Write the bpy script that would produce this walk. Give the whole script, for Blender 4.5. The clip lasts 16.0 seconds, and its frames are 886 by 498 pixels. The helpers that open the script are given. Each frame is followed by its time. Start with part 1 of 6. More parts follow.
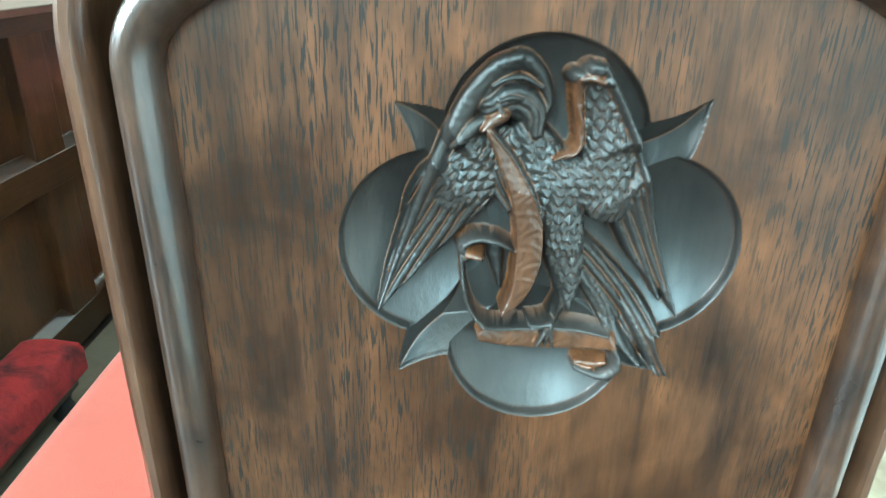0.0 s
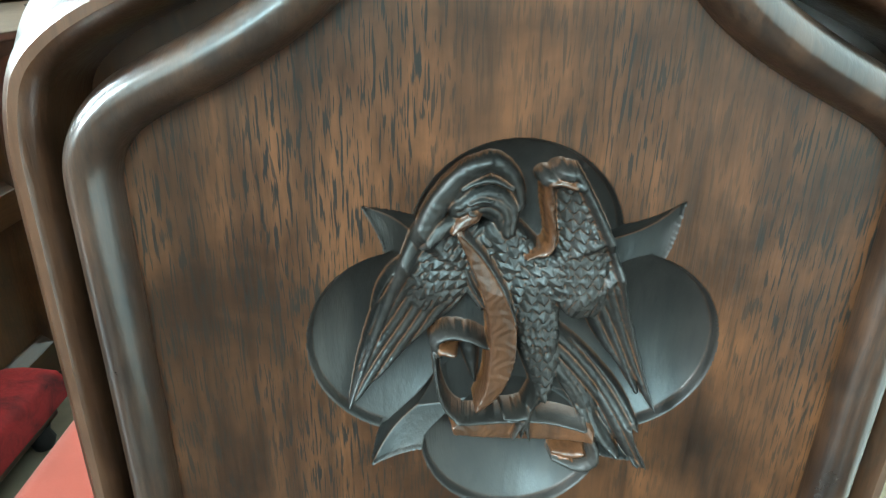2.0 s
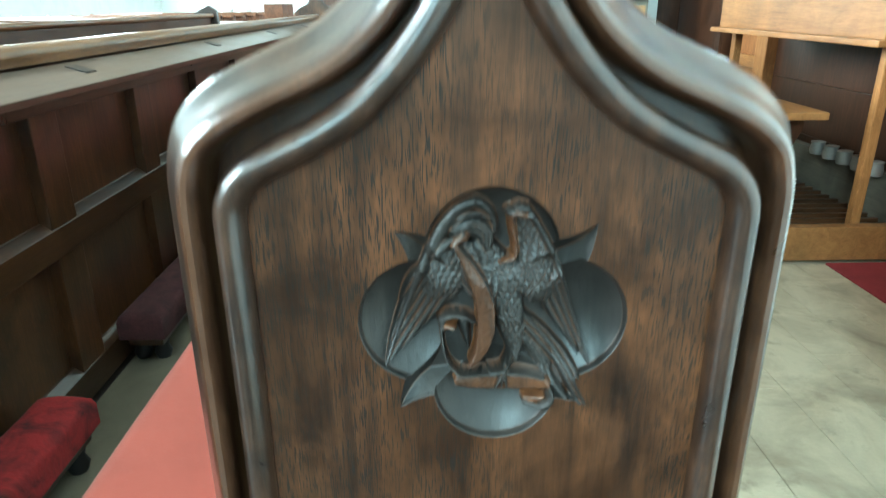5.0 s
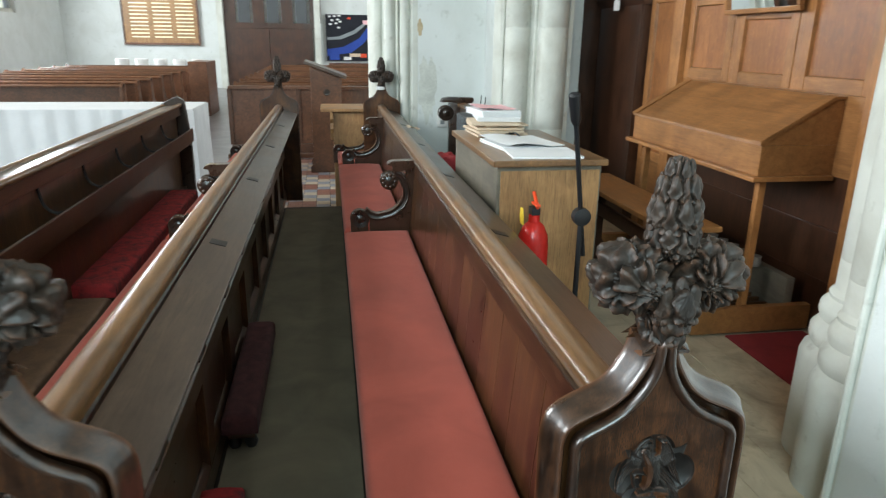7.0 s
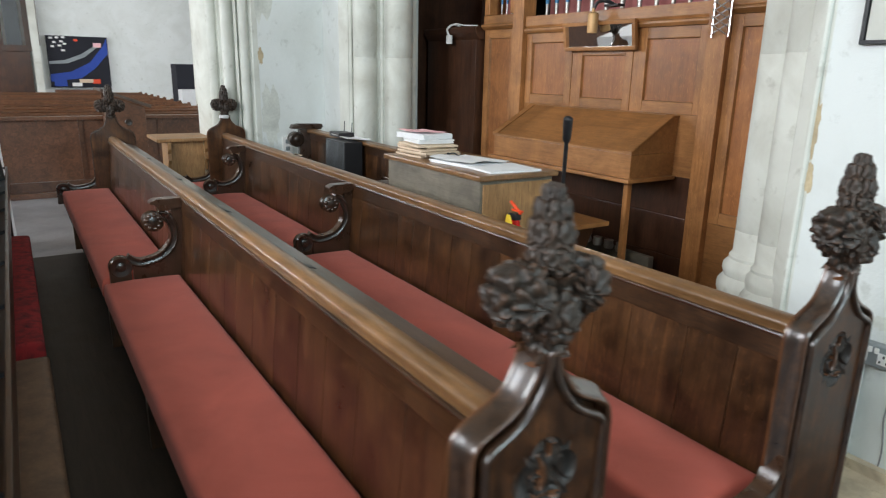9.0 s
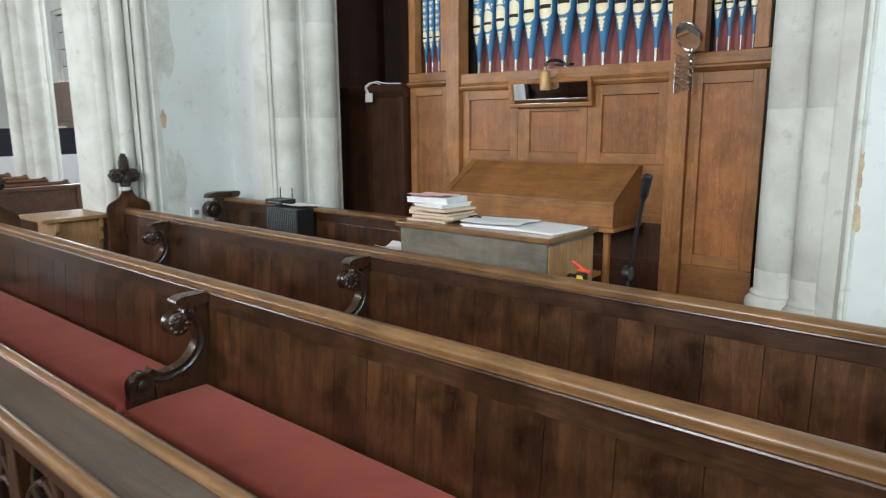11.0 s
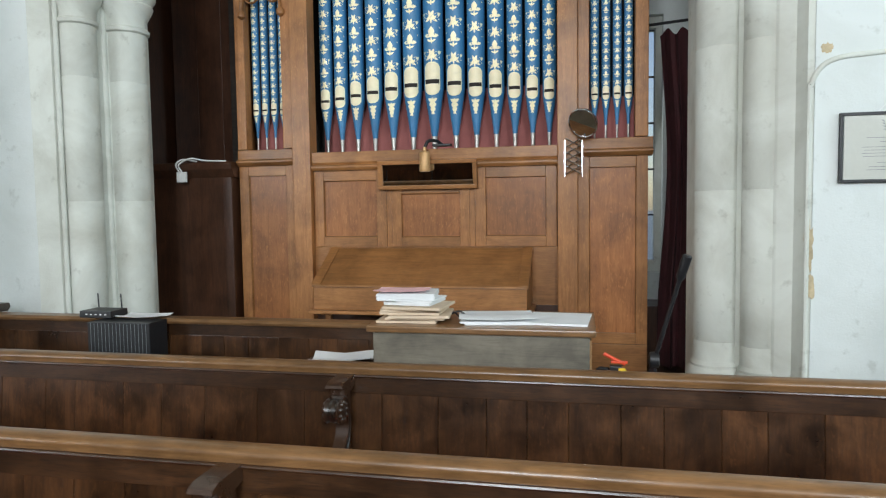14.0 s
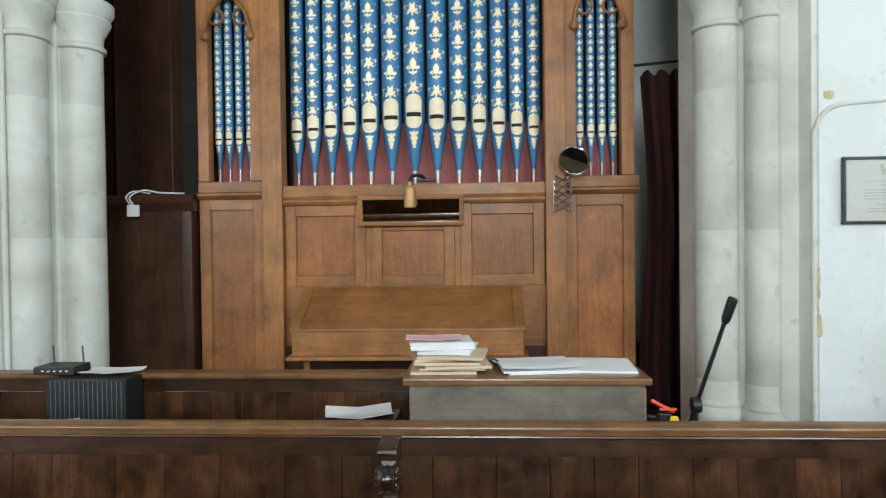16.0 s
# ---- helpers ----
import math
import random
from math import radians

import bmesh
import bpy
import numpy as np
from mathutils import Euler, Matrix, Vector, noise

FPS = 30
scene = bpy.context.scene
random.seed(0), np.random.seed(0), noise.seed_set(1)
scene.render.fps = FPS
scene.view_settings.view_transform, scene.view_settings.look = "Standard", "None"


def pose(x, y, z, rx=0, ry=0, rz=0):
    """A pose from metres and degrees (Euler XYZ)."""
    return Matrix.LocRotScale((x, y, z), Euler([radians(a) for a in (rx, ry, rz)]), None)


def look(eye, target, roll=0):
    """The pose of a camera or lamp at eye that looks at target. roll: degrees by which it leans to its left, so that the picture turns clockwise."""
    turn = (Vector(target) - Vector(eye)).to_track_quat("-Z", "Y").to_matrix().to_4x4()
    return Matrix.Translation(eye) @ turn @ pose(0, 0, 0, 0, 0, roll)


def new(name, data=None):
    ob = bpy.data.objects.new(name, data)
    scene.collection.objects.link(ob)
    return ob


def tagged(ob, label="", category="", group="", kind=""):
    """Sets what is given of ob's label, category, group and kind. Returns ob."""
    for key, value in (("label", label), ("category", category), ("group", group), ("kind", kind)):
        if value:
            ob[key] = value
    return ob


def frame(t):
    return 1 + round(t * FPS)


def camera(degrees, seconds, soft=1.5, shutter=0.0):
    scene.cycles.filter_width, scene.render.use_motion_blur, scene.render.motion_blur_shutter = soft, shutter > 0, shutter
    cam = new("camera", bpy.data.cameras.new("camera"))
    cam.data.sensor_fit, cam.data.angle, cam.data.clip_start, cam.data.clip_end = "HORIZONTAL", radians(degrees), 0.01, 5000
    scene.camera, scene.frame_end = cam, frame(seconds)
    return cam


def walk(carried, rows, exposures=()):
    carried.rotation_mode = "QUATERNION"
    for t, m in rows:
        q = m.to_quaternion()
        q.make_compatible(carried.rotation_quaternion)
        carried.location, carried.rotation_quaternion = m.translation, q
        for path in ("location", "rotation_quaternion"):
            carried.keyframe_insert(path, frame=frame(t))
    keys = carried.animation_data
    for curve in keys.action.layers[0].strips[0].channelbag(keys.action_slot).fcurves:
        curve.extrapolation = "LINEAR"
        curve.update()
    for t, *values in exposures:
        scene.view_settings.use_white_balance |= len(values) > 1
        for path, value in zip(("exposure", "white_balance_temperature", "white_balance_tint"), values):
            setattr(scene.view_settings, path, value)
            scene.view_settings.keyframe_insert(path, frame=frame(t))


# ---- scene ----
cam = camera(67.8, 16.0, 1.2, 0.4)
EXPOSURES = ((0.0, 2.35, 5600, -8), (1.5, 1.85, 5900, -4), (2.5, 1.8, 5950, -4), (3.5, 2.15, 5700, -4), (4.5, 2.05, 5700, -7), (5.2, 1.3, 5650, -10), (7.3, 0.18, 6600, 12), (8.7, -0.02, 6650, 15), (11.0, -0.2, 6550, 13), (16.0, -0.24, 6500, 11))
PATH = [
    (0, (0.029, 0.016, 0.934), (0.036, 1.842, 0.117), 1.2),
    (0.5, (0.03, 0.021, 0.952), (0.079, 1.848, 0.139), 1.2),
    (1, (0.031, 0.029, 0.948), (0.072, 1.857, 0.138), 1.2),
    (1.5, (0.032, 0.033, 0.947), (0.065, 1.871, 0.16), 1.1),
    (2, (0.034, 0.035, 0.962), (0.082, 1.867, 0.162), 1.0),
    (2.5, (0.036, 0.007, 0.942), (0.071, 1.838, 0.138), 0.8),
    (3, (0.037, 0.006, 0.917), (0.039, 1.825, 0.085), 0.5),
    (3.5, (0.016, -0.006, 0.882), (-0.002, 1.808, 0.04), 0.5),
    (4, (0.022, -0.027, 0.893), (0.034, 1.804, 0.089), 0.4),
    (4.5, (0.017, -0.043, 0.916), (0.074, 1.806, 0.157), 0.5),
    (5, (0.031, -0.086, 0.999), (0.071, 1.788, 0.3), -0.3),
    (7.3, (-0.554, -0.702, 1.534), (-0.122, 1.159, 0.941), 0.7),
    (7.5, (-0.652, -0.756, 1.545), (-0.14, 1.086, 0.955), 0.6),
    (8, (-1.006, -0.776, 1.557), (-0.315, 1.009, 0.979), 1.2),
    (8.5, (-1.3, -0.724, 1.52), (-0.355, 0.962, 1.005), 0.9),
    (8.7, (-1.417, -0.644, 1.512), (-0.426, 1.012, 0.988), 1.1),
    (10.8, (-2.331, 0.36, 1.524), (-0.872, 1.672, 1.137), -0.2),
    (11, (-2.348, 0.455, 1.55), (-0.846, 1.724, 1.181), -0.4),
    (11.5, (-2.416, 0.693, 1.541), (-0.801, 1.826, 1.211), -0.5),
    (12, (-2.494, 0.97, 1.554), (-0.765, 1.93, 1.258), -0.3),
    (12.5, (-2.458, 1.24, 1.556), (-0.644, 2.036, 1.277), -0.9),
    (13, (-2.437, 1.503, 1.588), (-0.557, 2.159, 1.403), -0.8),
    (13.5, (-2.474, 1.771, 1.574), (-0.55, 2.299, 1.43), -0.5),
    (14, (-2.495, 2.049, 1.543), (-0.542, 2.463, 1.42), -0.8),
    (14.5, (-2.408, 2.301, 1.534), (-0.443, 2.655, 1.415), -1.0),
    (15, (-2.314, 2.455, 1.556), (-0.345, 2.791, 1.462), -1.3),
    (15.5, (-2.286, 2.513, 1.571), (-0.306, 2.785, 1.499), -1.5),
    (16, (-2.371, 2.665, 1.592), (-0.374, 2.774, 1.56), -0.7),
]
walk(cam, [(t, look(eye, target, roll)) for t, eye, target, roll in PATH], exposures=EXPOSURES)

# ---- light ----
world = bpy.data.worlds.new("sky")
scene.world = world
world.use_nodes = True
sky = world.node_tree.nodes.new("ShaderNodeTexSky")
sky.sky_type, sky.sun_disc = "NISHITA", False
sky.sun_elevation, sky.sun_rotation = radians(38), radians(150)
background = world.node_tree.nodes["Background"]
background.inputs["Strength"].default_value = 0.12
world.node_tree.links.new(sky.outputs[0], background.inputs[0])


def window_light(x, y, z, target, w, h, power, colour=(0.88, 0.96, 1.0)):
    lamp = bpy.data.lights.new("window_light", "AREA")
    lamp.shape, lamp.size, lamp.size_y, lamp.energy, lamp.color = "RECTANGLE", w, h, power, colour
    ob = new("window_light", lamp)
    ob.matrix_world = look((x, y, z), target)
    return ob


window_light(-1.6, -4.32, 3.85, (-1.6, 0, 2.6), 2.4, 3.2, 235, (0.70, 0.94, 1.0))
window_light(-6.3, -1.6, 3.6, (0, -1.6, 3.0), 1.5, 2.6, 300)
window_light(-6.3, 2.6, 3.6, (0, 2.6, 3.0), 1.5, 2.6, 360)
window_light(3.57, 1.495, 2.1, (3.0, 0.7, 1.9), 0.25, 2.1, 1.5)
window_light(-8.8, 9.5, 3.4, (0, 9.5, 2.0), 2.4, 2.6, 400)
window_light(-8.8, 13.5, 3.4, (0, 13.5, 2.0), 2.4, 2.6, 400)
window_light(-8.8, 19.5, 3.4, (0, 19.5, 2.0), 2.4, 2.6, 480)
window_light(4.8, 19.2, 3.4, (0, 19.2, 2.0), 2.2, 2.4, 330)
window_light(4.8, 9.2, 3.4, (0, 9.2, 2.0), 2.2, 2.4, 140)
window_light(4.8, 13.2, 3.4, (0, 13.2, 2.0), 2.2, 2.4, 140)


# ---- materials ----
def material(name):
    m = bpy.data.materials.new(name)
    m.use_nodes = True
    return m, m.node_tree.nodes, m.node_tree.links, m.node_tree.nodes["Principled BSDF"]


def ramp(nodes, stops):
    r = nodes.new("ShaderNodeValToRGB")
    while len(r.color_ramp.elements) < len(stops):
        r.color_ramp.elements.new(0.5)
    for e, (p, c) in zip(r.color_ramp.elements, stops):
        e.position, e.color = p, (*c, 1)
    return r


def mapped(nodes, links, scale, turn=(0, 0, 0)):
    tc, mp = nodes.new("ShaderNodeTexCoord"), nodes.new("ShaderNodeMapping")
    mp.inputs["Scale"].default_value, mp.inputs["Rotation"].default_value = scale, turn
    links.new(tc.outputs["Object"], mp.inputs["Vector"])
    return mp.outputs["Vector"]


def noise_tex(nodes, links, vector, scale, detail=4.0, rough=0.6, distort=0.0):
    n = nodes.new("ShaderNodeTexNoise")
    n.inputs["Scale"].default_value, n.inputs["Detail"].default_value = scale, detail
    n.inputs["Roughness"].default_value, n.inputs["Distortion"].default_value = rough, distort
    links.new(vector, n.inputs["Vector"])
    return n.outputs["Fac"]


def mixed(nodes, links, kind, fac, a, b):
    m = nodes.new("ShaderNodeMix")
    m.data_type, m.blend_type = "RGBA", kind
    for socket, v in ((m.inputs[0], fac), (m.inputs[6], a), (m.inputs[7], b)):
        if hasattr(v, "links"):
            links.new(v, socket)
        else:
            socket.default_value = v if socket == m.inputs[0] else (*v, 1)
    return m.outputs[2]


def bumped(nodes, links, shader, height, strength, distance=0.002):
    b = nodes.new("ShaderNodeBump")
    b.inputs["Strength"].default_value, b.inputs["Distance"].default_value = strength, distance
    links.new(height, b.inputs["Height"])
    links.new(b.outputs[0], shader.inputs["Normal"])


def wood(name, dark, light, along="z", rough=0.35, coat=0.0, fine=1.0, figure=0.5, vary=0.35, pores=0.6, stain=0.5, fleck=0.0, wear=0.0, blotch=5.0, spec=0.5, pits=0.0):
    """Oak: long grain, pores, ray figure, stains and a change of tone from board to board."""
    m, nodes, links, p = material(name)
    k = {"x": (1.2, 14, 14), "y": (14, 1.2, 14), "z": (14, 14, 1.2)}[along]
    k = tuple(v * fine for v in k)
    info = nodes.new("ShaderNodeObjectInfo")
    shift = nodes.new("ShaderNodeVectorMath")
    shift.operation = "MULTIPLY_ADD"
    vec = mapped(nodes, links, k)
    rnd = nodes.new("ShaderNodeCombineXYZ")
    for s in rnd.inputs:
        links.new(info.outputs["Random"], s)
    links.new(rnd.outputs[0], shift.inputs[0])
    shift.inputs[1].default_value = (37, 41, 29)
    links.new(vec, shift.inputs[2])
    v = shift.outputs[0]
    grain = noise_tex(nodes, links, v, 2.2, 6, 0.65, 1.2)
    tone = ramp(nodes, [(0.25, dark), (0.75, light)])
    links.new(grain, tone.inputs[0])
    pore = noise_tex(nodes, links, v, 16.0, 3, 0.6)
    pr = ramp(nodes, [(0.33, (0.25, 0.25, 0.25)), (0.5, (1, 1, 1))])
    links.new(pore, pr.inputs[0])
    c = mixed(nodes, links, "MULTIPLY", pores, tone.outputs[0], pr.outputs[0])
    blot = noise_tex(nodes, links, mapped(nodes, links, (1, 1, 1)), blotch, 5, 0.6, 0.4)
    br = ramp(nodes, [(0.35, (0.35, 0.32, 0.3)), (0.62, (1.15, 1.1, 1.05))])
    links.new(blot, br.inputs[0])
    c = mixed(nodes, links, "MULTIPLY", stain, c, br.outputs[0])
    if figure:
        fig = noise_tex(nodes, links, mapped(nodes, links, {"x": (6, 50, 50), "y": (50, 6, 50), "z": (30, 30, 9)}[along], (0.3, 0.2, 0.5)), 1.6, 2, 0.4, 2.5)
        fr = ramp(nodes, [(0.6, (0, 0, 0)), (0.7, (1, 1, 1))])
        links.new(fig, fr.inputs[0])
        f = nodes.new("ShaderNodeMath")
        f.operation = "MULTIPLY"
        links.new(fr.outputs[0], f.inputs[0])
        f.inputs[1].default_value = figure * 0.35
        c = mixed(nodes, links, "MIX", f.outputs[0], c, tuple(min(1, 1.7 * a) for a in light))
    if fleck:
        fl = noise_tex(nodes, links, mapped(nodes, links, {"x": (9, 150, 150), "y": (150, 9, 150), "z": (150, 150, 22)}[along]), 1.0, 3, 0.55, 0.8)
        where = noise_tex(nodes, links, mapped(nodes, links, (14, 14, 6)), 1.0, 3, 0.5)
        fr = ramp(nodes, [(0.56, (0, 0, 0)), (0.64, (1, 1, 1))])
        links.new(fl, fr.inputs[0])
        wr = ramp(nodes, [(0.40, (0.15, 0.15, 0.15)), (0.62, (1, 1, 1))])
        links.new(where, wr.inputs[0])
        k = mixed(nodes, links, "MULTIPLY", 1.0, fr.outputs[0], wr.outputs[0])
        f = nodes.new("ShaderNodeMath")
        f.operation = "MULTIPLY"
        links.new(k, f.inputs[0])
        f.inputs[1].default_value = fleck
        c = mixed(nodes, links, "MIX", f.outputs[0], c, (0.035, 0.030, 0.027))
    if pits:
        for size, lo, k in (((1000, 1000, 75), 0.535, 1.0), ((420, 420, 60), 0.625, 0.8)):
            pt = noise_tex(nodes, links, mapped(nodes, links, size, (0, 0.05, 0)), 1.0, 2, 0.5, 0.3)
            ptr = ramp(nodes, [(lo, (0, 0, 0)), (lo + 0.05, (1, 1, 1))])
            links.new(pt, ptr.inputs[0])
            grown = noise_tex(nodes, links, mapped(nodes, links, (20, 20, 5)), 1.0, 3, 0.5)
            gr = ramp(nodes, [(0.40, (0.15, 0.15, 0.15)), (0.58, (1, 1, 1))])
            links.new(grown, gr.inputs[0])
            fk = nodes.new("ShaderNodeMath")
            fk.operation = "MULTIPLY"
            links.new(mixed(nodes, links, "MULTIPLY", 1.0, ptr.outputs[0], gr.outputs[0]), fk.inputs[0])
            fk.inputs[1].default_value = k * pits
            c = mixed(nodes, links, "MIX", fk.outputs[0], c, (0.012, 0.009, 0.007))
    if wear:
        geo = nodes.new("ShaderNodeNewGeometry")
        wr = ramp(nodes, [(0.52, (0, 0, 0)), (0.60, (wear, wear, wear))])
        links.new(geo.outputs["Pointiness"], wr.inputs[0])
        c = mixed(nodes, links, "MIX", wr.outputs[0], c, (0.26, 0.09, 0.028))
    hs = nodes.new("ShaderNodeHueSaturation")
    mr = nodes.new("ShaderNodeMapRange")
    mr.inputs[3].default_value, mr.inputs[4].default_value = 1 - vary, 1 + vary
    links.new(info.outputs["Random"], mr.inputs[0])
    links.new(mr.outputs[0], hs.inputs["Value"])
    links.new(c, hs.inputs["Color"])
    links.new(hs.outputs[0], p.inputs["Base Color"])
    rr = nodes.new("ShaderNodeMapRange")
    rr.inputs[3].default_value, rr.inputs[4].default_value = rough - 0.08, rough + 0.16
    links.new(blot, rr.inputs[0])
    links.new(rr.outputs[0], p.inputs["Roughness"])
    p.inputs["Coat Weight"].default_value, p.inputs["Coat Roughness"].default_value = coat, 0.18
    p.inputs["Specular IOR Level"].default_value = spec
    bumped(nodes, links, p, pore, 0.35, 0.0008)
    return m


def plain(name, colour, rough=0.6, metal=0.0, grain=60.0, amount=0.15, bump=0.1, patch=4.0):
    """A painted, stone, cloth or metal surface with fine grain and wide, faint patches."""
    m, nodes, links, p = material(name)
    v = mapped(nodes, links, (1, 1, 1))
    fine, wide = noise_tex(nodes, links, v, grain, 5, 0.65), noise_tex(nodes, links, v, patch, 5, 0.6, 0.5)
    lo, hi = tuple(max(0, a * (1 - amount)) for a in colour), tuple(min(1, a * (1 + amount)) for a in colour)
    r = ramp(nodes, [(0.3, lo), (0.7, hi)])
    links.new(wide, r.inputs[0])
    g = ramp(nodes, [(0.3, (1 - amount,) * 3), (0.7, (1, 1, 1))])
    links.new(fine, g.inputs[0])
    links.new(mixed(nodes, links, "MULTIPLY", 0.8, r.outputs[0], g.outputs[0]), p.inputs["Base Color"])
    p.inputs["Roughness"].default_value, p.inputs["Metallic"].default_value = rough, metal
    if bump:
        bumped(nodes, links, p, fine, bump, 0.002)
    return m


def wall_paint(name, colour, stain, rough=0.8, scale=1.3, amount=0.5):
    """Old limewash: wide damp stains, small flakes, uneven plaster."""
    m, nodes, links, p = material(name)
    v = mapped(nodes, links, (1, 1, 1))
    wide, mid, fine = noise_tex(nodes, links, v, scale, 6, 0.6, 0.6), noise_tex(nodes, links, v, 9, 5, 0.65), noise_tex(nodes, links, v, 90, 4, 0.6)
    r = ramp(nodes, [(0.42, (0, 0, 0)), (0.75, (amount, amount, amount))])
    links.new(wide, r.inputs[0])
    c = mixed(nodes, links, "MIX", r.outputs[0], colour, stain)
    f = ramp(nodes, [(0.60, (0, 0, 0)), (0.70, (0.45, 0.45, 0.45))])
    links.new(mid, f.inputs[0])
    c = mixed(nodes, links, "MIX", f.outputs[0], c, tuple(a * 0.82 for a in stain))
    links.new(c, p.inputs["Base Color"])
    p.inputs["Roughness"].default_value = rough
    h = nodes.new("ShaderNodeMath")
    h.operation = "MULTIPLY_ADD"
    links.new(mid, h.inputs[0])
    h.inputs[1].default_value = 3.0
    links.new(fine, h.inputs[2])
    bumped(nodes, links, p, h.outputs[0], 0.22, 0.006)
    return m


PEW_Z = wood("dark_oak_upright_grain", (0.026, 0.011, 0.0045), (0.102, 0.044, 0.016), "z", 0.28, 0.5, 0.55, 0.5, 0.26, 0.3, 1.0, 0.25, 0.0, 6.0, 0.4)
PEW_Y = wood("dark_oak_long_grain", (0.026, 0.011, 0.0045), (0.085, 0.037, 0.014), "y", 0.28, 0.3, 1.0, 0.1, 0.2, 0.5, 0.8, 0.2)
PEW_X = wood("dark_oak_cross_grain", (0.030, 0.012, 0.005), (0.12, 0.050, 0.020), "x", 0.3, 0.3, 1.0, 0.0, 0.2)
RAIL_WORN = wood("worn_oak_rail", (0.12, 0.060, 0.024), (0.27, 0.140, 0.056), "y", 0.30, 0.2, 1.0, 0.0, 0.10, 0.25, 0.5, 0.12, 0.0, 5.0)
PANEL = wood("oak_end_panel", (0.015, 0.0072, 0.0042), (0.122, 0.048, 0.0185), "z", 0.36, 0.04, 1.0, 0.0, 0.05, 0.35, 1.0, 0.0, 0.0, 16.0, 0.30, 1.0)
CARVED = wood("carved_black_oak", (0.009, 0.0065, 0.005), (0.038, 0.022, 0.014), "z", 0.26, 0.4, 1.0, 0.0, 0.1, 0.5, 0.6, 0.3, 0.1, 12.0)
FINIAL = wood("carved_dull_oak", (0.008, 0.006, 0.0048), (0.050, 0.033, 0.022), "z", 0.46, 0.04, 1.0, 0.0, 0.1, 0.5, 0.6, 0.2, 0.2, 14.0)
MOULD = wood("rubbed_oak_moulding", (0.011, 0.006, 0.004), (0.062, 0.028, 0.0135), "z", 0.28, 0.8, 1.4, 0.0, 0.05, 0.7, 1.0, 0.3, 0.35, 30.0, 0.6, 0.4)
CARD = plain("greyed_card", (0.52, 0.52, 0.47), 0.5, 0, 60, 0.06, 0.03)
RED_CLOTH = plain("red_bag_cloth", (0.36, 0.03, 0.035), 0.85, 0, 200, 0.2, 0.3)
RIBBON = wood("rubbed_orange_oak", (0.04, 0.017, 0.008), (0.15, 0.058, 0.022), "z", 0.34, 0.2, 1.6, 0.0, 0.05, 0.4, 0.6, 0.0, 0.6, 20.0)
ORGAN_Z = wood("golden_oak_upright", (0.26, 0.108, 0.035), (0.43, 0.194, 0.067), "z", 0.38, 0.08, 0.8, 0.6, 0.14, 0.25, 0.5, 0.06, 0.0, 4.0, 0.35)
ORGAN_Y = wood("golden_oak_level", (0.24, 0.102, 0.034), (0.40, 0.184, 0.064), "y", 0.38, 0.08, 0.8, 0.3, 0.14, 0.22, 0.5, 0.06, 0.0, 4.0, 0.35)
EAGLE = wood("carved_eagle_oak", (0.008, 0.0075, 0.007), (0.030, 0.024, 0.020), "z", 0.46, 0.08, 1.2, 0.0, 0.05, 0.4, 0.6, 0.0, 0.5, 30.0)
ORGAN_FIELD = wood("red_gold_oak", (0.24, 0.088, 0.027), (0.40, 0.162, 0.053), "z", 0.38, 0.10, 0.8, 0.8, 0.12, 0.25, 0.5, 0.06, 0.0, 4.0, 0.35)
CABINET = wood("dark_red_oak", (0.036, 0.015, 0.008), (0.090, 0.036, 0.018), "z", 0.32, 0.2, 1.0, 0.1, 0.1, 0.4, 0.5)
DESK_GREY = wood("worn_grey_oak", (0.135, 0.120, 0.092), (0.20, 0.180, 0.142), "y", 0.45, 0.1, 0.7, 0.0, 0.1, 0.2, 0.6)
DESK_OAK = wood("light_oak_cupboard", (0.26, 0.13, 0.05), (0.46, 0.26, 0.11), "z", 0.45, 0.05, 1.0, 0.2, 0.1, 0.4, 0.4)
BOOK_BOARD = wood("glossy_book_board", (0.050, 0.032, 0.023), (0.125, 0.083, 0.060), "y", 0.32, 0.4, 1.0, 0.0, 0.1, 0.3, 0.6)
NAVE_OAK = wood("brown_oak_far", (0.060, 0.024, 0.012), (0.19, 0.080, 0.038), "y", 0.30, 0.3, 0.6, 0.0, 0.3, 0.3, 0.4)
CUSHION = plain("red_wool_cushion", (0.47, 0.092, 0.062), 0.92, 0, 900, 0.18, 0.4, 3.0)
CUSHION.node_tree.nodes["Principled BSDF"].inputs["Sheen Weight"].default_value = 0.12
CUSHION.node_tree.nodes["Principled BSDF"].inputs["Sheen Tint"].default_value = (1.0, 0.75, 0.7, 1)
KNEELER = wall_paint("crimson_tapestry", (0.33, 0.020, 0.022), (0.030, 0.010, 0.012), 0.95, 17.0, 1.0)
KNEELER_DARK = plain("maroon_tapestry", (0.075, 0.022, 0.024), 0.95, 0, 160, 0.4, 0.5, 18.0)
KNEELER_BROWN = plain("brown_leather", (0.17, 0.095, 0.055), 0.55, 0, 90, 0.35, 0.4, 9.0)
BLACK_CLOTH = plain("black_cloth", (0.012, 0.013, 0.02), 0.9)
BLUE_CLOTH = plain("blue_cloth", (0.02, 0.06, 0.32), 0.8)
MAGENTA = plain("magenta_cloth", (0.5, 0.02, 0.22), 0.9)
OLD_GLASS = plain("dusty_leaded_glass", (0.07, 0.075, 0.08), 0.3)
CURTAIN = plain("maroon_velvet", (0.045, 0.007, 0.009), 0.85, 0, 300, 0.25, 0.2, 6.0)
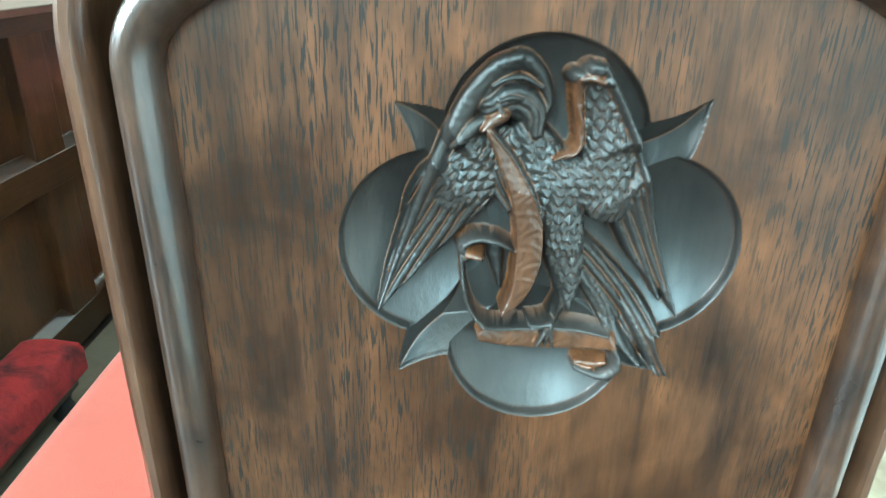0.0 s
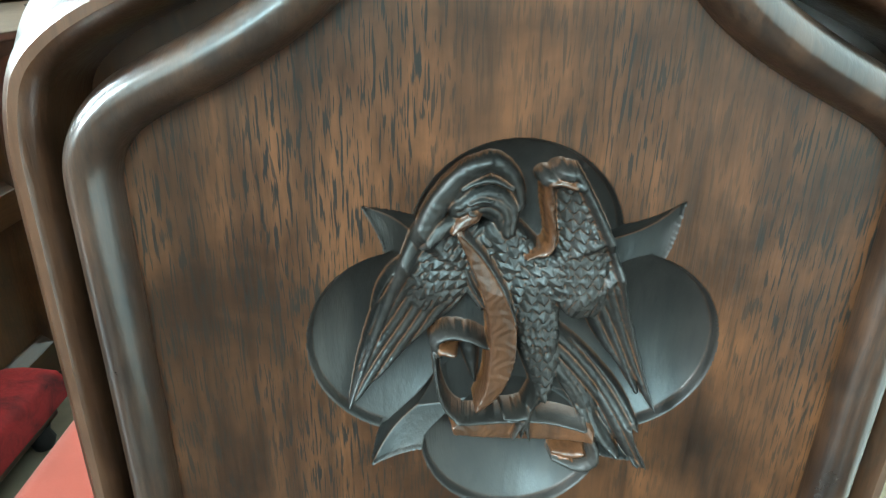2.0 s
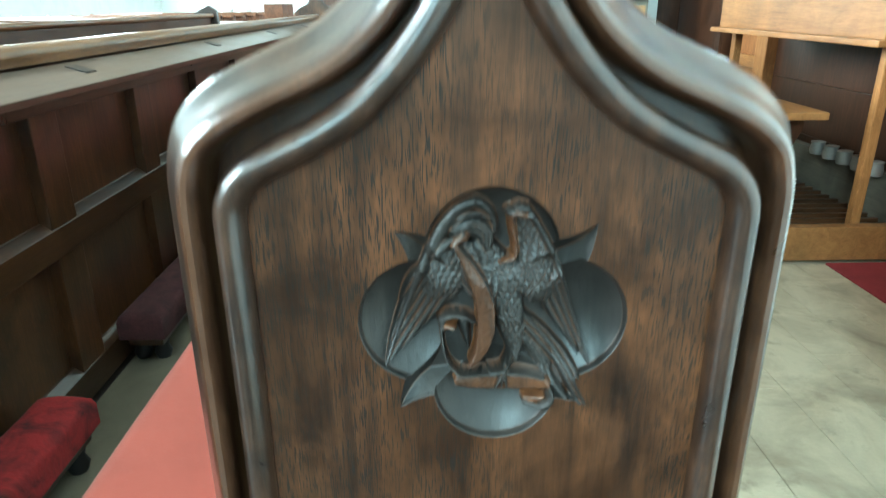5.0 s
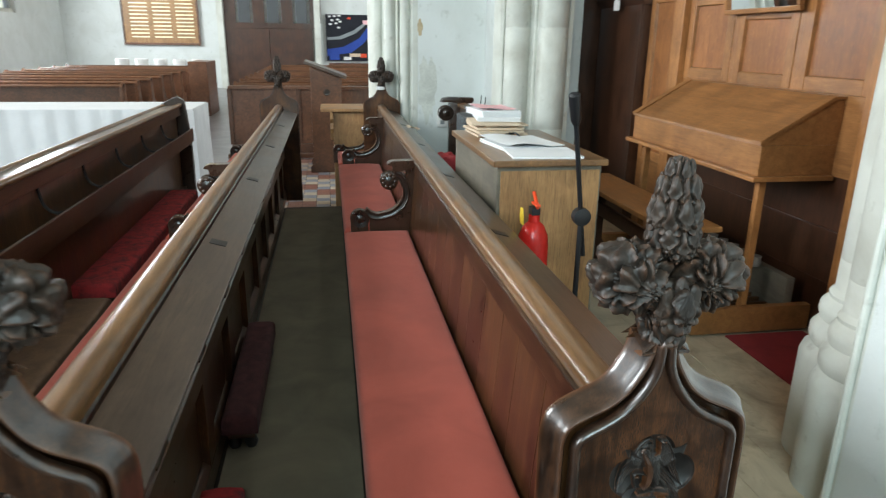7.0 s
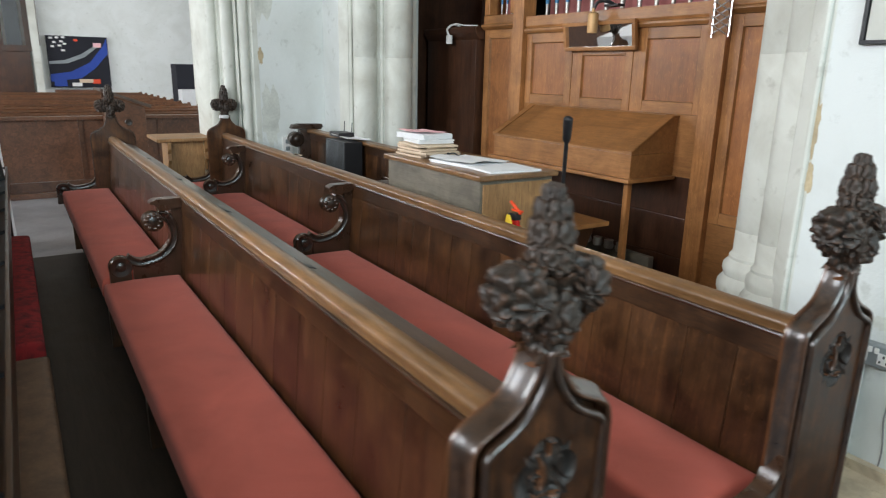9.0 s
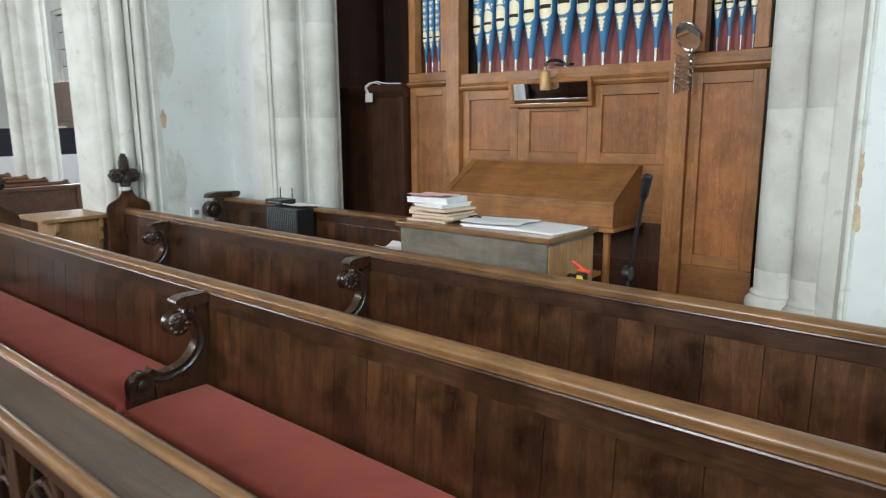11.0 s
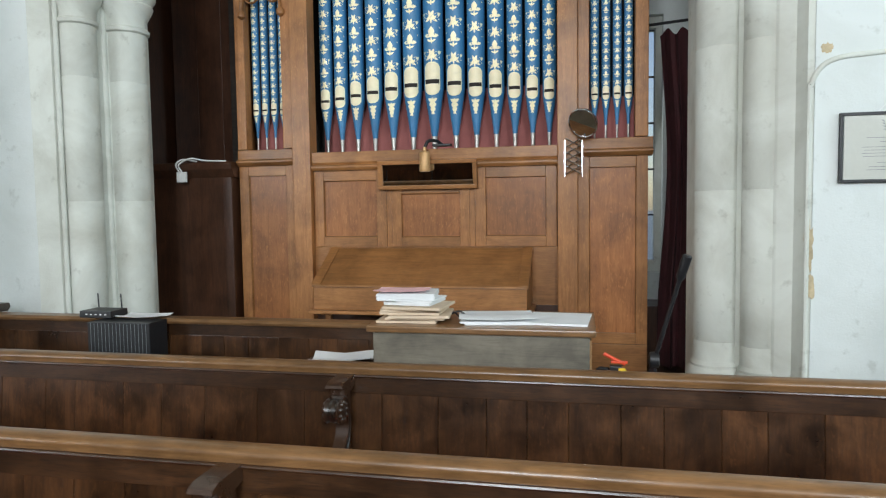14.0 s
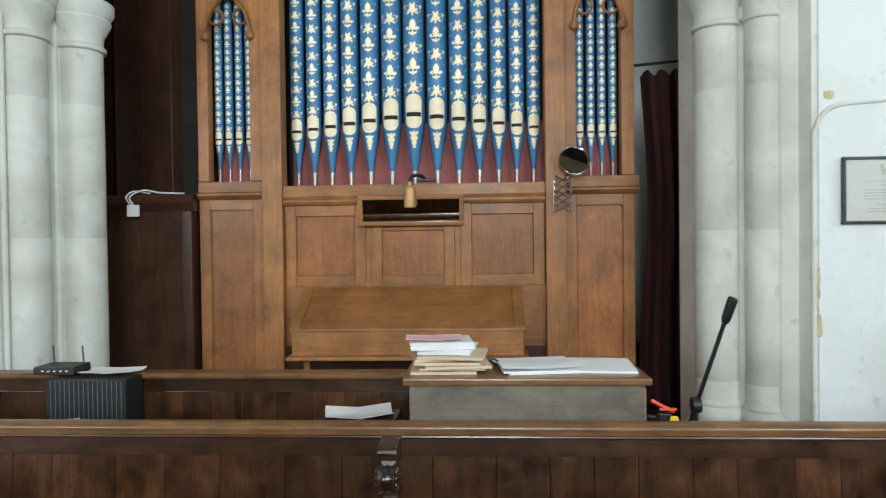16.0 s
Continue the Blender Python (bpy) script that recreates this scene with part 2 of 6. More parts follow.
CARPET = plain("red_carpet", (0.25, 0.02, 0.025), 0.95, 0, 400, 0.2, 0.3)
MATTING = plain("beige_matting", (0.17, 0.145, 0.10), 0.95, 0, 300, 0.2, 0.4)
# dark grey for walls out of view, so the varnish reflects less light
UNSEEN = wall_paint("dark_unseen_wall", (0.20, 0.19, 0.17), (0.13, 0.125, 0.11), 0.85, 1.6, 0.6)
STONE = wall_paint("limewashed_stone", (0.64, 0.655, 0.60), (0.40, 0.39, 0.33), 0.75, 2.0, 0.75)
PLASTER = wall_paint("white_plaster", (0.67, 0.70, 0.685), (0.50, 0.52, 0.48), 0.8, 1.6, 0.55)
CEILING = plain("ceiling_timber", (0.3, 0.22, 0.15), 0.7)
FLAGS = plain("grey_flagstone", (0.24, 0.24, 0.25), 0.32, 0, 40, 0.3, 0.15, 2.0)
# dark red-brown for the hidden floor, to lower bounce onto the bench end
DARK_HIDDEN_FLOOR = plain("dark_hidden_floor", (0.055, 0.035, 0.028), 0.5, 0, 40, 0.3, 0.15, 2.0)
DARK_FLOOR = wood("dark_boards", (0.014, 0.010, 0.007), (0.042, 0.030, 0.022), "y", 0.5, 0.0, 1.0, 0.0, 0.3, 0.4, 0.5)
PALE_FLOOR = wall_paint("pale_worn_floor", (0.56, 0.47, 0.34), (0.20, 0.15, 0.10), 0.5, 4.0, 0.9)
PIPE_BLUE = plain("blue_pipe_paint", (0.045, 0.20, 0.40), 0.4, 0.0, 200, 0.15, 0.05)
GOLD = plain("gold_leaf", (0.95, 0.84, 0.55), 0.40, 0.1, 200, 0.12, 0.05)
LIP = plain("pale_gilt_lip", (0.88, 0.78, 0.54), 0.45, 0.0, 90, 0.08, 0.05, 12.0)
TIN = plain("dull_tin", (0.5, 0.48, 0.45), 0.4, 0.8, 120, 0.15, 0.05)
FELT = plain("pink_felt", (0.33, 0.11, 0.10), 0.9, 0, 300, 0.15, 0.1)
BLACK = plain("black_plastic", (0.012, 0.012, 0.014), 0.45, 0, 200, 0.2, 0.05)
# near-black: painted shade of openings, also the gaps between planks and tiles
BLACK_VOID = plain("painted_dark_recess", (0.02, 0.015, 0.012), 0.8)
PAPER = plain("white_paper", (0.78, 0.79, 0.80), 0.8, 0, 60, 0.05, 0.05)
BUFF = plain("buff_paper", (0.66, 0.52, 0.38), 0.8, 0, 60, 0.08, 0.05)
PINK = plain("pink_paper", (0.84, 0.50, 0.52), 0.8, 0, 60, 0.06, 0.05)
INK = plain("grey_ink", (0.24, 0.24, 0.25), 0.8)
CHROME = plain("chrome", (0.75, 0.76, 0.78), 0.12, 1.0, 80, 0.05, 0)
BRASS = plain("tan_brass", (0.48, 0.28, 0.12), 0.45, 0.3, 80, 0.15, 0)
MIRROR = plain("mirror_glass", (0.9, 0.9, 0.9), 0.02, 1.0, 10, 0.0, 0)
RED_PAINT = plain("red_enamel", (0.55, 0.02, 0.015), 0.25)
YELLOW = plain("yellow_plastic", (0.75, 0.5, 0.04), 0.4)
ORANGE = plain("orange_red_plastic", (0.75, 0.07, 0.02), 0.4)
SOCKET_GREY = plain("grey_metal_box", (0.26, 0.29, 0.30), 0.45, 0.3)
WHITE_PLASTIC = plain("white_plastic", (0.8, 0.8, 0.78), 0.35)
CLOTH = plain("white_table_cloth", (0.66, 0.67, 0.68), 0.9, 0, 200, 0.05, 0.3)


GLASS, gn, gl, gp = material("window_glass")
gp.inputs["Base Color"].default_value, gp.inputs["Roughness"].default_value = (0.95, 0.98, 1.0, 1), 0.05
gp.inputs["Transmission Weight"].default_value, gp.inputs["IOR"].default_value = 1.0, 1.45


# ---- mesh helpers ----
def box(bm, x0, x1, y0, y1, z0, z1):
    v = [bm.verts.new((x, y, z)) for x in (x0, x1) for y in (y0, y1) for z in (z0, z1)]
    for f in ((0, 1, 3, 2), (4, 6, 7, 5), (0, 4, 5, 1), (2, 3, 7, 6), (0, 2, 6, 4), (1, 5, 7, 3)):
        bm.faces.new([v[i] for i in f])
    return v


def prism(bm, pts, axis, a, b):
    """A polygon, given in the two other axes (in the order x, y, z), drawn out from a to b along the axis."""
    def at(p, t):
        return {"x": (t, p[0], p[1]), "y": (p[0], t, p[1]), "z": (p[0], p[1], t)}[axis]
    lo, hi = [bm.verts.new(at(p, a)) for p in pts], [bm.verts.new(at(p, b)) for p in pts]
    n = len(pts)
    bm.faces.new(lo), bm.faces.new(hi)
    for i in range(n):
        bm.faces.new((lo[i], lo[(i + 1) % n], hi[(i + 1) % n], hi[i]))


def lathe(bm, profile, centre=(0, 0, 0), axis="z", n=20):
    """Radius and height pairs, turned about an axis."""
    def at(r, h, a):
        c, s = r * math.cos(a), r * math.sin(a)
        d = {"z": (c, s, h), "x": (h, c, s), "y": (c, h, s)}[axis]
        return Vector(centre) + Vector(d)
    rings = [[bm.verts.new(at(max(r, 1e-4), h, 2 * math.pi * i / n)) for i in range(n)] for r, h in profile]
    for a, b in zip(rings, rings[1:]):
        for i in range(n):
            bm.faces.new((a[i], a[(i + 1) % n], b[(i + 1) % n], b[i]))
    bm.faces.new(rings[0]), bm.faces.new(rings[-1])


def sweep(bm, path, section, closed=False, up=Vector((0, 1, 0)), scales=None):
    """A section (side, up) carried along a path of points, caps on open ends."""
    pts = [Vector(p) for p in path]
    n, rings = len(pts), []
    for i, p in enumerate(pts):
        a = pts[(i - 1) % n] if closed or i else p
        b = pts[(i + 1) % n] if closed or i < n - 1 else p
        d = (b - a).normalized()
        side = d.cross(up).normalized()
        k = scales[i] if scales else 1.0
        rings.append([bm.verts.new(p + side * s * k + up * u * k) for s, u in section])
    m = len(section)
    for i in range(n if closed else n - 1):
        a, b = rings[i], rings[(i + 1) % n]
        for j in range(m):
            bm.faces.new((a[j], a[(j + 1) % m], b[(j + 1) % m], b[j]))
    if not closed:
        bm.faces.new(rings[0]), bm.faces.new(rings[-1])


def tube(bm, path, r, n=8, scales=None):
    """A round rod along a path that never runs along the chosen up direction."""
    pts = [Vector(p) for p in path]
    d = (pts[-1] - pts[0]).normalized()
    up = min((Vector((1, 0, 0)), Vector((0, 1, 0)), Vector((0, 0, 1))), key=lambda a: abs(a.dot(d)))
    rings = []
    for i, p in enumerate(pts):
        t = (pts[min(i + 1, len(pts) - 1)] - pts[max(i - 1, 0)]).normalized()
        s = t.cross(up).normalized()
        u = s.cross(t)
        k = r * (scales[i] if scales else 1.0)
        rings.append([bm.verts.new(p + k * (math.cos(2 * math.pi * j / n) * s + math.sin(2 * math.pi * j / n) * u)) for j in range(n)])
    for a, b in zip(rings, rings[1:]):
        for j in range(n):
            bm.faces.new((a[j], a[(j + 1) % n], b[(j + 1) % n], b[j]))
    bm.faces.new(rings[0]), bm.faces.new(rings[-1])


def curve(points, n=6):
    """A smooth run of points through the given ones (Catmull-Rom)."""
    p = [Vector(a) for a in points]
    p = [2 * p[0] - p[1]] + p + [2 * p[-1] - p[-2]]
    out = []
    for i in range(1, len(p) - 2):
        for j in range(n):
            t = j / n
            a, b, c, d = p[i - 1:i + 3]
            out.append(0.5 * (2 * b + (c - a) * t + (2 * a - 5 * b + 4 * c - d) * t * t + (3 * b - a - 3 * c + d) * t ** 3))
    return out + [p[-2]]


def finish(bm, bevel=0.0, smooth=False, segments=2):
    bmesh.ops.recalc_face_normals(bm, faces=bm.faces)
    if bevel:
        edges = [e for e in bm.edges if len(e.link_faces) == 2 and e.calc_face_angle(0) > 0.5]
        bmesh.ops.bevel(bm, geom=edges, offset=bevel, segments=segments, affect="EDGES", profile=0.6)
    if smooth:
        for f in bm.faces:
            f.smooth = True
        for e in bm.edges:
            if len(e.link_faces) == 2 and e.calc_face_angle(0) > 0.7:
                e.smooth = False


def mesh_of(name, bm, mat):
    me = bpy.data.meshes.new(name)
    bm.to_mesh(me)
    bm.free()
    me.materials.append(mat)
    return me


def part(name, bm, mat, parent=None, label="", bevel=0.0, smooth=False, segments=2):
    finish(bm, bevel, smooth, segments)
    ob = new(name, mesh_of(name, bm, mat))
    if parent:
        ob.parent = parent
    if label:
        ob["label"] = label
    return ob


def block(name, mat, parent, dims, bevel=0.003, label=""):
    bm = bmesh.new()
    box(bm, *dims)
    return part(name, bm, mat, parent, label, bevel)


def thing(name, label, category, group="", kind="", at=(0, 0, 0)):
    ob = new(name)
    ob.empty_display_size = 0.1
    ob.location = at
    return tagged(ob, label, category, group, kind)


def fixed(name, bm, mat, label="", category="", bevel=0.0, smooth=False):
    return tagged(part(name, bm, mat, None, "", bevel, smooth), label, category, "", "structure")


# ---- the setting ----
def slab(name, mat, dims, label, category, bevel=0.0):
    bm = bmesh.new()
    box(bm, *dims)
    return fixed(name, bm, mat, label, category, bevel)


def holed_wall(name, mat, axis, at, thick, u0, u1, z0, z1, holes, label):
    """A wall along x or y with rectangular openings right through."""
    us = sorted({u0, u1, *[h[0] for h in holes], *[h[1] for h in holes]})
    zs = sorted({z0, z1, *[h[2] for h in holes], *[h[3] for h in holes]})
    bm = bmesh.new()
    for a, b in zip(us, us[1:]):
        for c, d in zip(zs, zs[1:]):
            if any(h[0] <= a and b <= h[1] and h[2] <= c and d <= h[3] for h in holes):
                continue
            box(bm, *((at, at + thick, a, b) if axis == "y" else (a, b, at, at + thick)), c, d)
    bmesh.ops.remove_doubles(bm, verts=bm.verts, dist=1e-5)
    return fixed(name, bm, mat, label, "wall")


# chancel floor lies out of view; its dark colour only holds light down
slab("floor", DARK_HIDDEN_FLOOR, (-6.5, 5.0, -4.5, 5.52, -0.25, -0.004), "mostly unseen chancel floor, kept dark to cut bounced light", "floor")
slab("floor_nave", FLAGS, (-9.0, 5.0, 5.52, 24.3, -0.4, -0.17), "grey stone floor of the nave, one step down", "floor")
slab("ceiling", CEILING, (-9.3, 5.3, -4.8, 24.6, 6.4, 6.6), "dark timber church ceiling", "ceiling")
# unseen closing walls, darkened to raise contrast in the reflections
holed_wall("wall_east", UNSEEN, "x", -4.8, 0.3, -6.8, 1.1, -0.2, 6.4, [(-2.9, -0.3, 2.2, 5.5)], "unseen east wall kept dark to deepen reflections, with a tall window")
holed_wall("wall_north", UNSEEN, "y", -6.8, 0.3, -4.5, 5.9, -0.2, 6.4, [(-2.35, -0.85, 2.3, 4.9), (1.85, 3.35, 2.3, 4.9)], "unseen north wall kept dark to deepen reflections, with two tall windows")
slab("wall_south", PLASTER, (1.10, 1.6, -4.5, 0.929, -0.2, 6.4), "white painted plaster wall", "wall")
slab("wall_arch_north", PLASTER, (-6.5, -4.2, 5.9, 6.5, -0.4, 6.4), "white plaster wall beside the chancel arch", "wall")
slab("wall_arch", PLASTER, (0.411, 1.06, 5.84, 6.5, -0.4, 6.4), "white plaster wall beside the chancel arch", "wall")
slab("wall_south_return", PLASTER, (1.061, 1.8, 5.262, 6.5, -0.4, 6.4), "white plaster wall beside the pier", "wall")
slab("wall_above_organ", PLASTER, (1.101, 1.8, 0.93, 5.26, 4.6, 6.4), "white plaster wall above the organ arch", "wall")
holed_wall("wall_chamber_back", PLASTER, "y", 3.6, 0.3, 0.3, 5.9, -0.2, 4.6, [(1.36, 1.63, 0.95, 3.2)], "whitewashed back wall of the organ chamber")
slab("wall_chamber_side", PLASTER, (1.6, 3.6, 0.3, 0.6, -0.2, 4.6), "whitewashed side wall of the organ chamber", "wall")
# this end wall takes the dark cupboard colour to imitate the chamber's shade
slab("wall_chamber_end", CABINET, (1.8, 3.6, 5.6, 5.9, -0.2, 4.6), "end wall of the organ chamber, coloured dark in place of shade", "wall")
slab("ceiling_chamber", CEILING, (1.8, 3.9, 0.3, 5.9, 4.6, 4.75), "dark ceiling of the organ chamber", "ceiling")
holed_wall("wall_nave_north", PLASTER, "y", -9.3, 0.3, 6.5, 24.3, -0.4, 6.4, [(8.3, 10.7, 2.1, 4.7), (12.3, 14.7, 2.1, 4.7), (18.3, 20.7, 2.1, 4.7)], "white nave wall with wide windows")
holed_wall("wall_nave_south", PLASTER, "y", 5.0, 0.3, 5.9, 24.3, -0.4, 6.4, [(8.1, 10.3, 2.2, 4.6), (12.1, 14.3, 2.2, 4.6), (18.1, 20.3, 2.2, 4.6)], "white nave wall with wide windows")
slab("wall_west", PLASTER, (-9.3, 5.3, 24.02, 24.3, -0.4, 6.4), "white plaster west wall of the nave", "wall")
slab("wall_nave_east_north", PLASTER, (-9.3, -6.5, 5.9, 6.5, -0.4, 6.4), "white plaster wall", "wall")
slab("wall_nave_east_south", PLASTER, (1.8, 5.3, 5.9, 6.5, -0.4, 6.4), "white plaster wall", "wall")


def shafted_pier(name, label, pieces, caps):
    """A pier of clustered shafts and hollows, drawn as a plan along the wall and raised to its full height."""
    root = thing(name, label, "pier", "", "structure")
    for nm, pts, z0, z1 in pieces:
        bm = bmesh.new()
        prism(bm, pts, "z", z0, z1)
        part(nm, bm, STONE, root, "", 0, True)
    for nm, c, prof in caps:
        bm = bmesh.new()
        lathe(bm, prof, (*c, 0), "z", 28)
        part(nm, bm, STONE, root, "", 0, True)
    return root


def arc(cx, cy, r, a0, a1, n=14):
    return [(cx + r * math.cos(radians(a0 + (a1 - a0) * i / n)), cy + r * math.sin(radians(a0 + (a1 - a0) * i / n))) for i in range(n + 1)]


def respond(name, label, wedge, shafts, rolls, caps):
    """A splayed jamb: a core, round shafts standing before it, thin rolls between, and moulded bases or capitals."""
    root = thing(name, label, "pier", "", "structure")
    bm = bmesh.new()
    prism(bm, wedge, "z", -0.2, 4.6)
    part("core", bm, STONE, root)
    for x, y, r in shafts:
        cuts = [0.0, 0.78, 1.62, 2.40, 3.10, 3.9, 4.6]
        for z0, z1 in zip(cuts, cuts[1:]):
            bm = bmesh.new()
            lathe(bm, [(r - 0.002, z0), (r, z0 + 0.003), (r + 0.0015 * math.sin(z0 * 9), (z0 + z1) / 2), (r, z1 - 0.003), (r - 0.002, z1)], (x, y, 0), "z", 32)
            part("drum", bm, STONE, root, "", 0, True)
    for x, y, r in rolls:
        bm = bmesh.new()
        lathe(bm, [(r, -0.1), (r, 4.6)], (x, y, 0), "z", 14)
        part("roll", bm, STONE, root, "", 0, True)
    for nm, x, y, prof in caps:
        bm = bmesh.new()
        lathe(bm, prof, (x, y, 0), "z", 32)
        part(nm, bm, STONE, root, "", 0, True)
    return root


def base_of(r):
    return [(r * 1.62, -0.1), (r * 1.62, 0.40), (r * 1.55, 0.43), (r * 1.36, 0.455), (r * 1.46, 0.48), (r * 1.45, 0.515), (r * 1.24, 0.55), (r * 1.32, 0.58), (r * 1.29, 0.61), (r * 1.10, 0.635), (r * 1.13, 0.65), (r, 0.67)]


def cap_of(r, z):
    return [(r, z), (r * 1.13, z + 0.01), (r * 1.16, z + 0.03), (r * 1.02, z + 0.045), (r * 1.05, z + 0.10), (r * 1.30, z + 0.16), (r * 1.38, z + 0.185), (r * 1.30, z + 0.20), (r * 1.5, z + 0.24), (r * 1.52, z + 0.29), (r * 1.3, z + 0.31)]


respond("pier_right", "limewashed stone respond with clustered shafts and a moulded base",
        [(1.105, 0.93), (1.105, 0.962), (1.17, 0.995), (1.20, 1.07), (1.33, 1.19), (1.40, 1.26), (1.52, 1.42), (1.8, 1.42), (1.8, 0.93)],
        [(1.300, 1.118, 0.095), (1.462, 1.305, 0.125)], [(1.196, 1.012, 0.016), (1.372, 1.207, 0.018), (1.385, 1.232, 0.012)],
        [("base", 1.30, 1.118, base_of(0.095)), ("base", 1.462, 1.305, base_of(0.125)), ("capital", 1.30, 1.118, cap_of(0.095, 2.74)), ("capital", 1.462, 1.305, cap_of(0.125, 2.74))])
respond("pier_left", "limewashed stone respond with clustered shafts and moulded capitals",
        [(1.03, 5.40), (1.06, 5.262), (1.10, 5.25), (1.20, 5.16), (1.31, 5.10), (1.45, 5.02), (1.575, 4.97), (1.61, 4.975), (1.66, 5.40)],
        [(1.195, 5.185, 0.112), (1.462, 5.035, 0.128)], [(1.075, 5.235, 0.016), (1.325, 5.10, 0.018), (1.305, 5.125, 0.012)],
        [("base", 1.195, 5.185, base_of(0.112)), ("base", 1.462, 5.035, base_of(0.128)), ("capital", 1.195, 5.185, cap_of(0.112, 2.72)), ("capital", 1.462, 5.035, cap_of(0.128, 2.72))])
# chancel arch jamb: stepped orders running back into the arch
plan = [(0.41, 5.84), (0.36, 5.835), (0.335, 5.86)] + arc(0.285, 5.865, 0.045, 330, 150, 8) + [(0.22, 5.85), (0.205, 5.88), (0.215, 5.93)] + arc(0.15, 5.93, 0.05, 340, 120, 8) + [(0.09, 5.98), (0.10, 6.04)] + arc(0.05, 6.07, 0.045, 330, 120, 8) + [(0.0, 6.13), (-0.02, 6.18), (-0.02, 6.5), (0.41, 6.5)]
shafted_pier("pier_arch", "moulded limewashed stone jamb of the chancel arch", [("jamb", plan, -0.4, 6.4)], [])
plan = [(-4.2 - (a - 0.03), b) for a, b in plan]
shafted_pier("pier_arch_north", "moulded limewashed stone jamb of the chancel arch", [("jamb", plan, -0.4, 6.4)], [])


# ---- pews ----
OUTER_SWEEP = [(0.1765, 0.85), (0.1765, 0.89), (0.1755, 0.915), (0.1675, 0.9415), (0.1475, 0.961), (0.1200, 0.975), (0.0920, 0.9875), (0.0700, 1.005), (0.0565, 1.025), (0.0470, 1.0425), (0.0405, 1.064), (0.0385, 1.078)]
INNER_SWEEP = [(0.1310, 0.84), (0.1312, 0.886), (0.1300, 0.906), (0.1185, 0.9215), (0.0935, 0.934), (0.0690, 0.948), (0.0510, 0.964), (0.0335, 0.985), (0.0205, 1.006), (0.0115, 1.028), (0.0080, 1.05), (0.0075, 1.07)]


def end_outline(c, knots):
    """Outline of a bench end: straight sides, round shoulders, an ogee sweep up to the neck. From the foot up one side and down the other."""
    sweep_up = [q for q in curve([(x, z, 0) for x, z in knots], 8)]
    for _ in range(10):
        sweep_up = sweep_up[:1] + [(a + 2 * b + d) / 4 for a, b, d in zip(sweep_up, sweep_up[1:], sweep_up[2:])] + sweep_up[-1:]
    w = knots[0][0]
    right = [(w, 0.0), (w, 0.30), (w, 0.60)] + [(q.x, q.y) for q in sweep_up]
    return [(c + x, z) for x, z in right] + [(c - x, z) for x, z in reversed(right)]


def inset_outline(pts, d):
    out = []
    n = len(pts)
    for i, p in enumerate(pts):
        a, b = Vector(pts[max(i - 1, 0)]), Vector(pts[min(i + 1, n - 1)])
        t = (b - a).normalized()
        out.append((p[0] + t.y * d, p[1] - t.x * d))
    return out


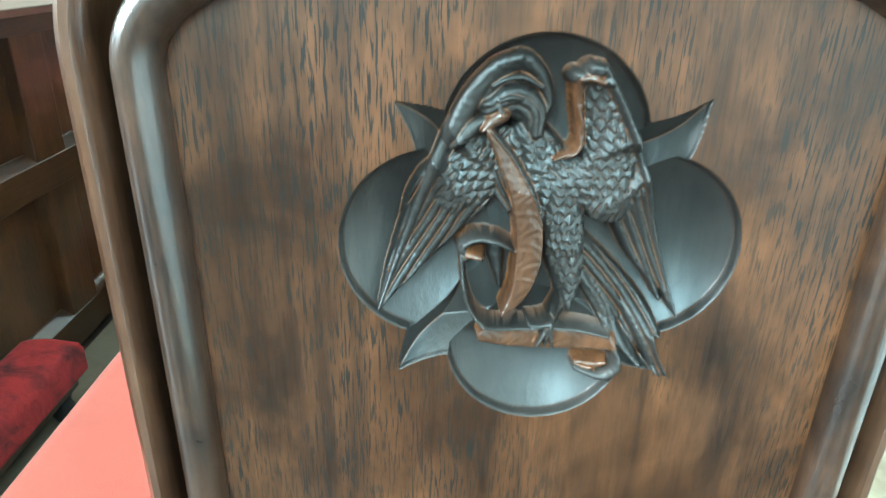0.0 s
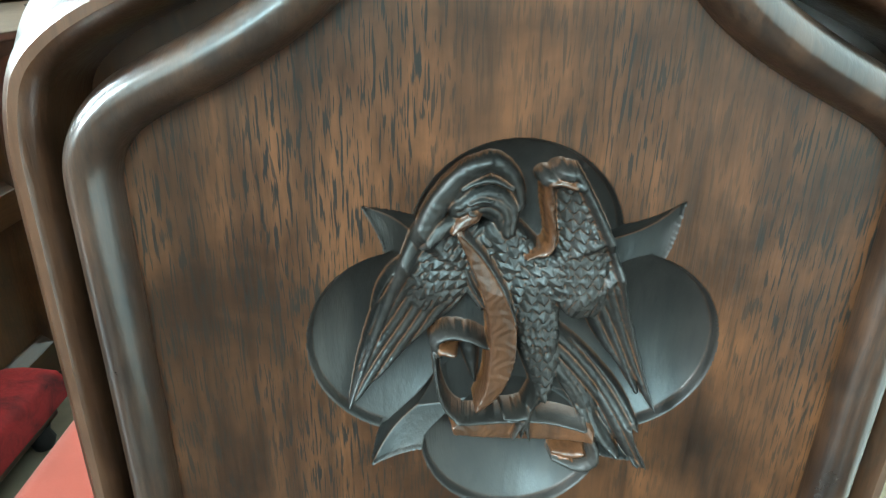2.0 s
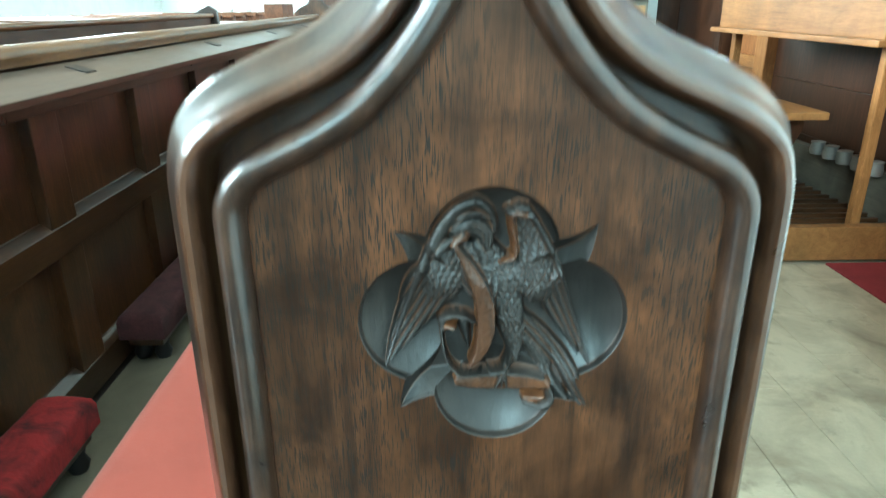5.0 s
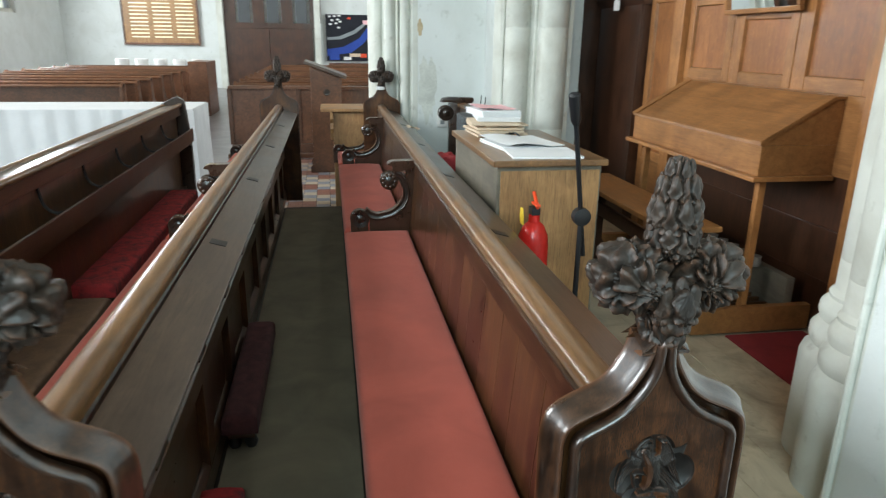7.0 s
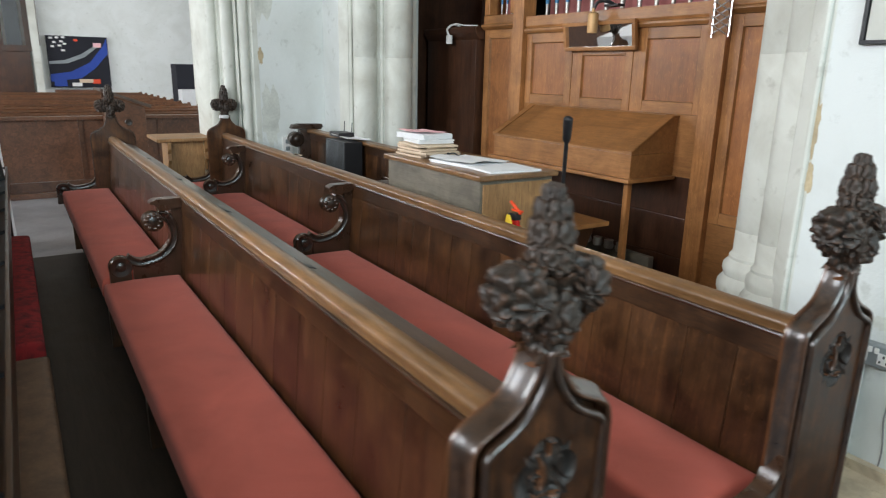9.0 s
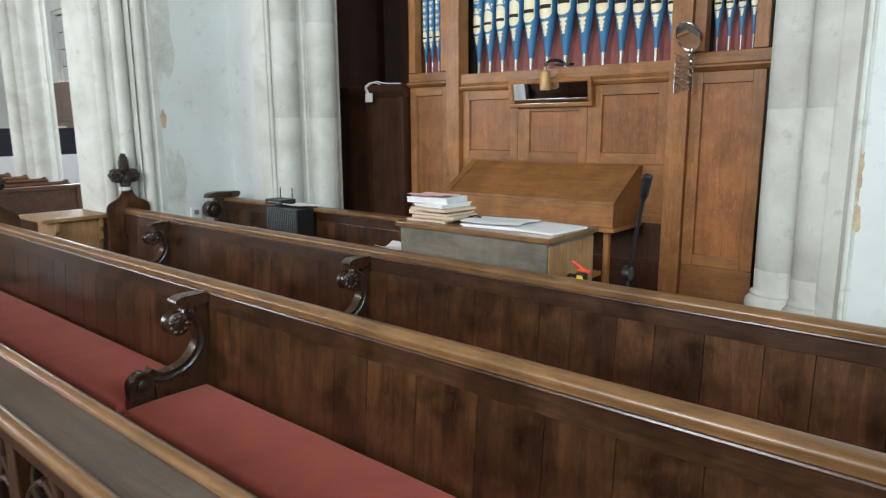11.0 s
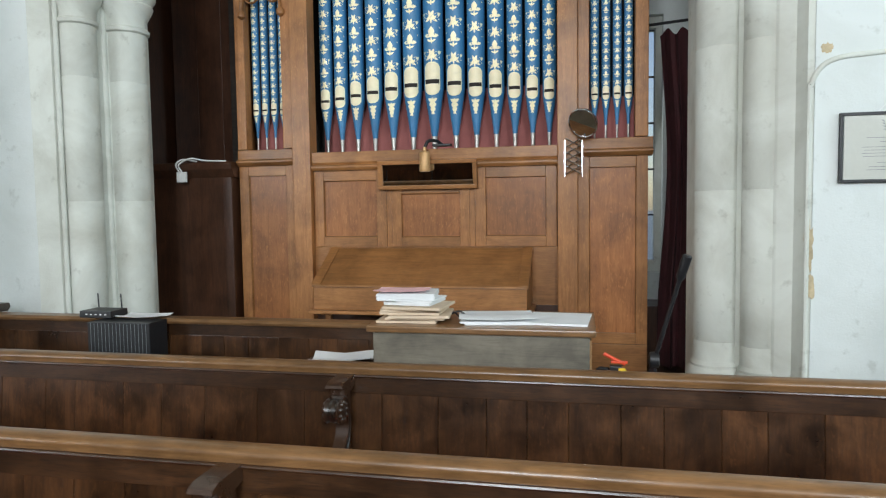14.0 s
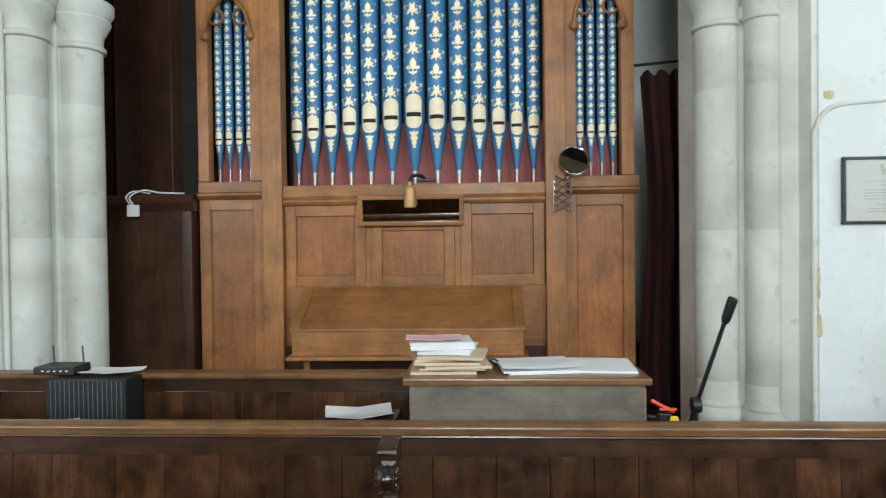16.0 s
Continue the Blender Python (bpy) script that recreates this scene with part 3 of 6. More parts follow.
def poppyhead(core, c, y, z0):
    """A carved leaf finial: collar, three bosses of curled leaves, and an upright bud."""
    rng = random.Random(5)

    def boss(cx, cy, cz, rx, ry, rz, leaves, seed, amp=1.0, axis=Vector((0, 1, 0)), faces=(), stem=Vector((0, 0, 1)), ribs=7):
        """A knob wrapped in overlapping ivy leaves: each with raised veins, a scalloped rim and a dark cleft about it."""
        nu, nv = 110, 48
        bm = bmesh.new()
        side = axis.cross(Vector((0.3, 0.2, 1))).normalized()
        top = side.cross(axis)
        eyes = []
        for i in range(leaves):
            z = 1 - 2 * (i + 0.5) / leaves
            a = 2.399963 * i + seed
            q = Vector((math.sqrt(1 - z * z) * math.cos(a), math.sqrt(1 - z * z) * math.sin(a), z)) + Vector([rng.uniform(-0.22, 0.22) for _ in range(3)])
            q.normalize()
            t = (Vector((0, 0, 1)) - q * q.z + 0.3 * Vector((rng.uniform(-1, 1), rng.uniform(-1, 1), 0))).normalized()
            t = (t - q * t.dot(q)).normalized()
            eyes.append((q, t, q.cross(t), rng.uniform(-0.06, 0.06)))
        if faces:
            eyes = []
            for q in faces:
                q = Vector(q).normalized()
                t = stem - q * stem.dot(q)
                t = t.normalized() if t.length > 0.2 else (Vector((0, 1, 0)) - q * q.y).normalized()
                eyes.append((q, t, q.cross(t), rng.uniform(-0.03, 0.03)))
        size = math.sqrt(4 * math.pi / len(eyes)) * 0.5
        ring = []
        for j in range(nv + 1):
            th = math.pi * j / nv
            row = []
            for i in range(nu):
                ph = 2 * math.pi * i / nu
                d = axis * math.cos(th) + (side * math.cos(ph) + top * math.sin(ph)) * math.sin(th)
                best = []
                for q, t, w, lift in eyes:
                    dot = d.dot(q)
                    if dot < (-2 if faces else 0.15):
                        continue
                    u, v = d.dot(t) / size, d.dot(w) / size
                    ang = math.atan2(v, u + 0.35)
                    far = math.hypot(u, v) * (1 + 0.13 * math.cos(ribs * ang + math.pi)) - lift * 2
                    best.append((far, ang, u, lift))
                best.sort()
                far, ang, u, lift = best[0]
                cleft = min(1.0, (best[1][0] - far) / 0.34) if len(best) > 1 else 1.0
                vein = (0.5 + 0.5 * math.cos(ribs * ang)) ** 1.3
                k = 0.70 + amp * (0.33 * cleft ** 0.55 - 0.10 * math.exp(-(far / 0.3) ** 2) + 0.15 * (vein - 0.4) * min(1, far * 2) + 0.09 * u * min(1, far) + lift)
                k += amp * (0.07 * noise.noise(d * 3.0 + Vector((seed, seed * 2, 0))) + 0.04 * noise.noise(d * 13 + Vector((0, seed, seed))))
                row.append(bm.verts.new((cx + rx * k * d.x, y + cy + ry * k * d.y, cz + rz * k * d.z)))
            ring.append(row)
        for a, b in zip(ring, ring[1:]):
            for i in range(nu):
                bm.faces.new((a[i], a[(i + 1) % nu], b[(i + 1) % nu], b[i]))
        bmesh.ops.remove_doubles(bm, verts=ring[0] + ring[-1], dist=1e-5)
        part("finial_leaf", bm, FINIAL, core, "carved leaf of the finial, nearly black", 0, True)

    boss(c, 0, z0 + 0.030, 0.034, 0.034, 0.048, 9, 1.0, 1.0, Vector((0, 0.5, 0.87)))
    for s in (-1, 1):
        shell = ((0.12 * s, -1, 0.05), (0.12 * s, 1, 0.05), (s, 0, -0.15), (0.45 * s, 0, 1), (0.35 * s, 0, -1))
        boss(c + s * 0.060, 0, z0 + 0.112, 0.060, 0.056, 0.058, 5, 2.0 + s, 0.85, Vector((s * 0.45, 0.87, 0.2)).normalized(), shell, Vector((s * 0.75, 0, 0.66)), 9)
    for s in (-1, 1):
        boss(c, s * 0.033, z0 + 0.074, 0.036, 0.034, 0.046, 4, 4.0 + s, 0.9, Vector((0, s * 0.8, 0.6)), ((0, s, 0.1), (0.9, s * 0.4, 0), (-0.9, s * 0.4, 0), (0, s * 0.3, -1)), Vector((0, 0, 1)), 7)
    ring = [(math.cos(a), math.sin(a), -0.1) for a in np.linspace(-math.pi / 2, 1.5 * math.pi, 6)[:-1]]
    for z, r, h, turn in ((0.164, 0.043, 0.044, 0.0), (0.200, 0.043, 0.046, 0.63), (0.234, 0.035, 0.042, 0.0), (0.262, 0.023, 0.034, 0.63)):
        leafy = [(x * math.cos(turn) - y2 * math.sin(turn), x * math.sin(turn) + y2 * math.cos(turn), q) for x, y2, q in ring] + [(0, 0, 1), (0, 0, -1)]
        boss(c, 0, z0 + z, r, r, h, 7, 7.0 + z, 0.7, Vector((0, 0, 1)), leafy, Vector((0, 0, 1)), 7)


def scroll_arm(bm, top, y, w=0.052, cap=True, x_back=0.02):
    """An S-shaped arm with a small scroll above and a large one at the seat's front, in the plane across the pew."""
    s = [(a, b) for a, b in ((-0.020, -w / 2), (-0.014, -w / 2), (-0.008, -w / 2 + 0.006), (0.004, -w / 2 + 0.006), (0.012, -w / 2), (0.02, -w / 2 + 0.004), (0.026, 0), (0.02, w / 2 - 0.004), (0.012, w / 2), (0.004, w / 2 - 0.006), (-0.008, w / 2 - 0.006), (-0.014, w / 2), (-0.020, w / 2))]
    if cap:
        path = curve([(x_back - 0.115, y, top - 0.075), (x_back - 0.07, y, top - 0.10), (x_back - 0.045, y, top - 0.18), (x_back - 0.065, y, top - 0.245), (x_back - 0.12, y, top - 0.295), (x_back - 0.20, y, top - 0.315), (x_back - 0.245, y, top - 0.305), (x_back - 0.275, y, top - 0.28)], 5)
    else:
        path = curve([(x_back - 0.030, y, top - 0.20), (x_back - 0.045, y, top - 0.25), (x_back - 0.08, y, top - 0.292), (x_back - 0.14, y, top - 0.312), (x_back - 0.21, y, top - 0.318), (x_back - 0.25, y, top - 0.306), (x_back - 0.275, y, top - 0.28)], 5)
    sweep(bm, path, s, False, Vector((0, 1, 0)))
    lathe(bm, [(0.012, -w / 2 - 0.008), (0.022, -w / 2 - 0.004), (0.024, -w / 2 + 0.004), (0.048, -w / 2), (0.054, -w / 2 + 0.008), (0.05, 0), (0.054, w / 2 - 0.008), (0.048, w / 2), (0.024, w / 2 - 0.004), (0.022, w / 2 + 0.004), (0.012, w / 2 + 0.008)], (x_back - 0.305, y, top - 0.325), "y", 22)
    box(bm, x_back - 0.356, x_back - 0.26, y - w / 2 + 0.004, y + w / 2 - 0.004, 0.365, top - 0.325)
    if cap:
        lathe(bm, [(0.010, -w / 2 - 0.016), (0.036, -w / 2 - 0.008), (0.050, -w / 2 - 0.001), (0.042, -w / 4), (0.047, 0), (0.042, w / 4), (0.050, w / 2 + 0.001), (0.036, w / 2 + 0.008), (0.010, w / 2 + 0.016)], (x_back - 0.140, y, top - 0.112), "y", 18)
        for i in range(9):
            a = 2 * math.pi * i / 9
            for sy in (-1, 1):
                lathe(bm, [(0.001, -0.009), (0.009, -0.006), (0.0125, 0), (0.009, 0.006), (0.001, 0.009)], (x_back - 0.140 + 0.033 * math.cos(a), y + sy * (w / 2 + 0.007), top - 0.112 + 0.033 * math.sin(a)), "y", 8)
        prism(bm, [(x_back, top), (x_back - 0.12, top - 0.002), (x_back - 0.145, top - 0.012), (x_back - 0.15, top - 0.022), (x_back - 0.125, top - 0.028), (x_back - 0.12, top - 0.055), (x_back - 0.09, top - 0.06), (x_back, top - 0.045)], "y", y - w / 2 - 0.008, y + w / 2 + 0.008)
        prism(bm, [(x_back + 0.03, top - 0.04), (x_back - 0.05, top - 0.05), (x_back - 0.045, top - 0.18), (x_back - 0.06, top - 0.24), (x_back - 0.12, top - 0.30), (x_back - 0.25, top - 0.33), (x_back - 0.25, 0.40), (x_back + 0.0, 0.40)], "y", y - w / 2 + 0.012, y + w / 2 - 0.012)


def cushion(bm, x0, x1, y0, y1, z0, z1):
    """A boxed squab with soft edges and a slightly swollen top."""
    nx, ny = 10, max(8, int((y1 - y0) / 0.06))
    r = 0.022
    def level(u, v):
        d = min(u * (x1 - x0), (1 - u) * (x1 - x0), v * (y1 - y0), (1 - v) * (y1 - y0))
        k = min(1.0, d / r)
        return z1 - r * (1 - math.sqrt(max(0, 1 - (1 - k) ** 2))) + 0.006 * math.sin(math.pi * u) + 0.003 * noise.noise(Vector((u * 3, v * (y1 - y0) * 4, z1)))
    us = [0, 0.015, 0.04, 0.07] + [0.07 + 0.86 * i / nx for i in range(1, nx)] + [0.93, 0.96, 0.985, 1]
    e = r / (y1 - y0)
    vs = [0, e * 0.25, e * 0.6, e * 1.1] + [e * 1.1 + (1 - 2.2 * e) * i / ny for i in range(1, ny)] + [1 - e * 1.1, 1 - e * 0.6, 1 - e * 0.25, 1]
    grid = [[bm.verts.new((x0 + u * (x1 - x0), y0 + v * (y1 - y0), level(u, v))) for v in vs] for u in us]
    for a, b in zip(grid, grid[1:]):
        for i in range(len(vs) - 1):
            bm.faces.new((a[i], a[i + 1], b[i + 1], b[i]))
    rim = [row[0] for row in grid] + grid[-1][1:] + [row[-1] for row in reversed(grid[:-1])] + list(reversed(grid[0][1:-1]))
    low = [bm.verts.new((v.co.x, v.co.y, z0)) for v in rim]
    n = len(rim)
    for i in range(n):
        bm.faces.new((rim[i], rim[(i + 1) % n], low[(i + 1) % n], low[i]))
    bm.faces.new(low)


def recess(U, V):
    """Depth of the sunk quatrefoil with leaf points, 0 outside, in units of its half width, over arrays."""
    best = np.zeros(U.shape)
    for cx, cz, r in ((-0.03, 0.515, 0.468), (-0.49, -0.01, 0.485), (0.47, -0.005, 0.478), (0.015, -0.54, 0.458)):
        d = np.clip(1 - np.hypot(U - cx, V - cz) / r, 0, 1)
        best = np.maximum(best, np.where(d > 0, np.minimum(1.0, d / 0.03) * 0.22 + 0.78 * (1 - (1 - d) ** 2.2), 0))
    for tx, tz in ((-0.70, 0.68), (0.685, 0.715), (-0.69, -0.71), (0.69, -0.69)):
        l = math.hypot(tx, tz)
        a, s = (U * tx + V * tz) / l, (V * tx - U * tz) / l
        d = (l - a) * 0.52 - np.abs(s + 0.03 * np.sin((l - a) * 9))
        best = np.maximum(best, np.where((a > 0) & (a < l) & (d > 0), np.minimum(0.8, 0.10 + d * 4.2), 0))
    return best


def along(U, V, points, widths):
    """Distance from a smooth stroke, its signed side, its width and the length run there, over arrays."""
    p = [q for q in curve([(x, z, w) for (x, z), w in zip(points, widths)], 7)]
    best = np.full(U.shape, 9.0)
    side, wide, run = np.zeros(U.shape), np.full(U.shape, 1e-3), np.zeros(U.shape)
    s = 0.0
    for a, b in zip(p, p[1:]):
        dx, dz = b.x - a.x, b.y - a.y
        l = math.hypot(dx, dz) + 1e-9
        t = np.clip(((U - a.x) * dx + (V - a.y) * dz) / (l * l), 0, 1)
        d = np.hypot(U - a.x - t * dx, V - a.y - t * dz)
        w = np.maximum(1e-3, a.z + (b.z - a.z) * t)
        near = d / w < best / wide
        best, wide = np.where(near, d, best), np.where(near, w, wide)
        side = np.where(near, ((U - a.x) * dz - (V - a.y) * dx) / l, side)
        run = np.where(near, s + t * l, run)
        s += l
    return best, side, wide, run


def scales(run, side, long, wide):
    """Overlapping pointed feathers, each rising to its tip, 0 to 1."""
    best = np.zeros(run.shape)
    for odd in (0, 1):
        fx = side / wide + 0.5 * odd
        row = (run / long + odd) / 2
        fx = fx - np.floor(fx) - 0.5
        l = (row - np.floor(row)) * 2
        tip = 1.55 - 1.5 * np.abs(fx) ** 1.3
        best = np.maximum(best, np.where(l < tip, 0.30 + 0.45 * l - 1.1 * fx * fx + 0.18 * np.exp(-(fx / 0.10) ** 2), 0))
    return best


def eagle(U, V):
    """Height of the carved eagle with its scroll over the sunk ground (0 where there is none) and which wood shows, over arrays."""
    h, kind = np.zeros(U.shape), np.ones(U.shape, dtype=int)
    chisel = np.sin(U * 61 + 3 * np.sin(V * 37)) * np.sin(V * 53 + 3 * np.sin(U * 29))

    def stroke(points, widths, top, ridge=0.6, made=1, carve="", deep=1.0):
        nonlocal h, kind
        d, side, w, run = along(U, V, points, widths)
        q = np.clip(d / w, 0, 1)
        k = top * ((1 - ridge) * np.minimum(1.0, (1 - q) * 6) + ridge * np.sqrt(1 - q * q)) + 0.012 * chisel
        if carve == "scales":
            k = k + deep * 0.12 * (scales(run + 0.02 * np.sin(side * 17), side + 0.012 * np.sin(run * 21), 0.048, 0.056) - 0.5)
        elif carve == "quills":
            k = k + deep * (0.13 * np.abs(np.sin(math.pi * side / 0.050 + 0.5 * np.sin(run * 5))) ** 0.6 - 0.08)
        elif carve == "tufts":
            k = k + deep * (0.06 * np.sin(run * 46 + 9 * np.sin(side * 22)) + 0.05 * np.sin(side * 70 + run * 13))
        elif carve == "fine":
            k = k + deep * (0.05 * np.abs(np.sin(side * 75 + 2.5 * np.sin(run * 9))) - 0.025)
        k = np.where(q < 1, k, 0)
        more = k > h
        h, kind = np.where(more, k, h), np.where(more, made, kind)

    # the far wing: a long smooth leading edge, feathers above and quills to the tip
    stroke([(-0.28, 0.40), (-0.44, 0.24), (-0.56, 0.03), (-0.68, -0.17), (-0.775, -0.325)], [0.16, 0.20, 0.145, 0.085, 0.02], 0.50, 0.5, 1, "quills", 1.1)
    stroke([(-0.20, 0.45), (-0.30, 0.36), (-0.40, 0.26), (-0.45, 0.18)], [0.13, 0.16, 0.14, 0.07], 0.58, 0.5, 1, "scales", 1.0)
    stroke([(-0.157, 0.875), (-0.25, 0.82), (-0.365, 0.68), (-0.46, 0.49), (-0.545, 0.31), (-0.635, 0.07), (-0.785, -0.335)], [0.03, 0.055, 0.06, 0.05, 0.04, 0.035, 0.012], 0.62, 0.75)
    # the hood of that wing, rolled over behind the head
    stroke([(-0.30, 0.70), (-0.24, 0.79), (-0.157, 0.86), (-0.07, 0.80), (-0.02, 0.715), (-0.01, 0.645), (-0.06, 0.59)], [0.04, 0.055, 0.05, 0.045, 0.035, 0.03, 0.015], 0.58, 0.8)
    stroke([(-0.27, 0.755), (-0.20, 0.785), (-0.13, 0.785), (-0.05, 0.74)], [0.015, 0.022, 0.022, 0.012], 0.70, 0.7)
    # the near wing: a scrolled shoulder, a field of feathers and long quills
    stroke([(0.36, 0.17), (0.45, -0.02), (0.57, -0.205)], [0.05, 0.045, 0.018], 0.66, 0.6, 1, "quills", 0.8)
    stroke([(0.40, 0.20), (0.50, -0.02), (0.61, -0.28)], [0.06, 0.05, 0.016], 0.72, 0.6, 1, "quills", 0.8)
    stroke([(0.44, 0.26), (0.545, -0.02), (0.675, -0.33)], [0.06, 0.045, 0.012], 0.76, 0.6, 1, "quills", 0.8)
    stroke([(0.17, 0.77), (0.225, 0.58), (0.285, 0.40), (0.32, 0.26), (0.30, 0.19)], [0.075, 0.105, 0.155, 0.17, 0.10], 0.74, 0.35, 1, "scales", 1.1)
    stroke([(0.195, 0.84), (0.30, 0.67), (0.405, 0.47), (0.485, 0.26), (0.577, -0.026), (0.682, -0.338)], [0.03, 0.03, 0.026, 0.024, 0.02, 0.01], 0.84, 0.7)
    stroke([(0.10, 0.79), (0.115, 0.67), (0.14, 0.52), (0.118, 0.455), (0.03, 0.42)], [0.028, 0.026, 0.022, 0.02, 0.012], 0.90, 0.5, 2, "tufts", 0.5)
    for x, z, r in ((0.105, 0.80, 0.042), (0.16, 0.835, 0.042), (0.215, 0.79, 0.034)):
        stroke([(x - 0.012, z), (x + 0.012, z - 0.004)], [r, r], 0.92, 0.7, 1, "fine", 0.5)
    stroke([(0.10, 0.795), (0.145, 0.80), (0.195, 0.785)], [0.022, 0.026, 0.02], 0.97, 0.6, 2)
    # breast and legs
    stroke([(-0.10, 0.50), (-0.03, 0.42), (0.06, 0.27), (0.10, 0.10), (0.13, -0.04)], [0.10, 0.12, 0.14, 0.12, 0.10], 0.68, 0.6, 1, "scales", 1.1)
    stroke([(-0.02, 0.36), (0.10, 0.33), (0.22, 0.30)], [0.08, 0.12, 0.13], 0.68, 0.4, 1, "scales", 1.1)
    stroke([(-0.22, 0.40), (-0.20, 0.28), (-0.16, 0.16)], [0.07, 0.07, 0.03], 0.58, 0.6, 1, "tufts", 0.8)
    stroke([(0.10, 0.04), (0.14, -0.12), (0.16, -0.27), (0.165, -0.36)], [0.11, 0.10, 0.06, 0.02], 0.66, 0.7, 1, "scales", 1.0)
    stroke([(0.19, -0.02), (0.36, -0.22), (0.52, -0.43), (0.67, -0.69)], [0.06, 0.085, 0.095, 0.03], 0.40, 0.4, 1, "quills", 1.1)
    stroke([(0.20, -0.16), (0.34, -0.36), (0.46, -0.53), (0.54, -0.63)], [0.03, 0.045, 0.045, 0.02], 0.50, 0.5, 1, "fine", 0.8)
    stroke([(0.15, -0.24), (0.145, -0.33), (0.10, -0.45)], [0.06, 0.05, 0.04], 0.60, 0.8, 1, "tufts", 0.5)
    # head, crest and beak
    stroke([(-0.27, 0.66), (-0.17, 0.685), (-0.085, 0.63), (-0.06, 0.53)], [0.07, 0.095, 0.085, 0.05], 0.78, 0.8, 1, "fine", 1.1)
    stroke([(-0.24, 0.69), (-0.19, 0.705), (-0.14, 0.695)], [0.012, 0.02, 0.012], 0.90, 0.6)
    stroke([(-0.235, 0.645), (-0.21, 0.64)], [0.016, 0.016], 0.92, 0.9)
    stroke([(-0.22, 0.62), (-0.27, 0.59), (-0.305, 0.56)], [0.045, 0.042, 0.02], 0.90, 0.6, 2)
    stroke([(-0.28, 0.60), (-0.36, 0.555), (-0.445, 0.475)], [0.035, 0.045, 0.012], 0.74, 0.5)
    # the ribbon from the beak, and the scroll under the claws
    stroke([(-0.28, 0.555), (-0.20, 0.43), (-0.118, 0.276), (-0.066, 0.079), (-0.064, -0.10), (-0.10, -0.255), (-0.175, -0.37)], [0.014, 0.040, 0.062, 0.072, 0.070, 0.045, 0.010], 1.0, 0.06, 2)
    stroke([(-0.27, 0.56), (-0.17, 0.44), (-0.07, 0.28), (-0.01, 0.12)], [0.008, 0.014, 0.014, 0.006], 1.06, 0.5)
    stroke([(-0.365, -0.10), (-0.375, -0.04), (-0.32, 0.0), (-0.22, 0.005), (-0.12, -0.04)], [0.03, 0.036, 0.03, 0.026, 0.012], 0.80, 0.7, 1, "fine", 1.0)
    stroke([(-0.35, -0.075), (-0.29, -0.085)], [0.035, 0.026], 0.84, 0.7, 2)
    stroke([(-0.22, -0.03), (-0.20, -0.16), (-0.18, -0.28)], [0.05, 0.035, 0.012], 0.34, 0.7)
    stroke([(-0.385, -0.09), (-0.36, -0.28), (-0.305, -0.41), (-0.21, -0.470), (-0.04, -0.484), (0.157, -0.474), (0.37, -0.470)], [0.014, 0.014, 0.016, 0.016, 0.014, 0.012, 0.012], 0.88, 0.4)
    stroke([(-0.25, -0.53), (-0.09, -0.565), (0.144, -0.565), (0.375, -0.525)], [0.045, 0.062, 0.066, 0.055], 0.62, 0.10, 2)
    stroke([(0.36, -0.475), (0.425, -0.60), (0.415, -0.68), (0.35, -0.73), (0.24, -0.72)], [0.016, 0.024, 0.028, 0.028, 0.02], 0.60, 0.5)
    stroke([(0.24, -0.69), (0.32, -0.685), (0.38, -0.655)], [0.016, 0.024, 0.014], 0.52, 0.4, 2)
    for x, z in ((-0.03, -0.455), (0.02, -0.59), (0.105, -0.59), (0.065, -0.58)):
        stroke([(0.085, -0.45), (0.5 * x + 0.04, 0.5 * z - 0.235), (x, z)], [0.03, 0.022, 0.010], 0.94, 0.8)
    return h, kind


def carved_panel(bm, c, y, z, half, sink, rise, n, outline):
    """The front of a bench end: a plain field with the carving sunk into it, on one fine grid; the sunk faces take the second material."""
    e = half * 1.04
    line = np.linspace(-e, e, n)
    V, U = np.meshgrid(line / half, line / half)
    up, kinds = eagle(U, V)
    sunk = recess(U, V)
    rows, deep = [], []
    for i, a in enumerate(line):
        row, dr = [], []
        for j, q in enumerate(line):
            d = float(sunk[i, j])
            h = d * sink - (up[i, j] * rise if d > 0.02 else 0.0)
            row.append(bm.verts.new((c + a, y + h, z + q)))
            dr.append((d, int(kinds[i, j])))
        rows.append(row)
        deep.append(dr)
    for i in range(n - 1):
        for j in range(n - 1):
            f = bm.faces.new((rows[i][j], rows[i][j + 1], rows[i + 1][j + 1], rows[i + 1][j]))
            f.smooth = True
            corners = (deep[i][j], deep[i + 1][j], deep[i][j + 1], deep[i + 1][j + 1])
            if max(q[0] for q in corners) > 0.01:
                f.material_index = max(q[1] for q in corners)
    x0, x1, z0, z1 = c - e, c + e, z - e, z + e
    l, r = outline[-1][0], outline[0][0]
    for poly in ([(l, 0), (r, 0), (r, z0), (l, z0)], [(l, z0), (x0, z0), (x0, z1), (l, z1)], [(x1, z0), (r, z0), (r, z1), (x1, z1)], [(l, z1), (r, z1)] + [p for p in outline if p[1] > z1 + 0.001]):
        bm.faces.new([bm.verts.new((x, y, q)) for x, q in poly])


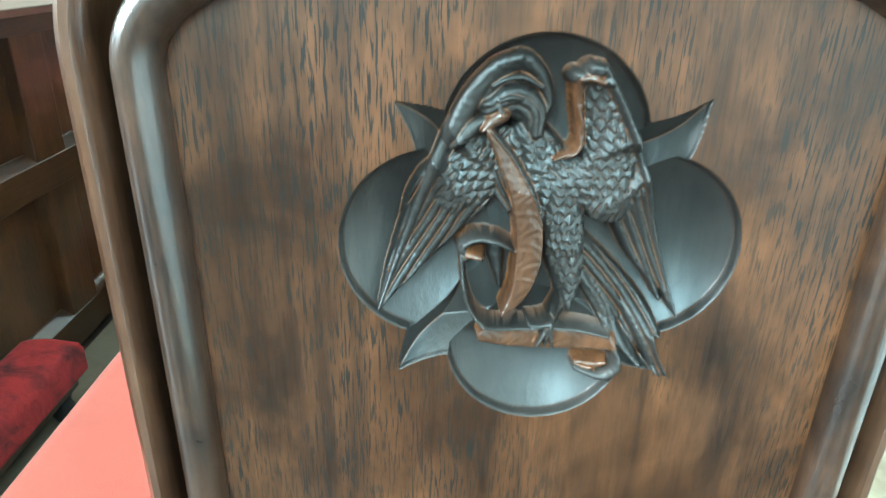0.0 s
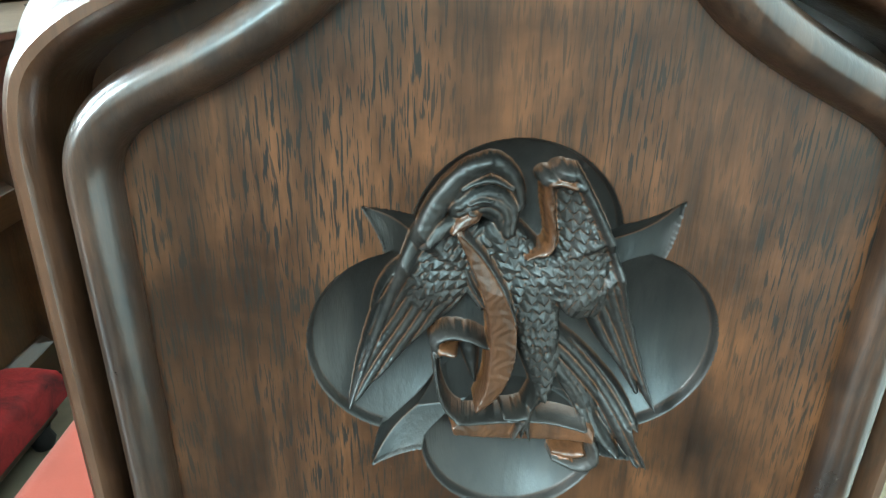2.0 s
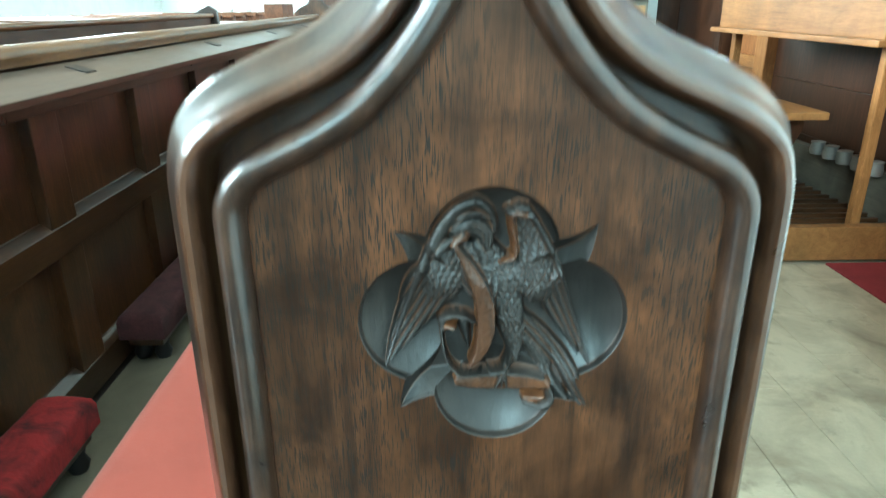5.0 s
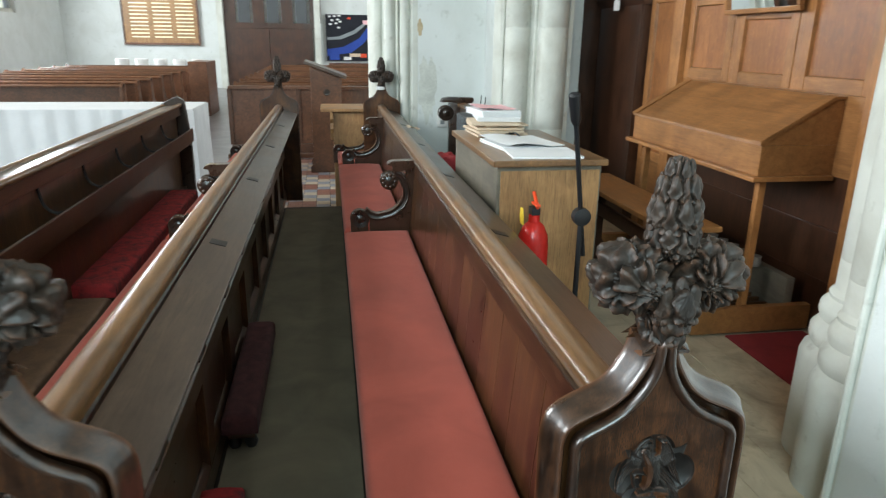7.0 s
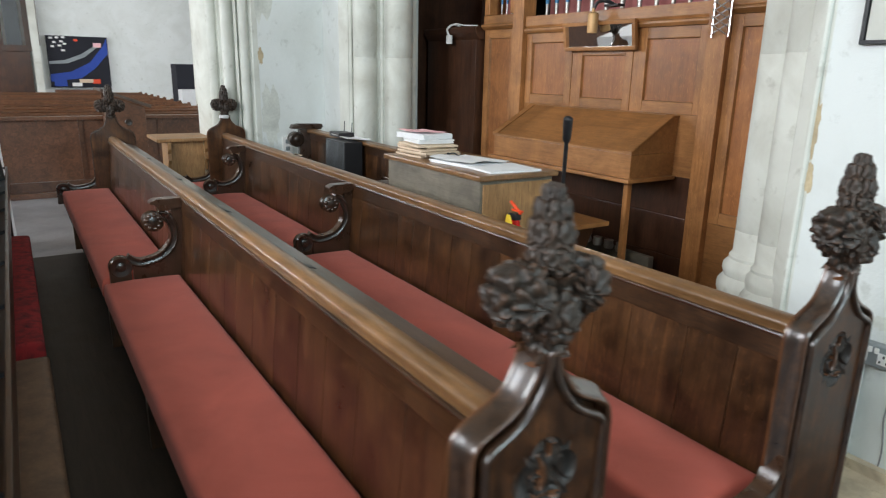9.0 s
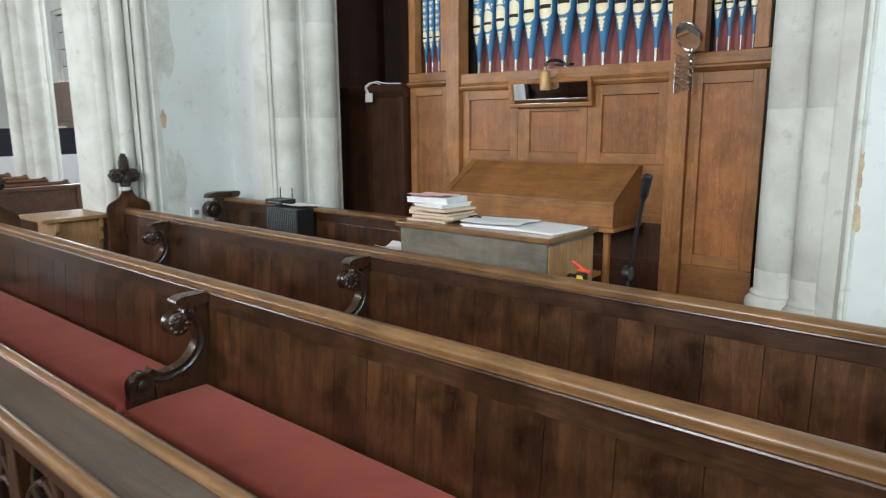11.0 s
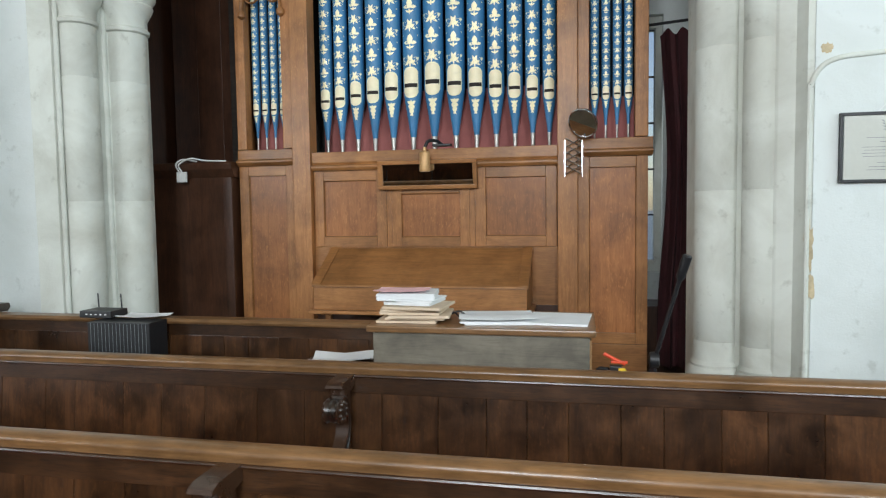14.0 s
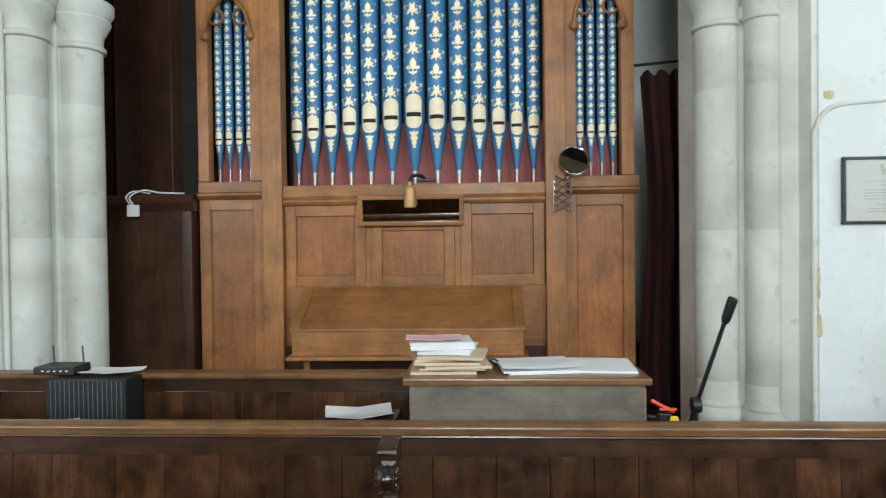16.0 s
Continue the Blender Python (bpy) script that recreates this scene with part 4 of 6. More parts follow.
def bench_end(root, c, y, facing, carved):
    """One end of a pew: framed panel with two rolls of moulding, a leaf finial, and the arm at the seat."""
    t = 0.055
    out, centre_line = end_outline(c, OUTER_SWEEP), end_outline(c, INNER_SWEEP)
    yb = y + t * facing
    bm = bmesh.new()
    prism(bm, inset_outline(out, -0.006), "y", y + 0.038 * facing, yb)
    core = part("end_board", bm, PEW_Z, root, "", 0.004)
    ring = np.linspace(0, 2 * math.pi, 33)[:-1]
    bm = bmesh.new()
    ogee = ((0.0, 0.052), (0.0, 0.046), (0.004, 0.038), (0.0092, 0.029), (0.0125, 0.021), (0.0155, 0.013), (0.0185, 0.007), (0.0215, 0.004), (0.0245, 0.004), (0.0275, 0.007), (0.0295, 0.012), (0.0305, 0.020), (0.0305, 0.052))
    sweep(bm, [(x, y, z) for x, z in out], [(a, b * facing) for a, b in ogee])
    part("outer_moulding", bm, MOULD, core, "", 0, True)
    bm = bmesh.new()
    sweep(bm, [(x, y + 0.007 * facing, z) for x, z in centre_line], [(0.0085 * math.cos(a), 0.013 * math.sin(a)) for a in ring])
    part("inner_moulding", bm, MOULD, core, "", 0, True)
    bm = bmesh.new()
    if carved:
        carved_panel(bm, c + 0.0050, y + 0.006 * facing, 0.8370, 0.0762, 0.017, 0.0155, carved, centre_line)
        panel = part("panel", bm, PANEL, core, "red-brown oak panel with an eagle carved in a sunk quatrefoil")
        panel.data.materials.append(EAGLE)
        panel.data.materials.append(RIBBON)
    else:
        prism(bm, centre_line, "y", y + 0.006 * facing, y + 0.014 * facing)
        part("panel", bm, PANEL, core)
    poppyhead(core, c, y + 0.028 * facing, 1.06)
    bm = bmesh.new()
    scroll_arm(bm, 0.81, y + 0.028 * facing, 0.050, False, c - 0.114)
    part("arm", bm, CARVED, core, "", 0, True)


def pew(name, dx, label, cuts, shelf, y0=0.23, y1=5.86, carved=0):
    root = thing(name, label, "pew", "choir pews")
    # boards of the back, leaning a little
    ys, y = [], y0 + 0.058
    rng = random.Random(int(dx * 100) + 7)
    while y < y1 - 0.1:
        w = rng.uniform(0.15, 0.25)
        ys.append((y, min(y + w, y1 - 0.058)))
        y = ys[-1][1]
    for a, b in ys:
        bm = bmesh.new()
        prism(bm, [(dx - 0.012, 0.40), (dx + 0.012, 0.40), (dx + 0.044, 0.80), (dx + 0.020, 0.80)], "y", a + 0.0008, b - 0.0008)
        part("board", bm, PEW_Z, root, "", 0.0015, False, 1)
    bm = bmesh.new()
    prism(bm, [(dx + 0.017, 0.797), (dx + 0.048, 0.797), (dx + 0.054, 0.875), (dx + 0.022, 0.875)], "y", y0 + 0.055, y1 - 0.055)
    part("frieze", bm, PEW_Y, root, "", 0.002)
    bm = bmesh.new()
    prof = [(0.022, 0.872)] + [(0.056 + 0.036 * math.cos(a), 0.893 + 0.024 * math.sin(a)) for a in np.linspace(math.pi * 1.12, -math.pi * 0.12, 16)] + [(0.090, 0.872)]
    prism(bm, [(dx + a, b) for a, b in prof], "y", y0 + 0.05, y1 - 0.05)
    part("top_rail", bm, RAIL_WORN, root, "rounded top rail worn to a light tan", 0, True)
    for r, x, z in ((0.007, 0.020, 0.867),):
        bm = bmesh.new()
        tube(bm, [(dx + x, y0 + 0.055, z), (dx + x, y1 - 0.055, z)], r, 8)
        part("bead", bm, PEW_Y, root, "", 0, True)
    # panelled rear of the back
    for a, b in ((0.76, 0.872), (0.42, 0.51), (0.02, 0.12)):
        bm = bmesh.new()
        prism(bm, [(dx + 0.050, a), (dx + 0.085, a), (dx + 0.085, b - 0.02), (dx + 0.060, b), (dx + 0.050, b)], "y", y0 + 0.055, y1 - 0.055)
        part("rear_rail", bm, PEW_Y, root, "", 0.002)
    y = y0 + 0.06
    while y < y1 - 0.15:
        bm = bmesh.new()
        box(bm, dx + 0.052, dx + 0.083, y, y + 0.12, 0.02, 0.80)
        part("stile", bm, PEW_Z, root, "", 0.003)
        y += 0.57
    block("rear_panel", PEW_Z, root, (dx + 0.046, dx + 0.054, y0 + 0.055, y1 - 0.055, 0.02, 0.80), 0)
    if shelf:
        bm = bmesh.new()
        prism(bm, [(dx + 0.098, 0.850), (dx + 0.222, 0.816), (dx + 0.226, 0.832), (dx + 0.102, 0.868)], "y", y0 + 0.056, y1 - 0.06)
        part("book_board", bm, BOOK_BOARD, root, "sloping book board of dull brown oak", 0.003)
        y = 1.55
        while y < y1 - 0.2:
            bm = bmesh.new()
            prism(bm, [(dx + 0.125, 0.8617), (dx + 0.175, 0.8472), (dx + 0.1755, 0.8492), (dx + 0.1255, 0.8637)], "y", y, y + 0.05)
            part("hinge", bm, BLACK, root, "black iron hinge")
            y += 1.05
    # seat
    bm = bmesh.new()
    prism(bm, [(dx - 0.362, 0.365), (dx - 0.352, 0.397), (dx + 0.0, 0.397), (dx + 0.0, 0.365)], "y", y0 + 0.05, y1 - 0.05)
    part("seat", bm, PEW_Y, root, "", 0.003)
    y = y0 + 0.7
    while y < y1 - 0.2:
        bm = bmesh.new()
        prism(bm, [(dx - 0.33, 0.0), (dx - 0.33, 0.3645), (dx + 0.0, 0.3645), (dx + 0.0, 0.0), (dx - 0.12, 0.0), (dx - 0.15, 0.12), (dx - 0.24, 0.12), (dx - 0.26, 0.0)], "y", y, y + 0.05)
        part("support", bm, PEW_Z, root, "", 0.003)
        y += 1.18
    block("footboard", PEW_Y, root, (dx - 0.10, dx - 0.06, y0 + 0.05, y1 - 0.05, 0.02, 0.3645), 0.002)
    for y, capped in cuts:
        bm = bmesh.new()
        scroll_arm(bm, 0.875, y, 0.052, True, dx + 0.02)
        part("arm", bm, CARVED, root, "dark scrolled arm with a carved rosette", 0, True)
    bench_end(root, dx + 0.0610, y0, 1, carved)
    bench_end(root, dx + 0.0610, y1, -1, 0)
    edges = [y0 + 0.062] + [y for y, _ in cuts] + [y1 - 0.062]
    for a, b in zip(edges, edges[1:]):
        bm = bmesh.new()
        cushion(bm, dx - 0.372, dx - 0.014, a + 0.032, b - 0.032, 0.398, 0.483)
        tagged(part("pew_cushion", bm, CUSHION, None, "", 0, True), "long red wool cushion lying on a pew seat", "cushion", "pew cushions")
    return root


def front_desk():
    root = thing("choir_desk", "dark oak choir desk with a sloping top and pierced tracery front", "choir desk")
    x, y0, y1 = -1.85, 0.34, 5.9
    bm = bmesh.new()
    prism(bm, [(x - 0.07, 0.893), (x - 0.07, 0.905), (x + 0.07, 0.913), (x + 0.07, 0.901)], "y", y0, y1)
    part("top", bm, BOOK_BOARD, root, "grey-brown glossy desk top between worn edges", 0.002)
    for q, z in ((x - 0.073, 0.903), (x + 0.073, 0.911)):
        bm = bmesh.new()
        tube(bm, [(q, y0, z), (q, y1, z)], 0.018, 14)
        part("edge_roll", bm, RAIL_WORN, root, "worn tan rounded edge", 0, True)
    bm = bmesh.new()
    prism(bm, [(x - 0.06, 0.82), (x - 0.06, 0.892), (x + 0.07, 0.90), (x + 0.07, 0.82)], "y", y0 + 0.02, y1 - 0.02)
    part("head_rail", bm, PEW_Y, root, "", 0.003)
    block("back_board", PEW_Z, root, (x + 0.0, x + 0.03, y0 + 0.02, y1 - 0.02, 0.05, 0.83), 0.002)
    block("plinth", PEW_Y, root, (x - 0.06, x + 0.06, y0, y1, 0.0, 0.16), 0.004)
    bm = bmesh.new()
    prism(bm, [(x + 0.03, 0.575), (x + 0.15, 0.585), (x + 0.15, 0.60), (x + 0.03, 0.59)], "y", y0 + 0.05, y1 - 0.05)
    part("book_shelf", bm, PEW_Y, root, "", 0.002)
    block("shelf_lip", PEW_Y, root, (x + 0.15, x + 0.166, y0 + 0.05, y1 - 0.05, 0.58, 0.70), 0.003)
    y = 0.9
    while y < y1:
        bm = bmesh.new()
        tube(bm, curve([(x + 0.03, y, 0.82), (x + 0.05, y, 0.72), (x + 0.10, y, 0.68), (x + 0.155, y, 0.69)], 5), 0.008, 6)
        part("bracket", bm, BLACK, root, "thin iron bracket", 0, True)
        y += 0.62
    y, w = y0 + 0.05, 0.36
    while y + w < y1:
        mull = bmesh.new()
        box(mull, x - 0.055, x - 0.015, y - 0.03, y + 0.03, 0.16, 0.83)
        part("mullion", mull, PEW_Z, root, "", 0.004)
        bm = bmesh.new()
        s = [(0.011 * math.cos(a), 0.014 * math.sin(a)) for a in np.linspace(0, 2 * math.pi, 9)[:-1]]
        m, r = y + w / 2, w / 2 - 0.02
        for sgn in (-1, 1):
            sweep(bm, [(x - 0.035, m + sgn * (r - 2 * r * (1 - math.cos(a))), 0.60 + 2 * r * math.sin(a) * 0.62) for a in np.linspace(0, math.pi / 3, 8)], s, False, Vector((1, 0, 0)))
            sweep(bm, [(x - 0.035, m + sgn * r * 0.5 + 0.5 * r * math.cos(a), 0.60 + 0.5 * r * math.sin(a)) for a in np.linspace(0, 2 * math.pi, 13)[:-1]], s, True, Vector((1, 0, 0)))
        sweep(bm, [(x - 0.035, m + 0.45 * r * math.cos(a), 0.745 + 0.45 * r * math.sin(a)) for a in np.linspace(0, 2 * math.pi, 15)[:-1]], s, True, Vector((1, 0, 0)))
        part("tracery", bm, CARVED, root, "pierced gothic tracery", 0, True)
        y += w
    for y in (y0, y1 - 0.06):
        bm = bmesh.new()
        prism(bm, [(x - 0.09, 0), (x + 0.14, 0), (x + 0.14, 0.6), (x + 0.11, 0.95), (x + 0.05, 0.99), (x - 0.02, 0.96), (x - 0.09, 0.92)], "y", y, y + 0.06)
        part("end_board", bm, CARVED, root, "", 0.008)


pew("choir_pew", 0.0, "dark oak choir pew with carved leaf finials and scrolled arms", [(2.99, 1), (5.10, 1)], True, carved=380)
pew("choir_pew", -0.955, "dark oak choir pew with a sloping book board behind it", [(2.965, 1)], True, carved=160)
front_desk()


# ---- organ ----
def framed(name, root, x, y0, y1, z0, z1, stile=0.06, sink=0.020):
    """A fielded panel in a frame of stiles and rails; the face is at x and looks towards -x."""
    block(name, ORGAN_FIELD, root, (x + sink, x + sink + 0.012, y0 + stile - 0.01, y1 - stile + 0.01, z0 + stile - 0.01, z1 - stile + 0.01), 0)
    for a, b in ((y0, y0 + stile), (y1 - stile, y1)):
        block("stile", ORGAN_Z, root, (x, x + 0.03, a, b, z0, z1), 0.004)
    bm = bmesh.new()
    s = [(0.0, 0.0), (0.007, 0.0), (0.0, 0.014)]
    e = stile - 0.001
    sweep(bm, [(x + sink - 0.0005, y0 + e, z0 + e), (x + sink - 0.0005, y1 - e, z0 + e), (x + sink - 0.0005, y1 - e, z1 - e), (x + sink - 0.0005, y0 + e, z1 - e)], s, True, Vector((-1, 0, 0)))
    part("bead", bm, ORGAN_Y, root)
    for a, b in ((z0, z0 + stile), (z1 - stile, z1)):
        block("rail", ORGAN_Y, root, (x + 0.001, x + 0.029, y0 + stile + 0.0005, y1 - stile - 0.0005, a, b), 0.004)


def organ_pipe(y, r, x, z_tip, z_mouth, z_top, root, group_seed):
    """A painted front pipe: tin tip, tapered foot, flattened mouth with gilt lips, and a body with gilt stencilling."""
    n = 20
    p = part("pipe", lathe_bm([(r * 0.30, z_tip + 0.10), (r * 0.42, z_tip + 0.16), (r, z_mouth - 0.02), (r, z_top)], (x, y, 0), n), PIPE_BLUE, root, "blue painted organ pipe with gilt ornament", 0, True)
    part("tip", lathe_bm([(r * 0.22, z_tip), (r * 0.305, z_tip + 0.10)], (x, y, 0), 12), TIN, p, "", 0, True)

    def wrap(pts, lift=1.012):
        """Points across and up, laid on the pipe's round front."""
        return [(x - r * lift * math.cos(a / r), y + r * lift * math.sin(a / r), z) for a, z in pts]

    def plate(nm, outline, mat, lift, label=""):
        bm = bmesh.new()
        o = [bm.verts.new(q) for q in wrap(outline, lift)]
        f = bm.faces.new(o)
        ex = bmesh.ops.extrude_face_region(bm, geom=[f])
        bmesh.ops.translate(bm, vec=(0.003, 0, 0), verts=[g for g in ex["geom"] if isinstance(g, bmesh.types.BMVert)])
        part(nm, bm, mat, p, label)
    hw = r * 0.86

    def strip(nm, z0, z1, mat, lift, round_top):
        bm = bmesh.new()
        cols = np.linspace(-hw, hw, 9)
        low, high = [], []
        for a in cols:
            k = (a / hw)
            top = z1 - (r * 0.75 * (1 - math.sqrt(max(0, 1 - k * k * 0.96))) if round_top > 0 else 0) * 0.8
            bot = z0 + (r * 0.75 * (1 - math.sqrt(max(0, 1 - k * k * 0.96))) if round_top < 0 else 0)
            low.append(bm.verts.new(wrap([(a, bot)], lift)[0]))
            high.append(bm.verts.new(wrap([(a, top)], lift)[0]))
        for i in range(8):
            bm.faces.new((low[i], low[i + 1], high[i + 1], high[i]))
        ex = bmesh.ops.extrude_face_region(bm, geom=bm.faces[:])
        bmesh.ops.translate(bm, vec=(0.004, 0, 0), verts=[g for g in ex["geom"] if isinstance(g, bmesh.types.BMVert)])
        part(nm, bm, mat, p)
    strip("lip_border", z_mouth, z_mouth + r * 2.14, GOLD, 1.006, 1)
    strip("lip_border", z_mouth - r * 1.10, z_mouth, GOLD, 1.006, -1)
    hw = r * 0.76
    strip("upper_lip", z_mouth + r * 0.42, z_mouth + r * 2.02, LIP, 1.03, 1)
    # the mouth is a near-black strip that paints the shade of the slit
    strip("mouth", z_mouth, z_mouth + r * 0.42, BLACK_VOID, 1.015, 0)
    strip("lower_lip", z_mouth - r * 0.98, z_mouth, LIP, 1.03, -1)
    # gilt stencil: winged leaves and buds in turn up the body, a spray on the foot
    bm = bmesh.new()

    def petal(a0, z0, a1, z1, w, radius=None):
        d = Vector((a1 - a0, z1 - z0))
        s = Vector((-d.y, d.x)).normalized() * w
        q = [(a0 + d.x * t + s.x * k, z0 + d.y * t + s.y * k) for t, k in ((0, 0.12), (0.25, 0.75), (0.55, 1.0), (0.82, 0.6), (1, 0), (0.82, -0.6), (0.55, -1.0), (0.25, -0.75), (0, -0.12))]
        if radius:
            c = [(x - radius(z) * 1.03 * math.cos(a / r), y + radius(z) * 1.03 * math.sin(a / r), z) for a, z in q]
        else:
            c = wrap(q, 1.018)
        bm.faces.new([bm.verts.new(v) for v in c])
    z = z_mouth + r * 2.9
    odd = 0
    k = r * 0.80
    while z < z_top - 0.08:
        if odd % 2 == 0:
            for s in (-1, 1):
                petal(0, z - k * 0.35, s * k * 1.30, z + k * 0.30, k * 0.30)
                petal(0, z - k * 0.3, s * k * 0.80, z - k * 0.75, k * 0.16)
                petal(0, z - k * 0.2, s * k * 0.30, z + k * 0.62, k * 0.17)
                petal(s * k * 1.0, z - k * 0.55, s * k * 1.0, z - k * 0.35, k * 0.09)
            petal(0, z - k * 1.0, 0, z - k * 0.1, k * 0.13)
        else:
            petal(0, z - k * 0.35, 0, z + k * 1.0, k * 0.40)
            for s in (-1, 1):
                petal(0, z - k * 0.2, s * k * 0.95, z - k * 0.05, k * 0.24)
                petal(0, z - k * 0.9, s * k * 0.55, z - k * 0.55, k * 0.13)
                petal(s * k * 1.1, z + k * 0.75, s * k * 1.1, z + k * 0.95, k * 0.10)
            petal(0, z - k * 1.1, 0, z - k * 0.3, k * 0.11)
        z += r * 1.85
        odd += 1

    def foot(h):
        t = (h - z_tip - 0.16) / (z_mouth - 0.02 - z_tip - 0.16)
        return r * (0.42 + 0.58 * max(0.0, min(1.0, t)))
    zf = z_mouth - r * 1.15
    for dz, w in ((0.55, 0.42), (1.05, 0.36), (1.5, 0.22)):
        for s in (-1, 1):
            petal(0, zf - r * dz, s * r * w * 1.35, zf - r * (dz - 0.28), r * 0.17, foot)
            petal(0, zf - r * dz, s * r * w, zf - r * (dz + 0.30), r * 0.13, foot)
        petal(0, zf - r * (dz + 0.25), 0, zf - r * (dz - 0.4), r * 0.18, foot)
    tagged(part("stencil", bm, GOLD, p, "gilt leaf stencil"), "", "", "", "stuff")


def lathe_bm(prof, c, n):
    bm = bmesh.new()
    lathe(bm, prof, c, "z", n)
    return bm


def organ():
    root = thing("pipe_organ", "golden oak pipe organ case with blue and gilt front pipes", "organ")
    X = 2.115
    for y0, y1 in ((4.005, 4.145), (2.08, 2.215)):
        block("post", ORGAN_Z, root, (X - 0.045, X + 0.09, y0, y1, 0.0, 3.9), 0.006)
    # centre panels
    framed("panel", root, X, 3.44, 4.0, 1.27, 1.83, 0.075)
    framed("panel", root, X, 2.83, 3.40, 1.27, 1.72, 0.07)
    framed("panel", root, X, 2.22, 2.79, 1.27, 1.83, 0.075)
    block("mid_stile", ORGAN_Z, root, (X + 0.004, X + 0.03, 3.401, 3.439, 1.27, 1.83), 0.003)
    block("mid_stile", ORGAN_Z, root, (X + 0.004, X + 0.03, 2.791, 2.829, 1.27, 1.83), 0.003)
    block("back_board", ORGAN_Y, root, (X + 0.008, X + 0.035, 2.216, 4.004, 0.86, 1.269), 0.002)
    for z0, z1 in ((0.02, 0.30), (0.302, 0.58), (0.582, 0.858)):
        block("knee_board", CABINET, root, (X + 0.02, X + 0.045, 2.216, 4.004, z0, z1), 0.003)
    bm = bmesh.new()
    prism(bm, [(X + 0.04, 1.83), (X - 0.02, 1.83), (X - 0.035, 1.85), (X - 0.035, 1.865), (X - 0.01, 1.875), (X - 0.02, 1.89), (X - 0.02, 1.965), (X + 0.12, 1.975), (X + 0.12, 1.83)], "y", 2.216, 4.004)
    part("sill", bm, ORGAN_Y, root, "", 0.002)
    # side wings
    for a, b, tall in ((4.146, 4.60, 1), (1.62, 2.079, 0)):
        framed("panel", root, X, a, b, 0.60, 1.88, 0.075)
        block("base_panel", ORGAN_Y, root, (X + 0.003, X + 0.03, a, b, 0.0, 0.598), 0.004)
        bm = bmesh.new()
        e = 0.03 if a < 3 else 0.0
        prism(bm, [(X + 0.04, 1.88), (X - 0.015, 1.88), (X - 0.045, 1.905), (X - 0.045, 1.918), (X - 0.015, 1.93), (X - 0.015, 2.0), (X + 0.12, 2.01), (X + 0.12, 1.88)], "y", a - e, b)
        part("sill", bm, ORGAN_Y, root, "", 0.002)
        block("stile", ORGAN_Z, root, (X - 0.01, X + 0.08, a, a + 0.085, 2.005, 3.9), 0.005)
        block("stile", ORGAN_Z, root, (X - 0.01, X + 0.08, b - 0.075, b, 2.005, 3.9), 0.005)
        c, r = (a + b) / 2 + 0.005, (b - a) / 2 - 0.07
        bm = bmesh.new()
        s = [(0.014 * math.cos(t), 0.022 * math.sin(t)) for t in np.linspace(0, 2 * math.pi, 11)[:-1]]
        for sgn in (-1, 1):
            sweep(bm, [(X - 0.012, c + sgn * (r - 2 * r * (1 - math.cos(t))), 3.02 + 2 * r * math.sin(t)) for t in np.linspace(0, math.pi / 3, 12)], s, False, Vector((1, 0, 0)))
            lathe(bm, [(0.004, 2.965), (0.03, 2.985), (0.034, 3.01), (0.024, 3.03)], (X - 0.012, c + sgn * r, 0), "z", 10)
            sweep(bm, [(X + 0.01, c + sgn * r * 0.55 + 0.33 * r * math.cos(t), 3.14 + 0.33 * r * math.sin(t)) for t in np.linspace(0, 2 * math.pi, 13)[:-1]], [(q * 0.6, w * 0.6) for q, w in s], True, Vector((1, 0, 0)))
        part("arch", bm, ORGAN_Z, root, "pointed oak arch with cusps", 0, True)
        for sgn in (-1, 1):
            edge = c + sgn * (r + 0.02)
            bow = [(c + sgn * (r - 2 * r * (1 - math.cos(t))), 3.02 + 2 * r * math.sin(t)) for t in np.linspace(0, math.pi / 3, 12)]
            bm = bmesh.new()
            prism(bm, [(edge, 3.02)] + bow + [(c, 3.9), (edge, 3.9)], "x", X + 0.002, X + 0.03)
            part("spandrel", bm, ORGAN_Z, root)
        block("back_felt", FELT, root, (X + 0.17, X + 0.19, a + 0.08, b - 0.07, 2.0, 2.3), 0)
        for i in range(4):
            y = a + 0.085 + (b - a - 0.16) * (i + 0.5) / 4
            organ_pipe(y, 0.029, X + 0.10, 2.0, 2.30, 3.85, root, i)
    block("back_felt", FELT, root, (X + 0.24, X + 0.26, 2.2, 4.0, 1.97, 2.42), 0, "dusty pink felt")
    # near-black sheet in place of the shade deep behind the pipes
    block("painted_shade_back", BLACK_VOID, root, (X + 0.34, X + 0.37, 1.63, 4.6, 0.05, 3.95), 0)
    # right side coloured dark in place of shade; the left stays golden oak
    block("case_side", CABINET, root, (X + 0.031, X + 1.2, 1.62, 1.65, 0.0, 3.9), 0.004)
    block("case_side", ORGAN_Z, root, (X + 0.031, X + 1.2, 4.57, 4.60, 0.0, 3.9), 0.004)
    n = 13
    weights = [0.047 + 0.026 * (1 - abs(i - 6) / 6) ** 1.0 for i in range(n)]
    total = sum(2 * w for w in weights)
    gap = (1.775 - total) / n
    y = 3.995
    for i, r in enumerate(weights):
        y -= r + gap / 2
        k = 1 - (abs(i - 6) / 6)
        organ_pipe(y, r, X + 0.15, 1.97, 2.345 + 0.095 * k ** 1.1, 3.88, root, i)
        y -= r + gap / 2
    # keyboard desk with its sloping lid
    con = block("console", ORGAN_Y, root, (1.70, X + 0.007, 2.395, 3.845, 0.865, 1.02), 0.004, "closed oak key desk")
    for y0, y1 in ((2.395, 2.42), (3.82, 3.845)):
        bm = bmesh.new()
